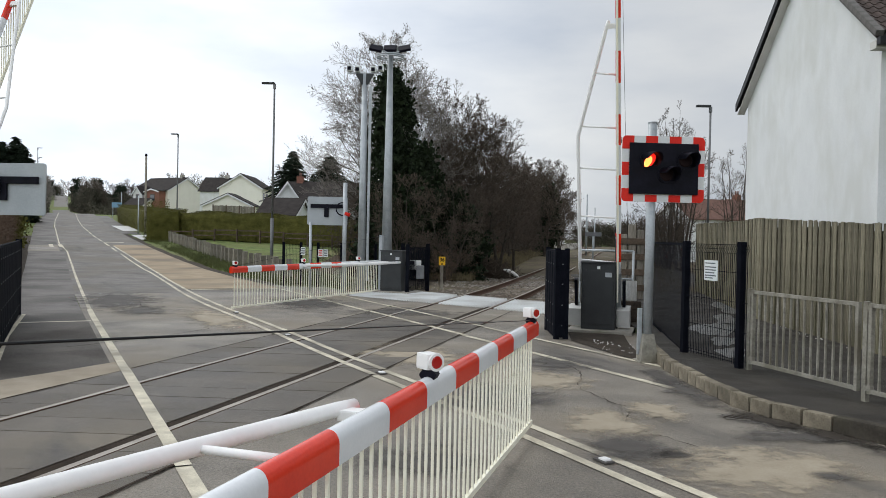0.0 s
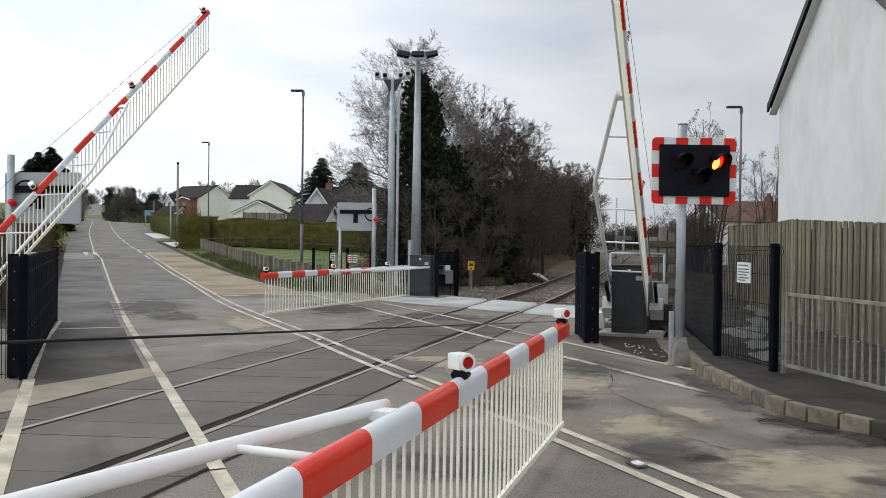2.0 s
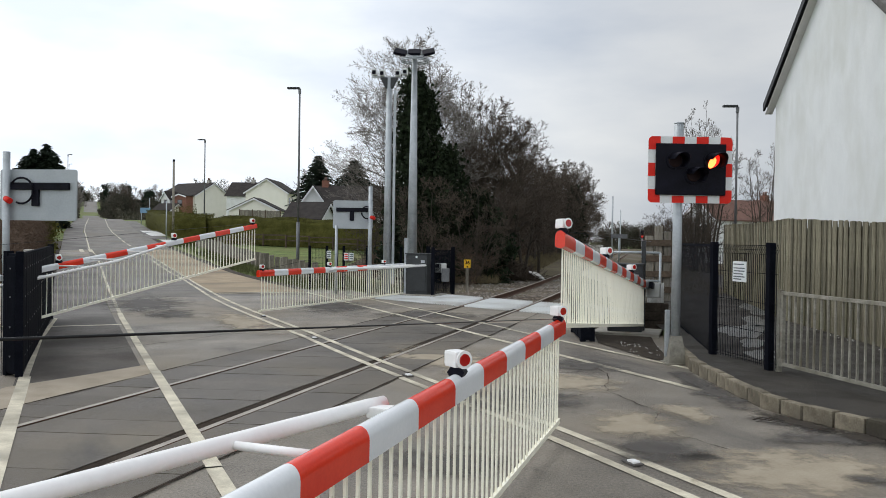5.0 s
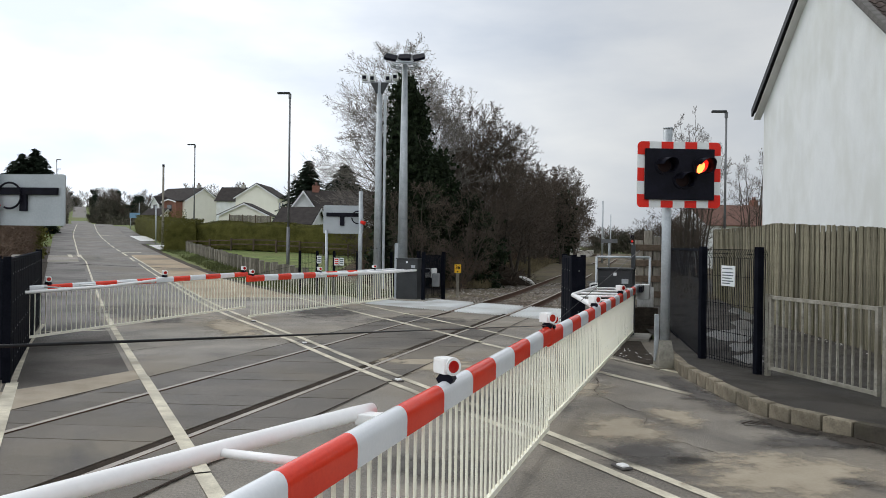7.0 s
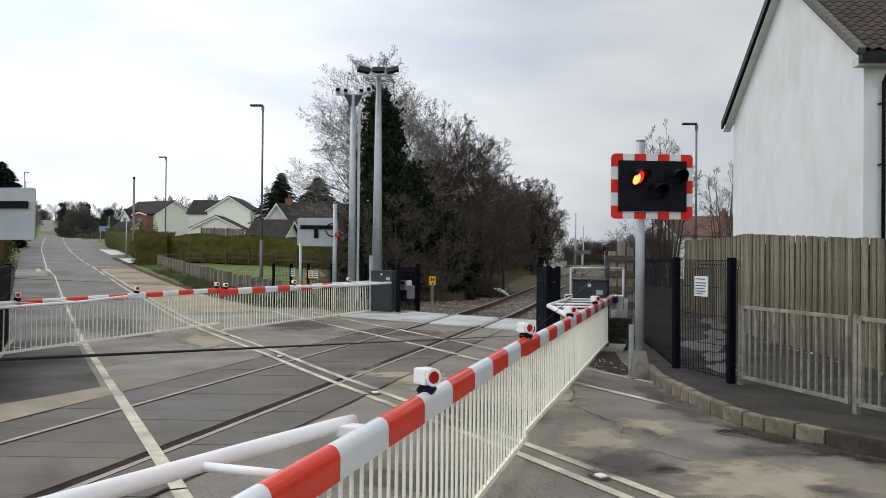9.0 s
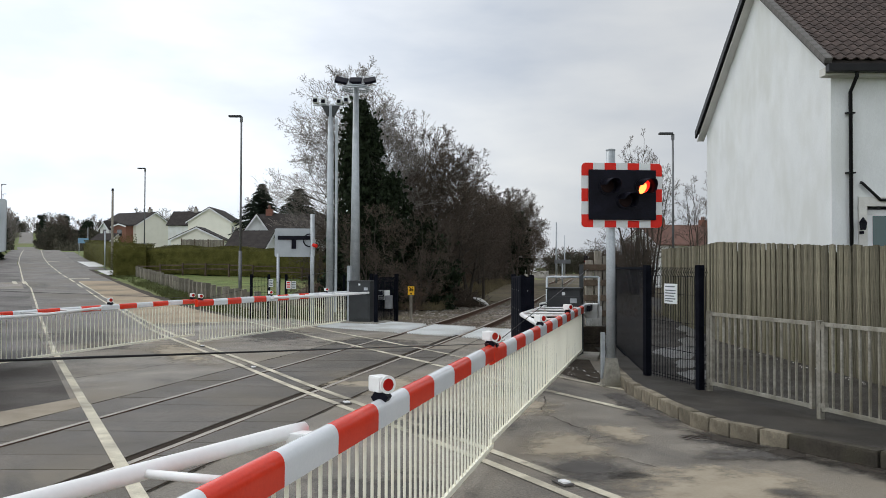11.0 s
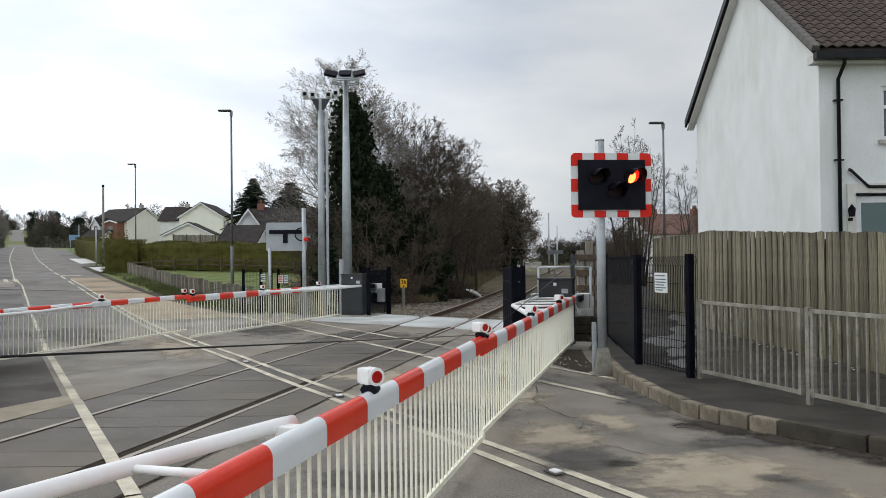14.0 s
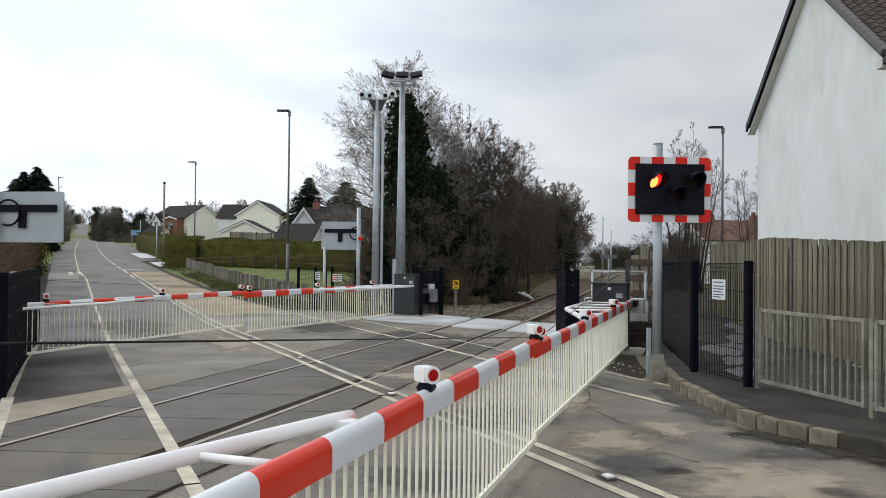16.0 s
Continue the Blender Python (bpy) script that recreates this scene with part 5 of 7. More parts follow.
# ---- board fence, mesh gate and guard rail ----
def build_board_fence():
    f = thing("board_fence", "tall weathered timber board fence with green stains", "fence")
    line = ((6.35, 7.6, 1.92), (6.36, 11.5, 2.10), (6.36, 14.5, 2.20), (6.34, 19.0, 2.38), (6.75, 22.0, 2.36), (7.75, 29.5, 2.45))
    rng = random.Random(8)
    k_board = 0
    boards = []
    for k in range(10):
        w = 0.118 + 0.012 * (k % 3)
        bm = b_box(-0.011, -w / 2 + 0.004, 0.0, 0.011, w / 2 - 0.004, 1.0)
        for v in bm.verts:
            if v.co.z > 0.5:
                v.co.z += 0.004 * rng.uniform(-1, 1)
                v.co.y += 0.006 * rng.uniform(-1, 1)
        me = bpy.data.meshes.new("board")
        bm.to_mesh(me)
        bm.free()
        me.materials.append(M["fence_wood"])
        boards.append((me, w))
    for (ax, ay, az), (bx, by, bz) in zip(line, line[1:]):
        L = math.hypot(bx - ax, by - ay)
        s = 0.0
        while s < L - 0.05:
            me, w = rng.choice(boards)
            k = s / L
            h = az + (bz - az) * k - 0.06
            m = facing(ax + (bx - ax) * k, ay + (by - ay) * k, 0.06, bx - ax, by - ay)
            ob = part("board", me, None, f, at=m @ pose(rng.uniform(-0.006, 0.006) + (0.008 if (k_board := k_board + 1) % 2 else -0.006), 0, 0, rng.uniform(-0.7, 0.7), 0, rng.uniform(-2.5, 2.5)) @ Matrix.Diagonal((1, 1, h + rng.uniform(-0.010, 0.010), 1)))
            s += w
        m = facing(ax, ay, 0, bx - ax, by - ay)
        # unseen backing, added to block light through the gaps
        part("backing_board", b_box(0.030, 0, 0.08, 0.044, L, min(az, bz) - 0.05), M["fence_wood"], f, "added backing that keeps the gaps between boards dark", at=m)
        for z in (0.45, 1.1, 1.75):
            part("fence_rail", b_box(0.046, 0, z, 0.09, L, z + 0.09), M["fence_wood"], f, at=m)
        for i in range(int(L / 2.4) + 1):
            part("fence_post", b_box(0.092, 2.4 * i, 0, 0.19, 2.4 * i + 0.1, az - 0.1), M["fence_wood"], f, at=m)


def wire_grid(L, h, pitch, zs, r=0.0025, bend=True, z0=0.05):
    """Upright wires with cross wires, slightly folded at the rows in zs."""
    verts, faces = [], []

    def bar(p, q, rr):
        o = len(verts)
        d = (Vector(q) - Vector(p)).normalized()
        a = Vector((1, 0, 0))
        b = d.cross(a).normalized()
        for pt in (p, q):
            for s1, s2 in ((1, 1), (-1, 1), (-1, -1), (1, -1)):
                verts.append(tuple(Vector(pt) + a * rr * s1 + b * rr * s2))
        for i in range(4):
            faces.append((o + i, o + (i + 1) % 4, o + 4 + (i + 1) % 4, o + 4 + i))
    y = 0.0
    while y <= L:
        if bend:
            bar((0, y, z0), (0, y, h - 0.12), r)
            bar((0, y, h - 0.12), (-0.03, y, h - 0.06), r)
            bar((-0.03, y, h - 0.06), (0, y, h), r)
        else:
            bar((0, y, z0), (0, y, h), r)
        y += pitch
    for z in zs:
        bar((0, 0, z), (0, L, z), r * 1.2)
    return verts, faces


def build_gate():
    a, b = Vector((3.20, 12.87)), Vector((3.585, 11.49))
    L = (b - a).length
    g = thing("mesh_gate", "black welded mesh gate with a white notice beside the wet path", "gate", facing(a.x, a.y, 0.11, (b - a).x, (b - a).y))
    for y in (0.0, L):
        part("gate_post", b_box(-0.045, y - 0.045, -0.02, 0.045, y + 0.045, 1.72, 0.006), M["black_steel"], g, "square black post")
    v, f = wire_grid(L + 0.16, 1.68, 0.045, (0.08, 0.12, 0.5, 0.9, 1.3, 1.56, 1.62, 1.68), 0.003)
    part("mesh_panel", mesh_from("mesh_panel", v, f, [M["black_steel"]]), None, g, "black welded wire mesh")
    nt = part("notice", b_box(0.02, 0.56, 1.16, 0.032, 0.90, 1.45, 0.003), M["paper"], g, "white notice with unreadable print")
    for k, (z, w) in enumerate(((1.40, 0.26), (1.345, 0.28), (1.305, 0.28), (1.265, 0.24), (1.225, 0.28), (1.19, 0.20))):
        part("text_bar", b_box(0.033, 0.59, z, 0.0345, 0.59 + w, z + 0.016), M["ink"], nt)
    s = thing("mesh_fence", "dark fine-mesh security panel along the path", "fence", facing(3.20, 12.95, 0.06, 0.112, 1.0))
    part("mesh_panel", b_box(-0.006, 0.03, 0.06, 0.006, 5.2, 1.74), M["tinted"], s, "dark see-through fine mesh")
    for z in (0.06, 1.72):
        part("frame_rail", b_box(-0.02, 0.0, z - 0.02, 0.02, 5.2, z + 0.02), M["black_steel"], s)
    part("fence_post", b_box(-0.035, 5.2, 0, 0.035, 5.27, 1.8, 0.005), M["black_steel"], s)


def build_guard_rail():
    def panel(a, b, n, first):
        a, b = Vector(a), Vector(b)
        L = (b - a).length
        g = thing("guard_rail", "weathered galvanised pedestrian guard rail with vertical bars", "guard rail", facing(a.x, a.y, 0.11, (b - a).x, (b - a).y), "guard rail panels")
        for z in (0.13, 1.06):
            part("rail", b_box(-0.022, 0.025, z - 0.022, 0.022, L - 0.025, z + 0.022, 0.004), M["galv_dirty"], g)
        for y in (0.0, L):
            part("stile", b_box(-0.024, y - 0.024, 0.10, 0.024, y + 0.024, 1.085, 0.004), M["galv_dirty"], g)
        for i in range(1, n):
            y = L * i / n
            part("bar", b_box(-0.011, y - 0.011, 0.15, 0.011, y + 0.011, 1.04), M["galv_dirty"], g)
        part("post", b_box(-0.03, -0.095, -0.05, 0.03, -0.035, 1.10, 0.004), M["galv_dirty"], g, "square galvanised post")
        for z in (0.16, 1.03):
            part("clip", b_box(-0.028, -0.04, z - 0.03, 0.028, 0.03, z + 0.03, 0.004), M["galv_dirty"], g)
    panel((3.70, 11.32), (4.24, 9.52), 15, True)
    panel((4.30, 9.34), (4.86, 7.52), 15, False)
    panel((4.92, 7.34), (5.48, 5.52), 15, False)


build_board_fence()
build_gate()
build_guard_rail()


# ---- white house ----
def build_white_house():
    x0, x1, y0, y1, z0, ze, yr, zr = 7.5, 17.5, 15.98, 23.50, 0.0, 5.82, 19.74, 8.52
    h = thing("white_house", "white rendered two-storey house with brown pantile roof and black gutters", "house")
    t = 0.3
    dz = (zr - ze) / (yr - y0)
    out = ((y0, z0), (y1, z0), (y1, ze), (yr, zr - 0.02), (y0, ze))
    bm = bmesh.new()
    a = [bm.verts.new((x0, y, z)) for y, z in out]
    b = [bm.verts.new((x0 + t, y, z)) for y, z in out]
    bm.faces.new(a[::-1])
    bm.faces.new(b)
    for i in range(5):
        bm.faces.new((a[i], a[(i + 1) % 5], b[(i + 1) % 5], b[i]))
    part("wall", bm, M["render"], h, "white roughcast gable wall with faint streaks")
    # front wall with openings for door and window
    door = (8.16, 9.09, 0.86, 3.0)
    win = (8.70, 9.93, 4.0, 5.05)
    fx = x0 + t
    for xa, xb, za, zb in ((fx, door[0], z0, ze), (door[0], door[1], door[3], win[2]), (door[0], win[0], win[2], ze - 0.001), (door[1], x1, z0, win[2]), (win[1], x1, win[2], ze - 0.001), (win[0], win[1], win[3], ze - 0.001), (door[0], door[1], z0, door[2])):
        part("wall", b_box(xa, y0 + 0.004, za, xb, y0 + t, zb), M["render"], h, "white roughcast front wall")
    part("wall", b_box(x0 + t, y1 - t, z0, x1, y1, ze), M["render"], h)
    part("wall", b_box(x1 - t, y0 + t, z0, x1, y1 - t, ze), M["render"], h)
    d = part("door", b_box(door[0] + 0.07, y0 + 0.10, door[2], door[1] - 0.07, y0 + 0.16, door[3] - 0.08), M["pvc_white"], h, "white door with a dark glazed panel")
    part("door_glass", b_box(door[0] + 0.17, y0 + 0.09, door[2] + 0.9, door[1] - 0.17, y0 + 0.10, door[3] - 0.2), glass("teal_glass", (0.01, 0.06, 0.06)), d, "dark teal leaded glass")
    part("door_frame", b_box(door[0] - 0.16, y0 - 0.04, door[3] - 0.02, door[1] + 0.16, y0 + 0.12, door[3] + 0.16), M["soffit"], h, "pale door surround")
    part("door_frame", b_box(door[0] - 0.16, y0 - 0.04, door[2], door[0], y0 + 0.12, door[3] - 0.02), M["soffit"], h)
    w = part("window", b_box(win[0], y0 + 0.12, win[2], win[1], y0 + 0.15, win[3]), M["window"], h, "upstairs window")
    for xa, xb, za, zb in ((win[0], win[0] + 0.08, win[2], win[3]), (win[1] - 0.08, win[1], win[2], win[3]), (win[0] + 0.08, win[1] - 0.08, win[3] - 0.08, win[3]), (win[0] + 0.08, win[1] - 0.08, win[2], win[2] + 0.08), (win[0] + 0.38, win[0] + 0.45, win[2] + 0.08, win[3] - 0.08), (win[0] + 0.08, win[0] + 0.38, win[2] + 0.62, win[2] + 0.68)):
        part("frame", b_box(xa, y0 + 0.06, za, xb, y0 + 0.14, zb), M["pvc_white"], w)
    part("sill", b_box(win[0] - 0.08, y0 - 0.06, win[2] - 0.08, win[1] + 0.08, y0 + 0.1, win[2]), M["concrete"], w)
    # roof slabs
    for sgn in (-1, 1):
        ye = y0 - 0.28 if sgn < 0 else y1 + 0.28
        zz = ze - 0.28 * dz + 0.10
        bm = bmesh.new()
        p = [(yr, zr + 0.10), (ye, zz), (ye, zz - 0.10), (yr, zr)]
        a = [bm.verts.new((x0 - 0.24, y, z)) for y, z in p]
        b = [bm.verts.new((x1 + 0.24, y, z)) for y, z in p]
        bm.faces.new(a)
        bm.faces.new(b[::-1])
        for i in range(4):
            bm.faces.new((a[i], b[i], b[(i + 1) % 4], a[(i + 1) % 4]))
        bmesh.ops.recalc_face_normals(bm, faces=bm.faces)
        roof = part("roof", bm, M["roof_dark"], h, "brown pantile roof slope")
        # barge board under the verge
        bm = bmesh.new()
        if sgn < 0:
            continue
        top = 0.10
        q = [(yr, zr + top), (ye + 0.01 * sgn, zz - 0.11 + top), (ye + 0.01 * sgn, zz - 0.21), (yr, zr - 0.10)]
        a = [bm.verts.new((x0 - 0.26, y, z)) for y, z in q]
        b = [bm.verts.new((x0 - 0.20, y, z)) for y, z in q]
        bm.faces.new(a)
        bm.faces.new(b[::-1])
        for i in range(4):
            bm.faces.new((a[i], b[i], b[(i + 1) % 4], a[(i + 1) % 4]))
        bmesh.ops.recalc_face_normals(bm, faces=bm.faces)
        part("barge_board", bm, M["pvc_black"], h, "black barge board")
        bm = bmesh.new()
        q = [(yr, zr - 0.17), (ye, zz - 0.28), (ye, zz - 0.30), (yr, zr - 0.19)]
        a = [bm.verts.new((x0 - 0.20, y, z)) for y, z in q]
        b = [bm.verts.new((x0 - 0.002, y, z)) for y, z in q]
        bm.faces.new(a)
        bm.faces.new(b[::-1])
        for i in range(4):
            bm.faces.new((a[i], b[i], b[(i + 1) % 4], a[(i + 1) % 4]))
        bmesh.ops.recalc_face_normals(bm, faces=bm.faces)
        part("soffit", bm, M["soffit"], h, "pale soffit under the verge")
    # box end and gutter along the front eave
    ye, zg = y0 - 0.28, ze - 0.28 * dz
    part("eave_box", b_box(x0 - 0.22, y0 - 0.25, zg - 0.17, x1, y0 - 0.003, zg - 0.02), M["soffit"], h, "pale eaves box")
    part("gutter", b_box(x0 - 0.22, ye - 0.13, zg - 0.13, x1 + 0.2, ye + 0.03, zg + 0.02, 0.02), M["pvc_black"], h, "black plastic gutter")
    part("downpipe", b_pipe([(7.84, ye - 0.05, zg - 0.12), (7.84, ye - 0.05, zg - 0.2), (7.84, y0 - 0.07, zg - 0.45), (7.84, y0 - 0.07, 0.2)], 0.036, 10), M["pvc_black"], h, "black downpipe")
    for z in (4.75, 3.6, 2.1):
        part("clip", b_box(7.76, y0 - 0.1, z, 7.92, y0, z + 0.03), M["pvc_black"], h)
    part("waste_pipe", b_pipe([(8.02, y0 - 0.06, 3.43), (8.06, y0 - 0.06, 3.42), (8.40, y0 - 0.06, 3.10), (9.04, y0 - 0.06, 3.09)], 0.03, 8), M["pvc_black"], h, "black waste pipe")
    lamp = part("wall_lamp", b_prism(((-0.035, 0.0), (0.035, 0.0), (0.055, 0.15), (-0.055, 0.15)), 0.09, m=Matrix.Translation((8.02, y0 - 0.20, 2.52))), M["black"], h, "black lantern wall lamp")
    part("lamp_cap", b_tube((8.02, y0 - 0.155, 2.67), (8.02, y0 - 0.155, 2.76), 0.07, 0.008, 8), M["black"], lamp)
    part("lamp_arm", b_box(8.005, y0 - 0.16, 2.44, 8.035, y0, 2.50, 0.006), M["black"], lamp)
    # pantiles over the slope that shows
    prof = []
    for i in range(9):
        u = i / 8
        prof.append((u * 0.225, 0.022 * math.sin(u * 2 * math.pi) + 0.022))
    verts, faces = [], []
    for yy in (0.0, 0.255):
        for px, pz in prof:
            verts.append((px, yy, pz + (0.018 if yy == 0 else 0)))
    for px, pz in prof:
        verts.append((px, 0.0, pz - 0.005))
    for i in range(8):
        faces.append((i, i + 1, 10 + i, 9 + i))
        faces.append((18 + i, 19 + i, i + 1, i))
    me = mesh_from("tile", verts, faces, [M["roof_tile"]], smooth=False)
    slope = math.atan(dz)
    zz = ze - 0.28 * dz + 0.10
    count = 0
    roofs = [o for o in h.children if o.name.startswith("roof")]
    k = 0
    while True:
        s = 0.236 * k
        yy, zc = y0 - 0.28 + s * math.cos(slope), zz + s * math.sin(slope)
        if yy > yr - 0.1:
            break
        for j in range(16):
            part("tile", me, None, roofs[0], at=pose(x0 - 0.16 + 0.218 * j, yy - 0.03, zc, math.degrees(slope), 0, 0))
        part("verge_tile", b_box(x0 - 0.27, -0.02, -0.06, x0 - 0.12, 0.235, 0.055, 0.01), M["verge"], roofs[0], at=pose(0, yy - 0.03, zc, math.degrees(slope), 0, 0))
        k += 1


build_white_house()


# ---- far houses ----
def build_house(x, y, turn, w, d, eave, ridge, wall, roof, label, windows=(), chimney=None, base=None, stack="concrete"):
    """Gable facing local -y; windows as (x, z, w, h) on that gable."""
    z = rise(x, y) - 0.15 if base is None else base
    h = thing("house", label, "house", pose(x, y, z, 0, 0, turn), "distant houses")
    part("wall", b_prism(((-w / 2, 0), (w / 2, 0), (w / 2, eave), (0, ridge - 0.05), (-w / 2, eave)), d), wall, h)
    s = (ridge - eave) / (w / 2)
    for sg in (-1, 1):
        e = w / 2 + 0.3
        o = [(0, ridge + 0.12), (sg * e, eave - 0.3 * s + 0.12), (sg * e, eave - 0.3 * s), (0, ridge)]
        bm = b_prism(o, d + 0.6, m=Matrix.Translation((0, -0.3, 0)))
        bmesh.ops.recalc_face_normals(bm, faces=bm.faces)
        part("roof", bm, roof, h, "tiled roof slope")
        o = [(0, ridge), (sg * e, eave - 0.3 * s), (sg * e, eave - 0.3 * s - 0.22), (0, ridge - 0.22)]
        bm = b_prism(o, 0.05, m=Matrix.Translation((0, -0.32, 0)))
        bmesh.ops.recalc_face_normals(bm, faces=bm.faces)
        part("barge_board", bm, M["pvc_white"], h, "white barge board")
    for wx, wz, ww, wh in windows:
        win = part("window", b_box(wx - ww / 2, -0.03, wz, wx + ww / 2, 0.02, wz + wh), M["wood_brown"], h, "brown framed window")
        part("pane", b_box(wx - ww / 2 + 0.08, -0.045, wz + 0.08, wx + ww / 2 - 0.08, -0.032, wz + wh - 0.08), M["window"], win)
    if chimney:
        cx, cy = chimney
        c = part("chimney", b_box(cx - 0.3, cy - 0.3, eave, cx + 0.3, cy + 0.3, ridge + 0.6), M[stack], h, "chimney stack")
        for i in (-0.15, 0.15):
            part("chimney_pot", b_tube((cx + i, cy, ridge + 0.6), (cx + i, cy, ridge + 0.95), 0.1, 0.08, 8), M["roof_red"], c)
    return h


cream_house = build_house(-37.7, 130.0, 2, 6.8, 10, 5.6, 7.75, M["render_cream"], M["roof_dark"], "cream rendered house with a dark tiled roof behind the hedge")
for wy, wz in ((0.9, 3.5), (3.1, 3.5), (6.6, 3.5), (0.9, 0.8), (5.2, 0.8)):
    win = part("window", b_box(3.38, wy, wz, 3.43, wy + 1.1, wz + 1.3), M["wood_brown"], cream_house, "brown framed window")
    part("pane", b_box(3.432, wy + 0.08, wz + 0.08, 3.445, wy + 1.02, wz + 1.22), M["window"], win)
build_house(-40.3, 138.0, 90, 7.0, 5.5, 4.9, 7.2, M["render"], M["roof_dark"], "pale house wing with a dark tiled roof", (), (0.0, 2.0))
build_house(-35.1, 115.0, 2, 7.2, 4, 2.75, 4.45, M["render_cream"], M["roof_dark"], "cream gabled garage with a dark tiled roof")
build_house(-51.8, 145.0, 60, 8.0, 9.5, 4.85, 7.15, M["render_cream"], M["roof_dark"], "cream house with a dark tiled roof beside the road", (), (0.0, 1.2))
build_house(-56.6, 141.5, -30, 3.4, 2.5, 4.6, 5.0, M["brick"], M["roof_dark"], "red brick front bay with brown framed windows", ((0, 2.8, 1.3, 1.2), (0, 0.6, 1.5, 1.2)))
build_house(-59.8, 142.9, -30, 2.4, 3.5, 4.1, 5.3, M["render"], M["roof_dark"], "small white front gable with a window", ((0, 2.8, 0.9, 1.1),))
build_house(-56.9, 141.0, 72, 3.6, 3.6, 2.1, 3.2, M["render_cream"], M["roof_dark"], "low cream wing with a dark tiled roof", ())
build_house(-9.0, 77, 90, 7.5, 8.2, 3.1, 5.3, M["render"], M["roof_dark"], "white bungalow with a dark tiled roof", (), (0.0, 7.6), None, "brick")
build_house(-17.1, 74, 8, 3.0, 3.5, 3.0, 5.1, M["render"], M["roof_dark"], "white front gable of the bungalow with a dark roof")
build_house(-15.0, 70.5, 84, 4.6, 3.0, 2.1, 3.5, M["render"], M["roof_dark"], "low white garage with a dark tiled roof")
build_house(18.7, 79, -65, 5.0, 7.5, 4.2, 6.0, M["render"], M["roof_red"], "white cottage with a red-brown tiled roof", ((0.8, 2.6, 0.9, 1.1),), (0.0, 2.4), None, "brick")
build_house(25.4, 84, -65, 5.0, 5.0, 4.3, 6.2, M["render"], M["roof_red"], "white cottage with a red-brown tiled roof", (), (0.0, 1.0), None, "brick")


# ---- hedges, fields and roadside ----
def leaf_mass(points, size, material_name, name, rng, normals=None):
    """Many small two-triangle leaves at given places."""
    verts, faces = [], []
    for k, p in enumerate(points):
        s = size * rng.uniform(0.6, 1.4)
        if normals:
            d = Vector(normals[k]) + Vector((rng.gauss(0, 0.25), rng.gauss(0, 0.25), rng.gauss(0, 0.25)))
            q = d.to_track_quat("Z", "Y").to_matrix() @ Euler((0, 0, rng.uniform(0, 6.3))).to_matrix()
        else:
            q = Euler((rng.uniform(0, 6.3), rng.uniform(0, 6.3), rng.uniform(0, 6.3))).to_matrix()
        o = len(verts)
        for dx, dy in ((-0.5, -0.35), (0.5, -0.35), (0.6, 0.4), (-0.4, 0.5)):
            v = Vector(p) + q @ Vector((dx * s, dy * s, 0.12 * s * (dx > 0)))
            verts.append(tuple(v))
        faces.append((o, o + 1, o + 2, o + 3))
    return mesh_from(name, verts, faces, [M[material_name]])


def build_hedge(a, b, width, height, seed, label, n=15000, size=0.11):
    rng = random.Random(seed)
    a, b = Vector(a), Vector(b)
    L = (b - a).length
    d = (b - a) / L
    nrm = Vector((d.y, -d.x))
    h = thing("hedge", label, "hedge", group="clipped hedges")
    core = bmesh.new()
    seg = max(2, int(L / 1.2))
    rings = []
    for i in range(seg + 1):
        p = a + d * (L * i / seg)
        k = 0.72 if i in (0, seg) else 1.0
        z = rise(p.x, p.y) - 0.1
        hh = height * (1 + 0.03 * math.sin(i * 1.7 + seed))
        rings.append([core.verts.new((p.x + nrm.x * w * width / 2 * k, p.y + nrm.y * w * width / 2 * k, z + zz * hh * (0.9 if k < 1 else 1))) for w, zz in ((-0.9, 0), (-1, 0.5), (-0.9, 0.9), (-0.55, 1), (0.55, 1), (0.9, 0.9), (1, 0.5), (0.9, 0))])
    for r, s in zip(rings, rings[1:]):
        for i in range(7):
            core.faces.new((r[i], r[i + 1], s[i + 1], s[i]))
    core.faces.new(rings[0])
    core.faces.new(rings[-1][::-1])
    bmesh.ops.recalc_face_normals(core, faces=core.faces)
    part("body", core, M["hedge"], h, "dense dark green hedge body")
    pts, nrms = [], []
    for _ in range(n):
        s = rng.uniform(0, L)
        p = a + d * s
        side = rng.random()
        hh = height * (1 + 0.04 * math.sin(s * 1.3 + seed))
        if side < 0.4:
            q = p + nrm * (rng.uniform(-0.5, 0.5) * width)
            z = hh + rng.gauss(0, 0.02)
            nrms.append((0, 0, 1))
        else:
            sg = 1 if side < 0.8 else -1
            t = rng.random()
            q = p + nrm * (sg * (0.5 * width + rng.gauss(0, 0.03)) * (1 - 0.12 * (t > 0.85)))
            nrms.append((sg * nrm.x, sg * nrm.y, 0.1 + 0.6 * (t > 0.88)))
            z = t * hh
        if rng.random() < min(0.35, 1.6 * width / L):
            sg = rng.choice((-1, 1))
            end = a if sg < 0 else b
            w, t = rng.uniform(-0.42, 0.42), rng.random()
            q = end + nrm * (w * width) + d * (sg * (0.02 + rng.gauss(0, 0.03)))
            z = t * hh * 0.95
            nrms[-1] = (sg * d.x, sg * d.y, 0.1)
        pts.append((q.x, q.y, rise(p.x, p.y) - 0.1 + z))
    part("leaves", leaf_mass(pts, size, "hedge", "leaves", rng, nrms), None, h, "small clipped leaves")


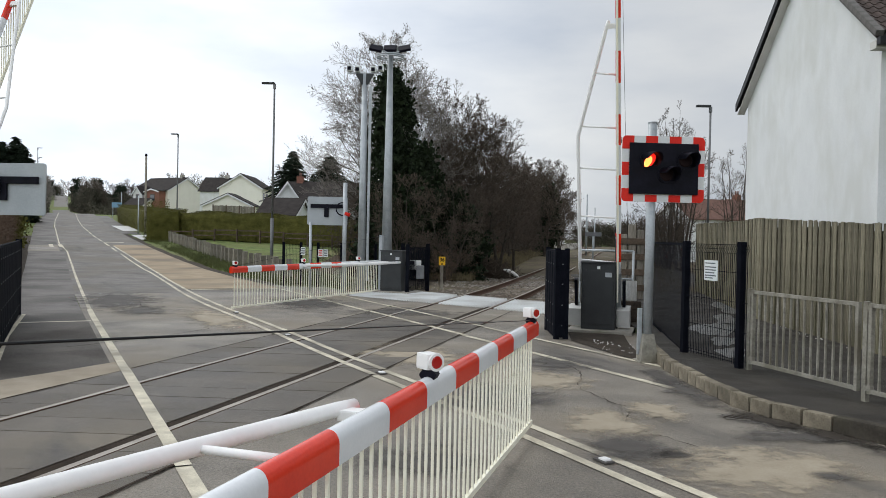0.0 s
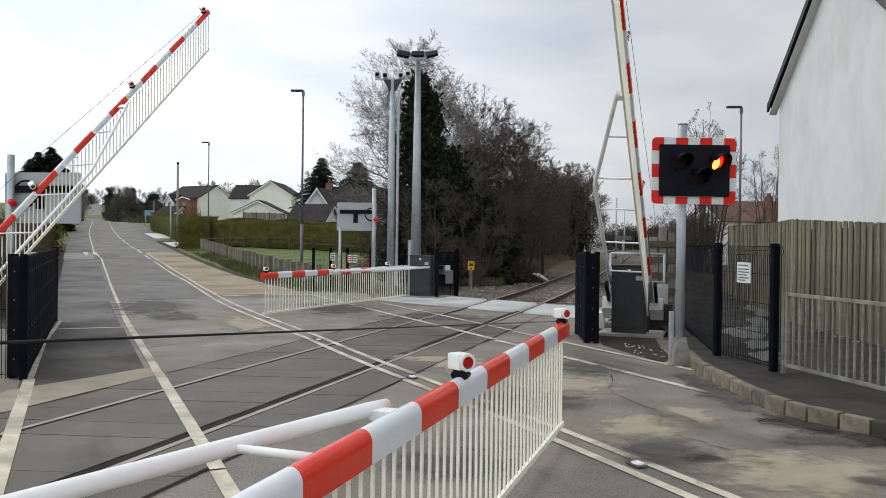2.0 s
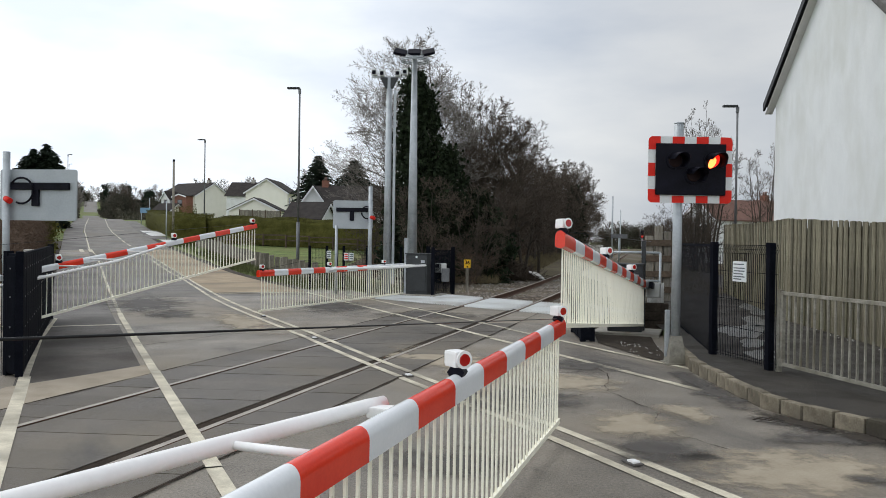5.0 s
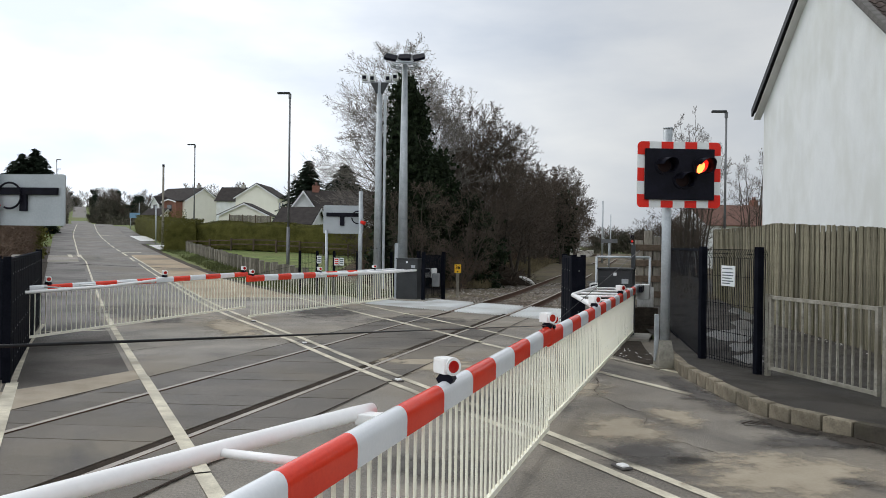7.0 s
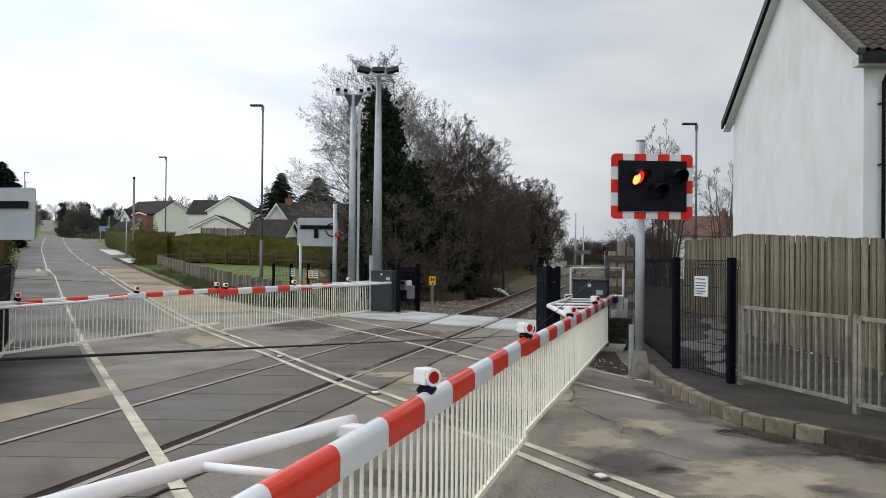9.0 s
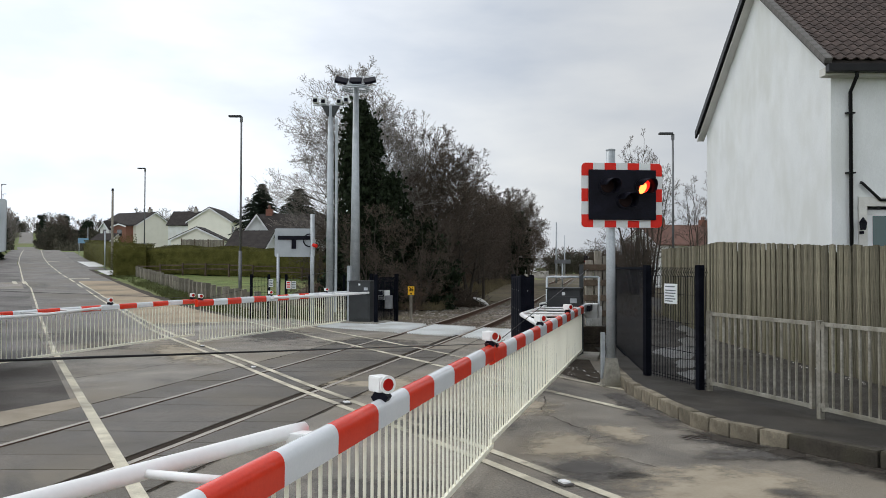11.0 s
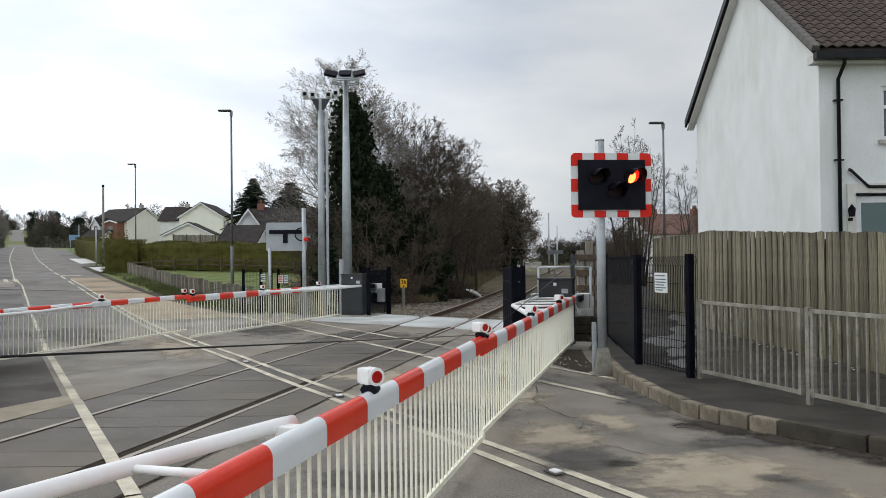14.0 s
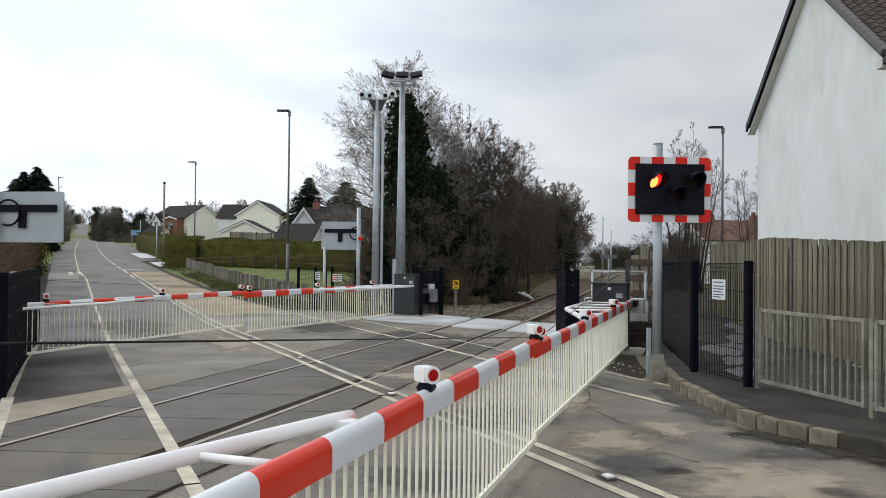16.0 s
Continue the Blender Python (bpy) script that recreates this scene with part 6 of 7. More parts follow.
build_hedge((-25.6, 66.3), (-5.5, 59.0), 2.2, 2.12, 1, "long clipped olive-green hedge behind the grass field", 42000, 0.06)
build_hedge((-30.1, 76.7), (-46.1, 107.0), 2.6, 2.25, 2, "clipped olive-green hedge along the road", 34000, 0.06)
build_hedge((-24.5, 63.6), (-26.7, 71.3), 2.8, 2.35, 3, "rounded end of a clipped olive-green hedge", 20000, 0.06)


def build_far_fence():
    f = thing("close_board_fence", "brown close-board garden fence in front of the garage", "fence")
    verts, faces = [], []
    rng = random.Random(4)
    for k in range(36):
        x, y = -35.6 + 0.16 * k, 110.0
        z, h = rise(x, y), 2.6 + rng.uniform(-0.03, 0.03)
        o = len(verts)
        for dx, dy in ((0, 0), (0.15, 0), (0.15, 0.03), (0, 0.03)):
            for q in (z - 0.1, z + h):
                verts.append((x + dx, y + dy, q))
        for a in range(4):
            b = (a + 1) % 4
            faces.append((o + 2 * a, o + 2 * b, o + 2 * b + 1, o + 2 * a + 1))
        faces.append((o + 1, o + 3, o + 5, o + 7))
    part("boards", mesh_from("boards", verts, faces, [M["wood_grey"]]), None, f)
    for x in (-35.6, -33.8, -32.0, -29.9):
        part("post", b_box(x - 0.06, 109.9, rise(x, 110) - 0.1, x + 0.06, 110.0, rise(x, 110) + 2.7), M["wood_brown"], f)


build_far_fence()


def build_slab_fence():
    f = thing("post_fence", "row of short weathered timber slabs edging the field", "fence")
    line = ((-7.7, 34.0), (-10.6, 39.6), (-16.0, 49.0), (-23.5, 62.5))
    rng = random.Random(3)
    bm = b_box(-0.09, -0.075, -0.1, 0.09, 0.075, 0.80)
    me = bpy.data.meshes.new("slab")
    bm.to_mesh(me)
    bm.free()
    me.materials.append(M["wood_grey"])
    for (ax, ay), (bx, by) in zip(line, line[1:]):
        L = math.hypot(bx - ax, by - ay)
        s = 0.0
        while s < L:
            x, y = ax + (bx - ax) * s / L, ay + (by - ay) * s / L
            part("slab", me, None, f, at=facing(x, y, rise(x, y) - 0.05, bx - ax, by - ay) @ pose(0, 0, 0, rng.uniform(-3, 3), rng.uniform(-2.5, 2.5), rng.uniform(-8, 8)) @ Matrix.Diagonal((rng.uniform(1.1, 1.5), 1.2, rng.uniform(0.92, 1.06), 1)))
            s += 0.55 + 0.024 * (62 - y)


def build_rail_fence():
    f = thing("rail_fence", "brown post and rail fence in front of the hedge", "fence")
    a, b = Vector((-23.6, 63.0)), Vector((-4.5, 56.6))
    L = (b - a).length
    d = (b - a) / L
    n = int(L / 1.9)
    for i in range(n + 1):
        p = a + d * (L * i / n)
        part("post", b_box(-0.05, -0.05, -0.1, 0.05, 0.05, 0.86), M["wood_brown"], f, at=facing(p.x, p.y, rise(p.x, p.y), d.x, d.y))
    for z in (0.42, 0.76):
        for i in range(n):
            p, q = a + d * (L * i / n), a + d * (L * (i + 1) / n)
            part("rail", b_box(-0.085, 0, z - 0.045, -0.05, (q - p).length, z + 0.045), M["wood_brown"], f, at=facing(p.x, p.y, rise(p.x, p.y), d.x, d.y))


build_slab_fence()
build_rail_fence()


# ---- trees ----
def offshoot(rng, d, angle, turn):
    """A direction that leaves d at an angle, turned about it."""
    side = d.orthogonal().normalized()
    other = d.cross(side)
    return (d * math.cos(angle) + (side * math.cos(turn) + other * math.sin(turn)) * math.sin(angle)).normalized()


def limb(rng, start, d, length, radius, level, out, counts, up, minr):
    """One limb in nearly straight pieces with side shoots, shorter towards its tip: rows of (a, b, ra, rb, level)."""
    n = (2, 3, 4, 5)[min(level, 3)]
    p, nodes = Vector(start), []
    for i in range(n):
        d = (d + Vector((rng.gauss(0, 0.10), rng.gauss(0, 0.10), rng.gauss(0, 0.07) + up))).normalized()
        q = p + d * (length / n)
        r0, r1 = (max(minr, radius * (1 - 0.8 * k / n)) for k in (i, i + 1))
        out.append((p, q, r0, r1, level))
        nodes.append((p, q, d, r1))
        p = q
    if level == 0:
        return
    turn = rng.uniform(0, 6.283)
    for k in range(counts[level]):
        s = 0.22 + 0.78 * (k + rng.random()) / counts[level]
        i = min(n - 1, int(s * n))
        a, b, dd, r = nodes[i]
        at = a + (b - a) * min(1.0, s * n - i)
        turn += 2.4 + rng.gauss(0, 0.4)
        way = offshoot(rng, dd, rng.uniform(0.5, 1.0) * (1.15 - 0.35 * s), turn)
        limb(rng, at, way, length * rng.uniform(0.40, 0.62) * (1.2 - 0.65 * s), max(minr, r * 0.55), level - 1, out, counts, up, minr)


def limbs_mesh(name, rows, mat, sides=3):
    """Tubes for limbs, single tapered slivers for the finest twigs."""
    verts, faces = [], []
    flip = 0
    for a, b, ra, rb, dep in rows:
        d = (b - a)
        if d.length < 1e-4:
            continue
        q = d.to_track_quat("Z", "Y").to_matrix()
        o = len(verts)
        if dep == 0:
            flip += 1
            s = q @ Vector((ra * 1.2 * math.cos(flip), ra * 1.2 * math.sin(flip), 0))
            verts += [tuple(a - s), tuple(a + s), tuple(b)]
            faces.append((o, o + 1, o + 2))
            continue
        if dep == 1:
            flip += 1
            s = q @ Vector((ra * math.cos(flip), ra * math.sin(flip), 0))
            e = s * (rb / ra)
            verts += [tuple(a - s), tuple(a + s), tuple(b + e), tuple(b - e)]
            faces.append((o, o + 1, o + 2, o + 3))
            continue
        n = sides if dep < 3 else 6
        for p, r in ((a, ra), (b, rb)):
            for i in range(n):
                w = 2 * math.pi * i / n
                verts.append(tuple(p + q @ Vector((r * math.cos(w), r * math.sin(w), 0))))
        for i in range(n):
            faces.append((o + i, o + (i + 1) % n, o + n + (i + 1) % n, o + n + i))
    return mesh_from(name, verts, faces, [mat])


def bare_tree(seed, height, depth=4, trunk=0.16, twig="twig", minr=0.009, stems=1, spread=0.34, clear=0.18, up=0.05, counts=(0, 4, 6, 7), limbs=14, buds=0.0):
    """Leafless tree: one or more upright leaders with limbs that shorten towards the top, and buds at the tips."""
    rng = random.Random(seed)
    rows = []
    for k in range(stems):
        lean = (0.0 if stems == 1 else 0.22) + rng.uniform(0, 0.10)
        az = 2.4 * k + rng.random()
        d = Vector((lean * math.cos(az), lean * math.sin(az), 1)).normalized()
        p, n, hh = Vector((0.06 * k, 0, -0.1)), 9, height * (1.0 if k == 0 else rng.uniform(0.75, 0.95))
        nodes = []
        for i in range(n):
            d = (d + Vector((rng.gauss(0, 0.07), rng.gauss(0, 0.07), 0.10))).normalized()
            q = p + d * (hh * 0.93 / n)
            rows.append((p, q, max(minr, trunk * (1 - 0.93 * i / n)), max(minr, trunk * (1 - 0.93 * (i + 1) / n)), 4))
            nodes.append((p, q, d))
            p = q
        turn = rng.uniform(0, 6.283)
        for j in range(limbs):
            s = clear + (1 - clear) * (j + rng.random()) / limbs
            i = min(n - 1, int(s * n))
            a, b, dd = nodes[i]
            at = a + (b - a) * min(1.0, s * n - i)
            turn += 2.4 + rng.gauss(0, 0.35)
            way = offshoot(rng, dd, rng.uniform(0.75, 1.15) * (1.25 - 0.65 * s), turn)
            shape = math.sqrt(max(0.04, 1 - ((s - 0.42) / 0.62) ** 2))
            limb(rng, at, way, height * spread * shape * rng.uniform(0.8, 1.15), trunk * 0.42 * (1.1 - s), depth - 1, rows, counts, up, minr)
    tips = [r[1] for r in rows if r[4] == 0]
    k = height / sorted(p.z for p in tips)[int(0.99 * len(tips))]
    mid = sum(tips, Vector()) / len(tips)

    def upright(p):
        f = min(1.5, max(0.0, p.z) / mid.z)
        return Vector((p.x - mid.x * f, p.y - mid.y * f, p.z * k))
    rows = [(upright(a), upright(b), ra, rb, lv) for a, b, ra, rb, lv in rows]
    big = limbs_mesh("trunk", [r for r in rows if r[4] >= 3], M["bark"], 6)
    fine = [r for r in rows if r[4] < 3]
    if buds:
        for a, b, ra, rb, lv in [r for r in fine if r[4] == 0]:
            if rng.random() < 0.45:
                w = Vector((rng.gauss(0, 1), rng.gauss(0, 1), rng.gauss(-0.6, 1))).normalized() * buds
                fine.append((b, b + w * 1.6, buds * 0.5, buds * 0.4, 1))
    return big, limbs_mesh("crown", fine, M[twig]), len(rows)


def place_tree(meshes, x, y, turn, label, scale=1.0, name="bare_tree", group="bare trees", z=None):
    zz = (rise(x, y) - 0.1) if z is None else z
    t = thing(name, label, "tree", pose(x, y, zz, 0, 0, turn) @ Matrix.Diagonal((scale, scale, scale, 1)), group)
    part("trunk", meshes[0], None, t)
    part("crown", meshes[1], None, t, "spread of fine bare twigs")
    return t


TREE_A = bare_tree(11, 10.5, 4, 0.14, "twig_pale", 0.0065, counts=(0, 4, 7, 8), limbs=16, buds=0.028)
TREE_B = bare_tree(23, 9.0, 4, 0.13, "twig", 0.009, stems=2, spread=0.32, counts=(0, 5, 7, 8), limbs=13, buds=0.035)
TREE_C = bare_tree(37, 7.5, 4, 0.10, "twig", 0.010, stems=3, spread=0.30, clear=0.1, limbs=9, buds=0.035)
TREE_D = bare_tree(52, 11.0, 4, 0.15, "twig_pale", 0.0065, spread=0.36, clear=0.28, up=0.03, counts=(0, 6, 8, 9), limbs=18, buds=0.03)
TREE_E = bare_tree(67, 10.0, 4, 0.07, "twig", 0.007, stems=8, spread=0.15, clear=0.12, up=0.07, counts=(0, 3, 5, 5), limbs=9)
BUSH_A = bare_tree(41, 4.2, 4, 0.035, "twig", 0.008, stems=6, spread=0.38, clear=0.02, up=0.02, counts=(0, 4, 5, 5), limbs=6)
BUSH_B = bare_tree(43, 3.4, 4, 0.03, "twig_red", 0.008, stems=6, spread=0.40, clear=0.02, up=0.0, counts=(0, 4, 5, 5), limbs=6)

LBL_T = "tall bare winter tree with fine grey twigs beside the railway"
for m, x, y, turn, s in ((TREE_D, -4.7, 41.0, 20, 1.06), (TREE_D, -5.5, 42.3, 200, 0.90), (TREE_D, -3.2, 43.0, 250, 0.86), (TREE_A, -3.2, 40.5, 120, 0.99), (TREE_A, -1.75, 42.5, 200, 0.93), (TREE_B, -0.8, 41.0, 60, 0.98), (TREE_A, -0.3, 44.0, 300, 0.82), (TREE_B, 0.5, 42.0, 10, 0.88), (TREE_B, 1.3, 45.0, 140, 0.80), (TREE_B, 2.2, 47.5, 230, 0.66), (TREE_B, -6.4, 47.0, 100, 0.56), (TREE_C, -5.6, 45.0, 40, 0.62)):
    place_tree(m, x, y, turn, LBL_T, s)
tree_rng = random.Random(77)
for i in range(13):
    k = i / 12
    y = 42 + 46 * k
    size = 1.0 if y < 49 else (0.66 if y < 62 else 1.04)
    for row in range(2):
        x = track(y) - 4.5 - 2.5 * row + tree_rng.uniform(-1.0, 0.6)
        m = (TREE_C, TREE_B, TREE_C, TREE_C)[(i + row) % 4]
        place_tree(m, x, y + tree_rng.uniform(-1, 1), tree_rng.uniform(0, 360), "bare brown thicket tree beside the railway", size * tree_rng.uniform(0.86, 1.0) * (1.0 if m is TREE_C else 0.80))
for i in range(40):
    y = 34.5 + 50 * (i / 39)
    x = track(y) - 6.6 - tree_rng.uniform(0, 3.4)
    if y < 39:
        x = -2.0 + tree_rng.uniform(0, 2.4)
    place_tree(BUSH_A if i % 2 else BUSH_B, x, y, tree_rng.uniform(0, 360), "tangled brown undergrowth bush beside the railway", tree_rng.uniform(0.75, 1.1) * (0.55 if y < 40 else 0.95), "bush", "undergrowth")
for y, d, s in ((67, 2.4, 0.94), (71, 3.6, 1.0), (74, 2.4, 0.98), (80, 3.2, 0.95), (88, 2.8, 0.85), (97, 3.4, 0.9)):
    place_tree(TREE_B, track(y) - d, y, 31 * y, "bare brown thicket tree beside the railway", s * 0.9)
    place_tree(BUSH_A, track(y) - d - 2.6, y + 1.5, 17 * y, "tangled brown undergrowth bush beside the railway", 1.0, "bush", "undergrowth")
for x, y, turn, s in ((-3.0, 35.4, 40, 0.60), (-1.0, 36.2, 210, 0.58)):
    place_tree(TREE_C, x, y, turn, "thin bare sapling in front of the ivy", s)


def build_ivy_tree(x, y, profile, n, mat, label, name="ivy_tree", size=0.26, seed=1, trunk=0.2):
    """A trunk wrapped in leaf clumps; profile rows of (height, radius). Conifers get tiers of drooping branches."""
    rng = random.Random(seed)
    t = thing(name, label, "tree", pose(x, y, rise(x, y) - 0.1))
    h = profile[-1][0]
    part("trunk", b_tube((0, 0, 0), (0, 0, h * 0.9), trunk, trunk * 0.3, 8), M["bark"], t)
    hs, rs = [p[0] for p in profile], [p[1] for p in profile]
    pts = []
    if name == "conifer":
        verts, faces = [], []
        tiers = int(h / 0.34)
        for k in range(tiers):
            for j in range(13):
                z = h * (k + rng.random()) / tiers
                r = float(np.interp(z, hs, rs)) * rng.uniform(0.72, 1.15)
                a = 2.4 * j + 1.1 * k + rng.gauss(0, 0.25)
                c, w = math.cos(a), math.sin(a)
                sprays = max(5, int(r * 13))
                for q in range(sprays):
                    f = (q + rng.random()) / sprays
                    at = Vector((f * r * c, f * r * w, z + 0.18 * f * r - 0.32 * f * f * r))
                    for side in (-1, 1):
                        t1 = a + side * rng.uniform(0.3, 1.0)
                        size1 = size * rng.uniform(1.1, 2.6) * (1.25 - 0.5 * f)
                        tip = at + Vector((math.cos(t1), math.sin(t1), rng.uniform(-0.65, -0.05))) * size1
                        wide = Vector((-math.sin(t1), math.cos(t1), rng.uniform(-0.6, 0.6))) * size1 * 0.20
                        o = len(verts)
                        verts += [tuple(at - wide), tuple(at + wide), tuple(tip)]
                        faces.append((o, o + 1, o + 2))
        part("crown", mesh_from("crown", verts, faces, [M[mat]]), None, t, "tiers of drooping evergreen boughs")
        return t
    blobs = []
    for _ in range(int(17 * h)):
        z = h * rng.random() ** 1.25
        r = float(np.interp(z, hs, rs))
        a, s = rng.uniform(0, 6.283), math.sqrt(rng.random()) * rng.uniform(0.55, 1.3)
        blobs.append((r * s * math.cos(a), r * s * math.sin(a), z, rng.uniform(0.14, 0.5)))
    while len(pts) < n:
        bx, by, bz, br = rng.choice(blobs)
        pts.append((bx + rng.gauss(0, br * 0.55), by + rng.gauss(0, br * 0.55), max(0.0, bz + rng.gauss(0, br * 0.6))))
    part("crown", leaf_mass(pts, size, mat, "crown", rng), None, t, "dense evergreen leaves")
    return t


build_ivy_tree(-4.0, 37.5, ((0, 1.5), (2.2, 1.5), (3.4, 1.25), (5.8, 0.85), (7.4, 0.55), (8.5, 0.36), (9.2, 0.08)), 30000, "ivy", "dark ivy-covered tree behind the lighting masts", size=0.12, seed=5)
build_ivy_tree(-3.5, 38.2, ((0, 1.2), (3.4, 0.9), (5.6, 0.55), (7.2, 0.38), (8.5, 0.08)), 13000, "ivy", "dark ivy-covered trunk behind the lighting masts", size=0.12, seed=15)
build_ivy_tree(-2.45, 37.2, ((0, 1.4), (1.6, 1.5), (3.0, 1.25), (4.4, 0.9), (5.9, 0.1)), 17000, "ivy", "dark ivy-covered thicket behind the cabinet", size=0.12, seed=6)
build_ivy_tree(-1.0, 38.2, ((0, 1.2), (1.4, 1.3), (2.8, 0.9), (3.9, 0.1)), 8000, "ivy", "dark evergreen shrub beside the railway", size=0.12, seed=7)
build_ivy_tree(6.0, 69.0, ((0, 0.7), (2, 0.8), (4, 0.7), (5.6, 0.1)), 3500, "ivy", "ivy-covered trunk among bare trees", size=0.18, seed=8)
build_ivy_tree(-21.4, 95, ((0, 4.2), (2, 4.1), (5, 3.0), (7.4, 1.5), (9.3, 0.1)), 0, "conifer", "dark spruce behind the houses", "conifer", 0.26, 9)
build_ivy_tree(-16.6, 92, ((0, 4.0), (3, 3.8), (6, 2.7), (8.6, 0.3)), 0, "conifer", "dark evergreen behind the bungalow", "conifer", 0.26, 10)
for i, (x, y, h, r) in enumerate(((-54.8, 93.0, 9.2, 1.9), (-53.45, 93.4, 9.9, 2.0), (-52.4, 93.0, 9.0, 1.8), (-51.2, 92.6, 7.4, 1.3), (-56.4, 94.0, 8.4, 2.2))):
    build_ivy_tree(x, y, ((0, 0.8 * r), (0.35 * h, r), (0.7 * h, 0.85 * r), (0.9 * h, 0.4 * r), (h, 0.1)), 0, "conifer", "dark conifer at the roadside", "conifer", 0.24, 20 + i)

# right-hand trees
place_tree(TREE_E, 11.1, 49.0, 10, "upright bare pale tree behind the signal", 1.0, z=0)
place_tree(TREE_E, 12.9, 51.0, 130, "upright bare pale tree behind the signal", 0.98, z=0)
place_tree(TREE_E, 14.6, 47.0, 250, "thin bare tree beside the street lamp", 0.78, z=0)
for i, (x, y) in enumerate(((9.2, 48), (10.6, 50), (11.8, 52))):
    place_tree(BUSH_A, x, y, 70 * i, "dense brown bare hedge bush", 0.85, "bush", "undergrowth", z=0)

for i, (x, y, s) in enumerate(((12.0, 50, 0.85), (11.8, 55, 0.9), (12.9, 58, 1.0), (10.6, 53.5, 0.8), (10.2, 56.5, 0.7))):
    place_tree(BUSH_A, x, y, 53 * i, "dense brown bare hedge bush", s, "bush", "undergrowth", z=0)

# far tree line
far_rng = random.Random(9)
FAR = bare_tree(61, 8.0, 3, 0.20, "twig_pale", 0.035, spread=0.36, counts=(0, 5, 7, 7), limbs=14)
FAR_BROWN = bare_tree(62, 7.0, 3, 0.18, "twig", 0.035, stems=2, spread=0.34, counts=(0, 5, 7, 7), limbs=10)


def crown_mesh(seed, h, rad, n, size, material_name):
    rng = random.Random(seed)
    blobs = [(rng.gauss(0, rad * 0.42), rng.gauss(0, rad * 0.42), h * (0.08 + 0.9 * rng.random() ** 0.9), rng.uniform(0.10, 0.24) * rad) for _ in range(26)]
    pts = []
    for _ in range(n):
        bx, by, bz, br = rng.choice(blobs)
        k = 1.0 - 0.55 * bz / h
        pts.append((bx * k + rng.gauss(0, br), by * k + rng.gauss(0, br), max(0, bz + rng.gauss(0, br))))
    return leaf_mass(pts, size, material_name, "crown", rng)


far_trunk = mesh_from("trunk", *[(v, f) for v, f in [([(0.2 * math.cos(a), 0.2 * math.sin(a), z) for z in (-0.2, 5.0) for a in (0, 2.1, 4.2)], [(0, 1, 4, 3), (1, 2, 5, 4), (2, 0, 3, 5)])]][0], [M["bark"]])
EVER = [(far_trunk, crown_mesh(200 + k, 9.0, 3.4, 6500, 0.26, "conifer")) for k in range(3)]
SCRUB = [(far_trunk, crown_mesh(210 + k, 6.5, 4.2, 5500, 0.24, "far_scrub")) for k in range(2)]
for i in range(66):
    u = far_rng.uniform(225, 330)
    v = -far_rng.uniform(2.5, 7) if i % 6 == 0 else 8.0 + 42 * far_rng.random() ** 1.5
    x, y = uv(u, v)
    m = (FAR, SCRUB[0], EVER[i % 3], FAR_BROWN, SCRUB[1], FAR)[i % 6] if i % 7 else EVER[1]
    bare = m is FAR or m is FAR_BROWN
    place_tree(m, x, y, far_rng.uniform(0, 360), "far bare tree on the skyline" if bare else "far dark evergreen on the skyline", far_rng.uniform(1.15, 1.6) if bare else far_rng.uniform(0.65, 1.05), "distant_tree", "far tree line")
for i in range(9):
    x, y = uv(62 + 9 * i, -6.3 + bend(62 + 9 * i) - 0.3 * (i % 3))
    place_tree(EVER[i % 3], x, y, 70 * i, "dark evergreen beside the far footpath", 0.46 + 0.05 * (i % 3), "distant_tree", "far tree line")
for x, y, s in ((-55.0, 175, 1.25), (-48, 178, 1.1), (-41.0, 172, 1.45), (-39.5, 176, 1.3), (-66, 190, 1.3), (-75, 200, 1.4)):
    place_tree(FAR, x, y, 11 * x, "tall pale bare tree behind the houses", s, "distant_tree", "far tree line")
for i in range(13):
    x, y = 28.0 + 1.4 * i + far_rng.uniform(-0.6, 0.6), 225 + far_rng.uniform(-8, 10)
    place_tree(SCRUB[i % 2] if i % 3 == 0 else FAR_BROWN, x, y, 77 * i, "far bare tree behind the railway platform", far_rng.uniform(0.8, 1.25) * (0.75 if i % 3 == 0 else 1.0), "distant_tree", "far tree line")
for i in range(14):
    u = far_rng.uniform(648, 665)
    v = bend(u) - 26 + 4 * i
    x, y = uv(u, v)
    m = (FAR, EVER[i % 3], SCRUB[i % 2], FAR)[i % 4]
    bare = m is FAR
    place_tree(m, x, y, 41 * i, "far bare tree on the skyline" if bare else "far dark evergreen on the skyline", far_rng.uniform(1.8, 2.4) if bare else far_rng.uniform(1.5, 1.9), "distant_tree", "far tree line")
pts = []
for i in range(40000):
    u, v = far_rng.uniform(205, 300), far_rng.uniform(7.5, 75)
    x, y = uv(u, v)
    if i % 5 == 0:
        x, y = uv(u, -far_rng.uniform(2.5, 8))
    pts.append((x, y, rise(x, y) + abs(far_rng.gauss(0, 1.0)) * (0.8 + 0.5 * math.sin(x * 0.21 + y * 0.13))))
for i in range(16000):
    u = far_rng.uniform(190, 470)
    side = 1 if i % 3 else -1
    v = bend(u) + (far_rng.uniform(4.5, 16) if side > 0 else -far_rng.uniform(4.2, 9))
    x, y = uv(u, v)
    pts.append((x, y, rise(x, y) + abs(far_rng.gauss(0, 1.3))))
tagged(new("far_thicket", leaf_mass(pts, 0.32, "far_scrub", "far_thicket", far_rng)), "far dark hedgerow along the horizon", "hedgerow", "", "stuff")

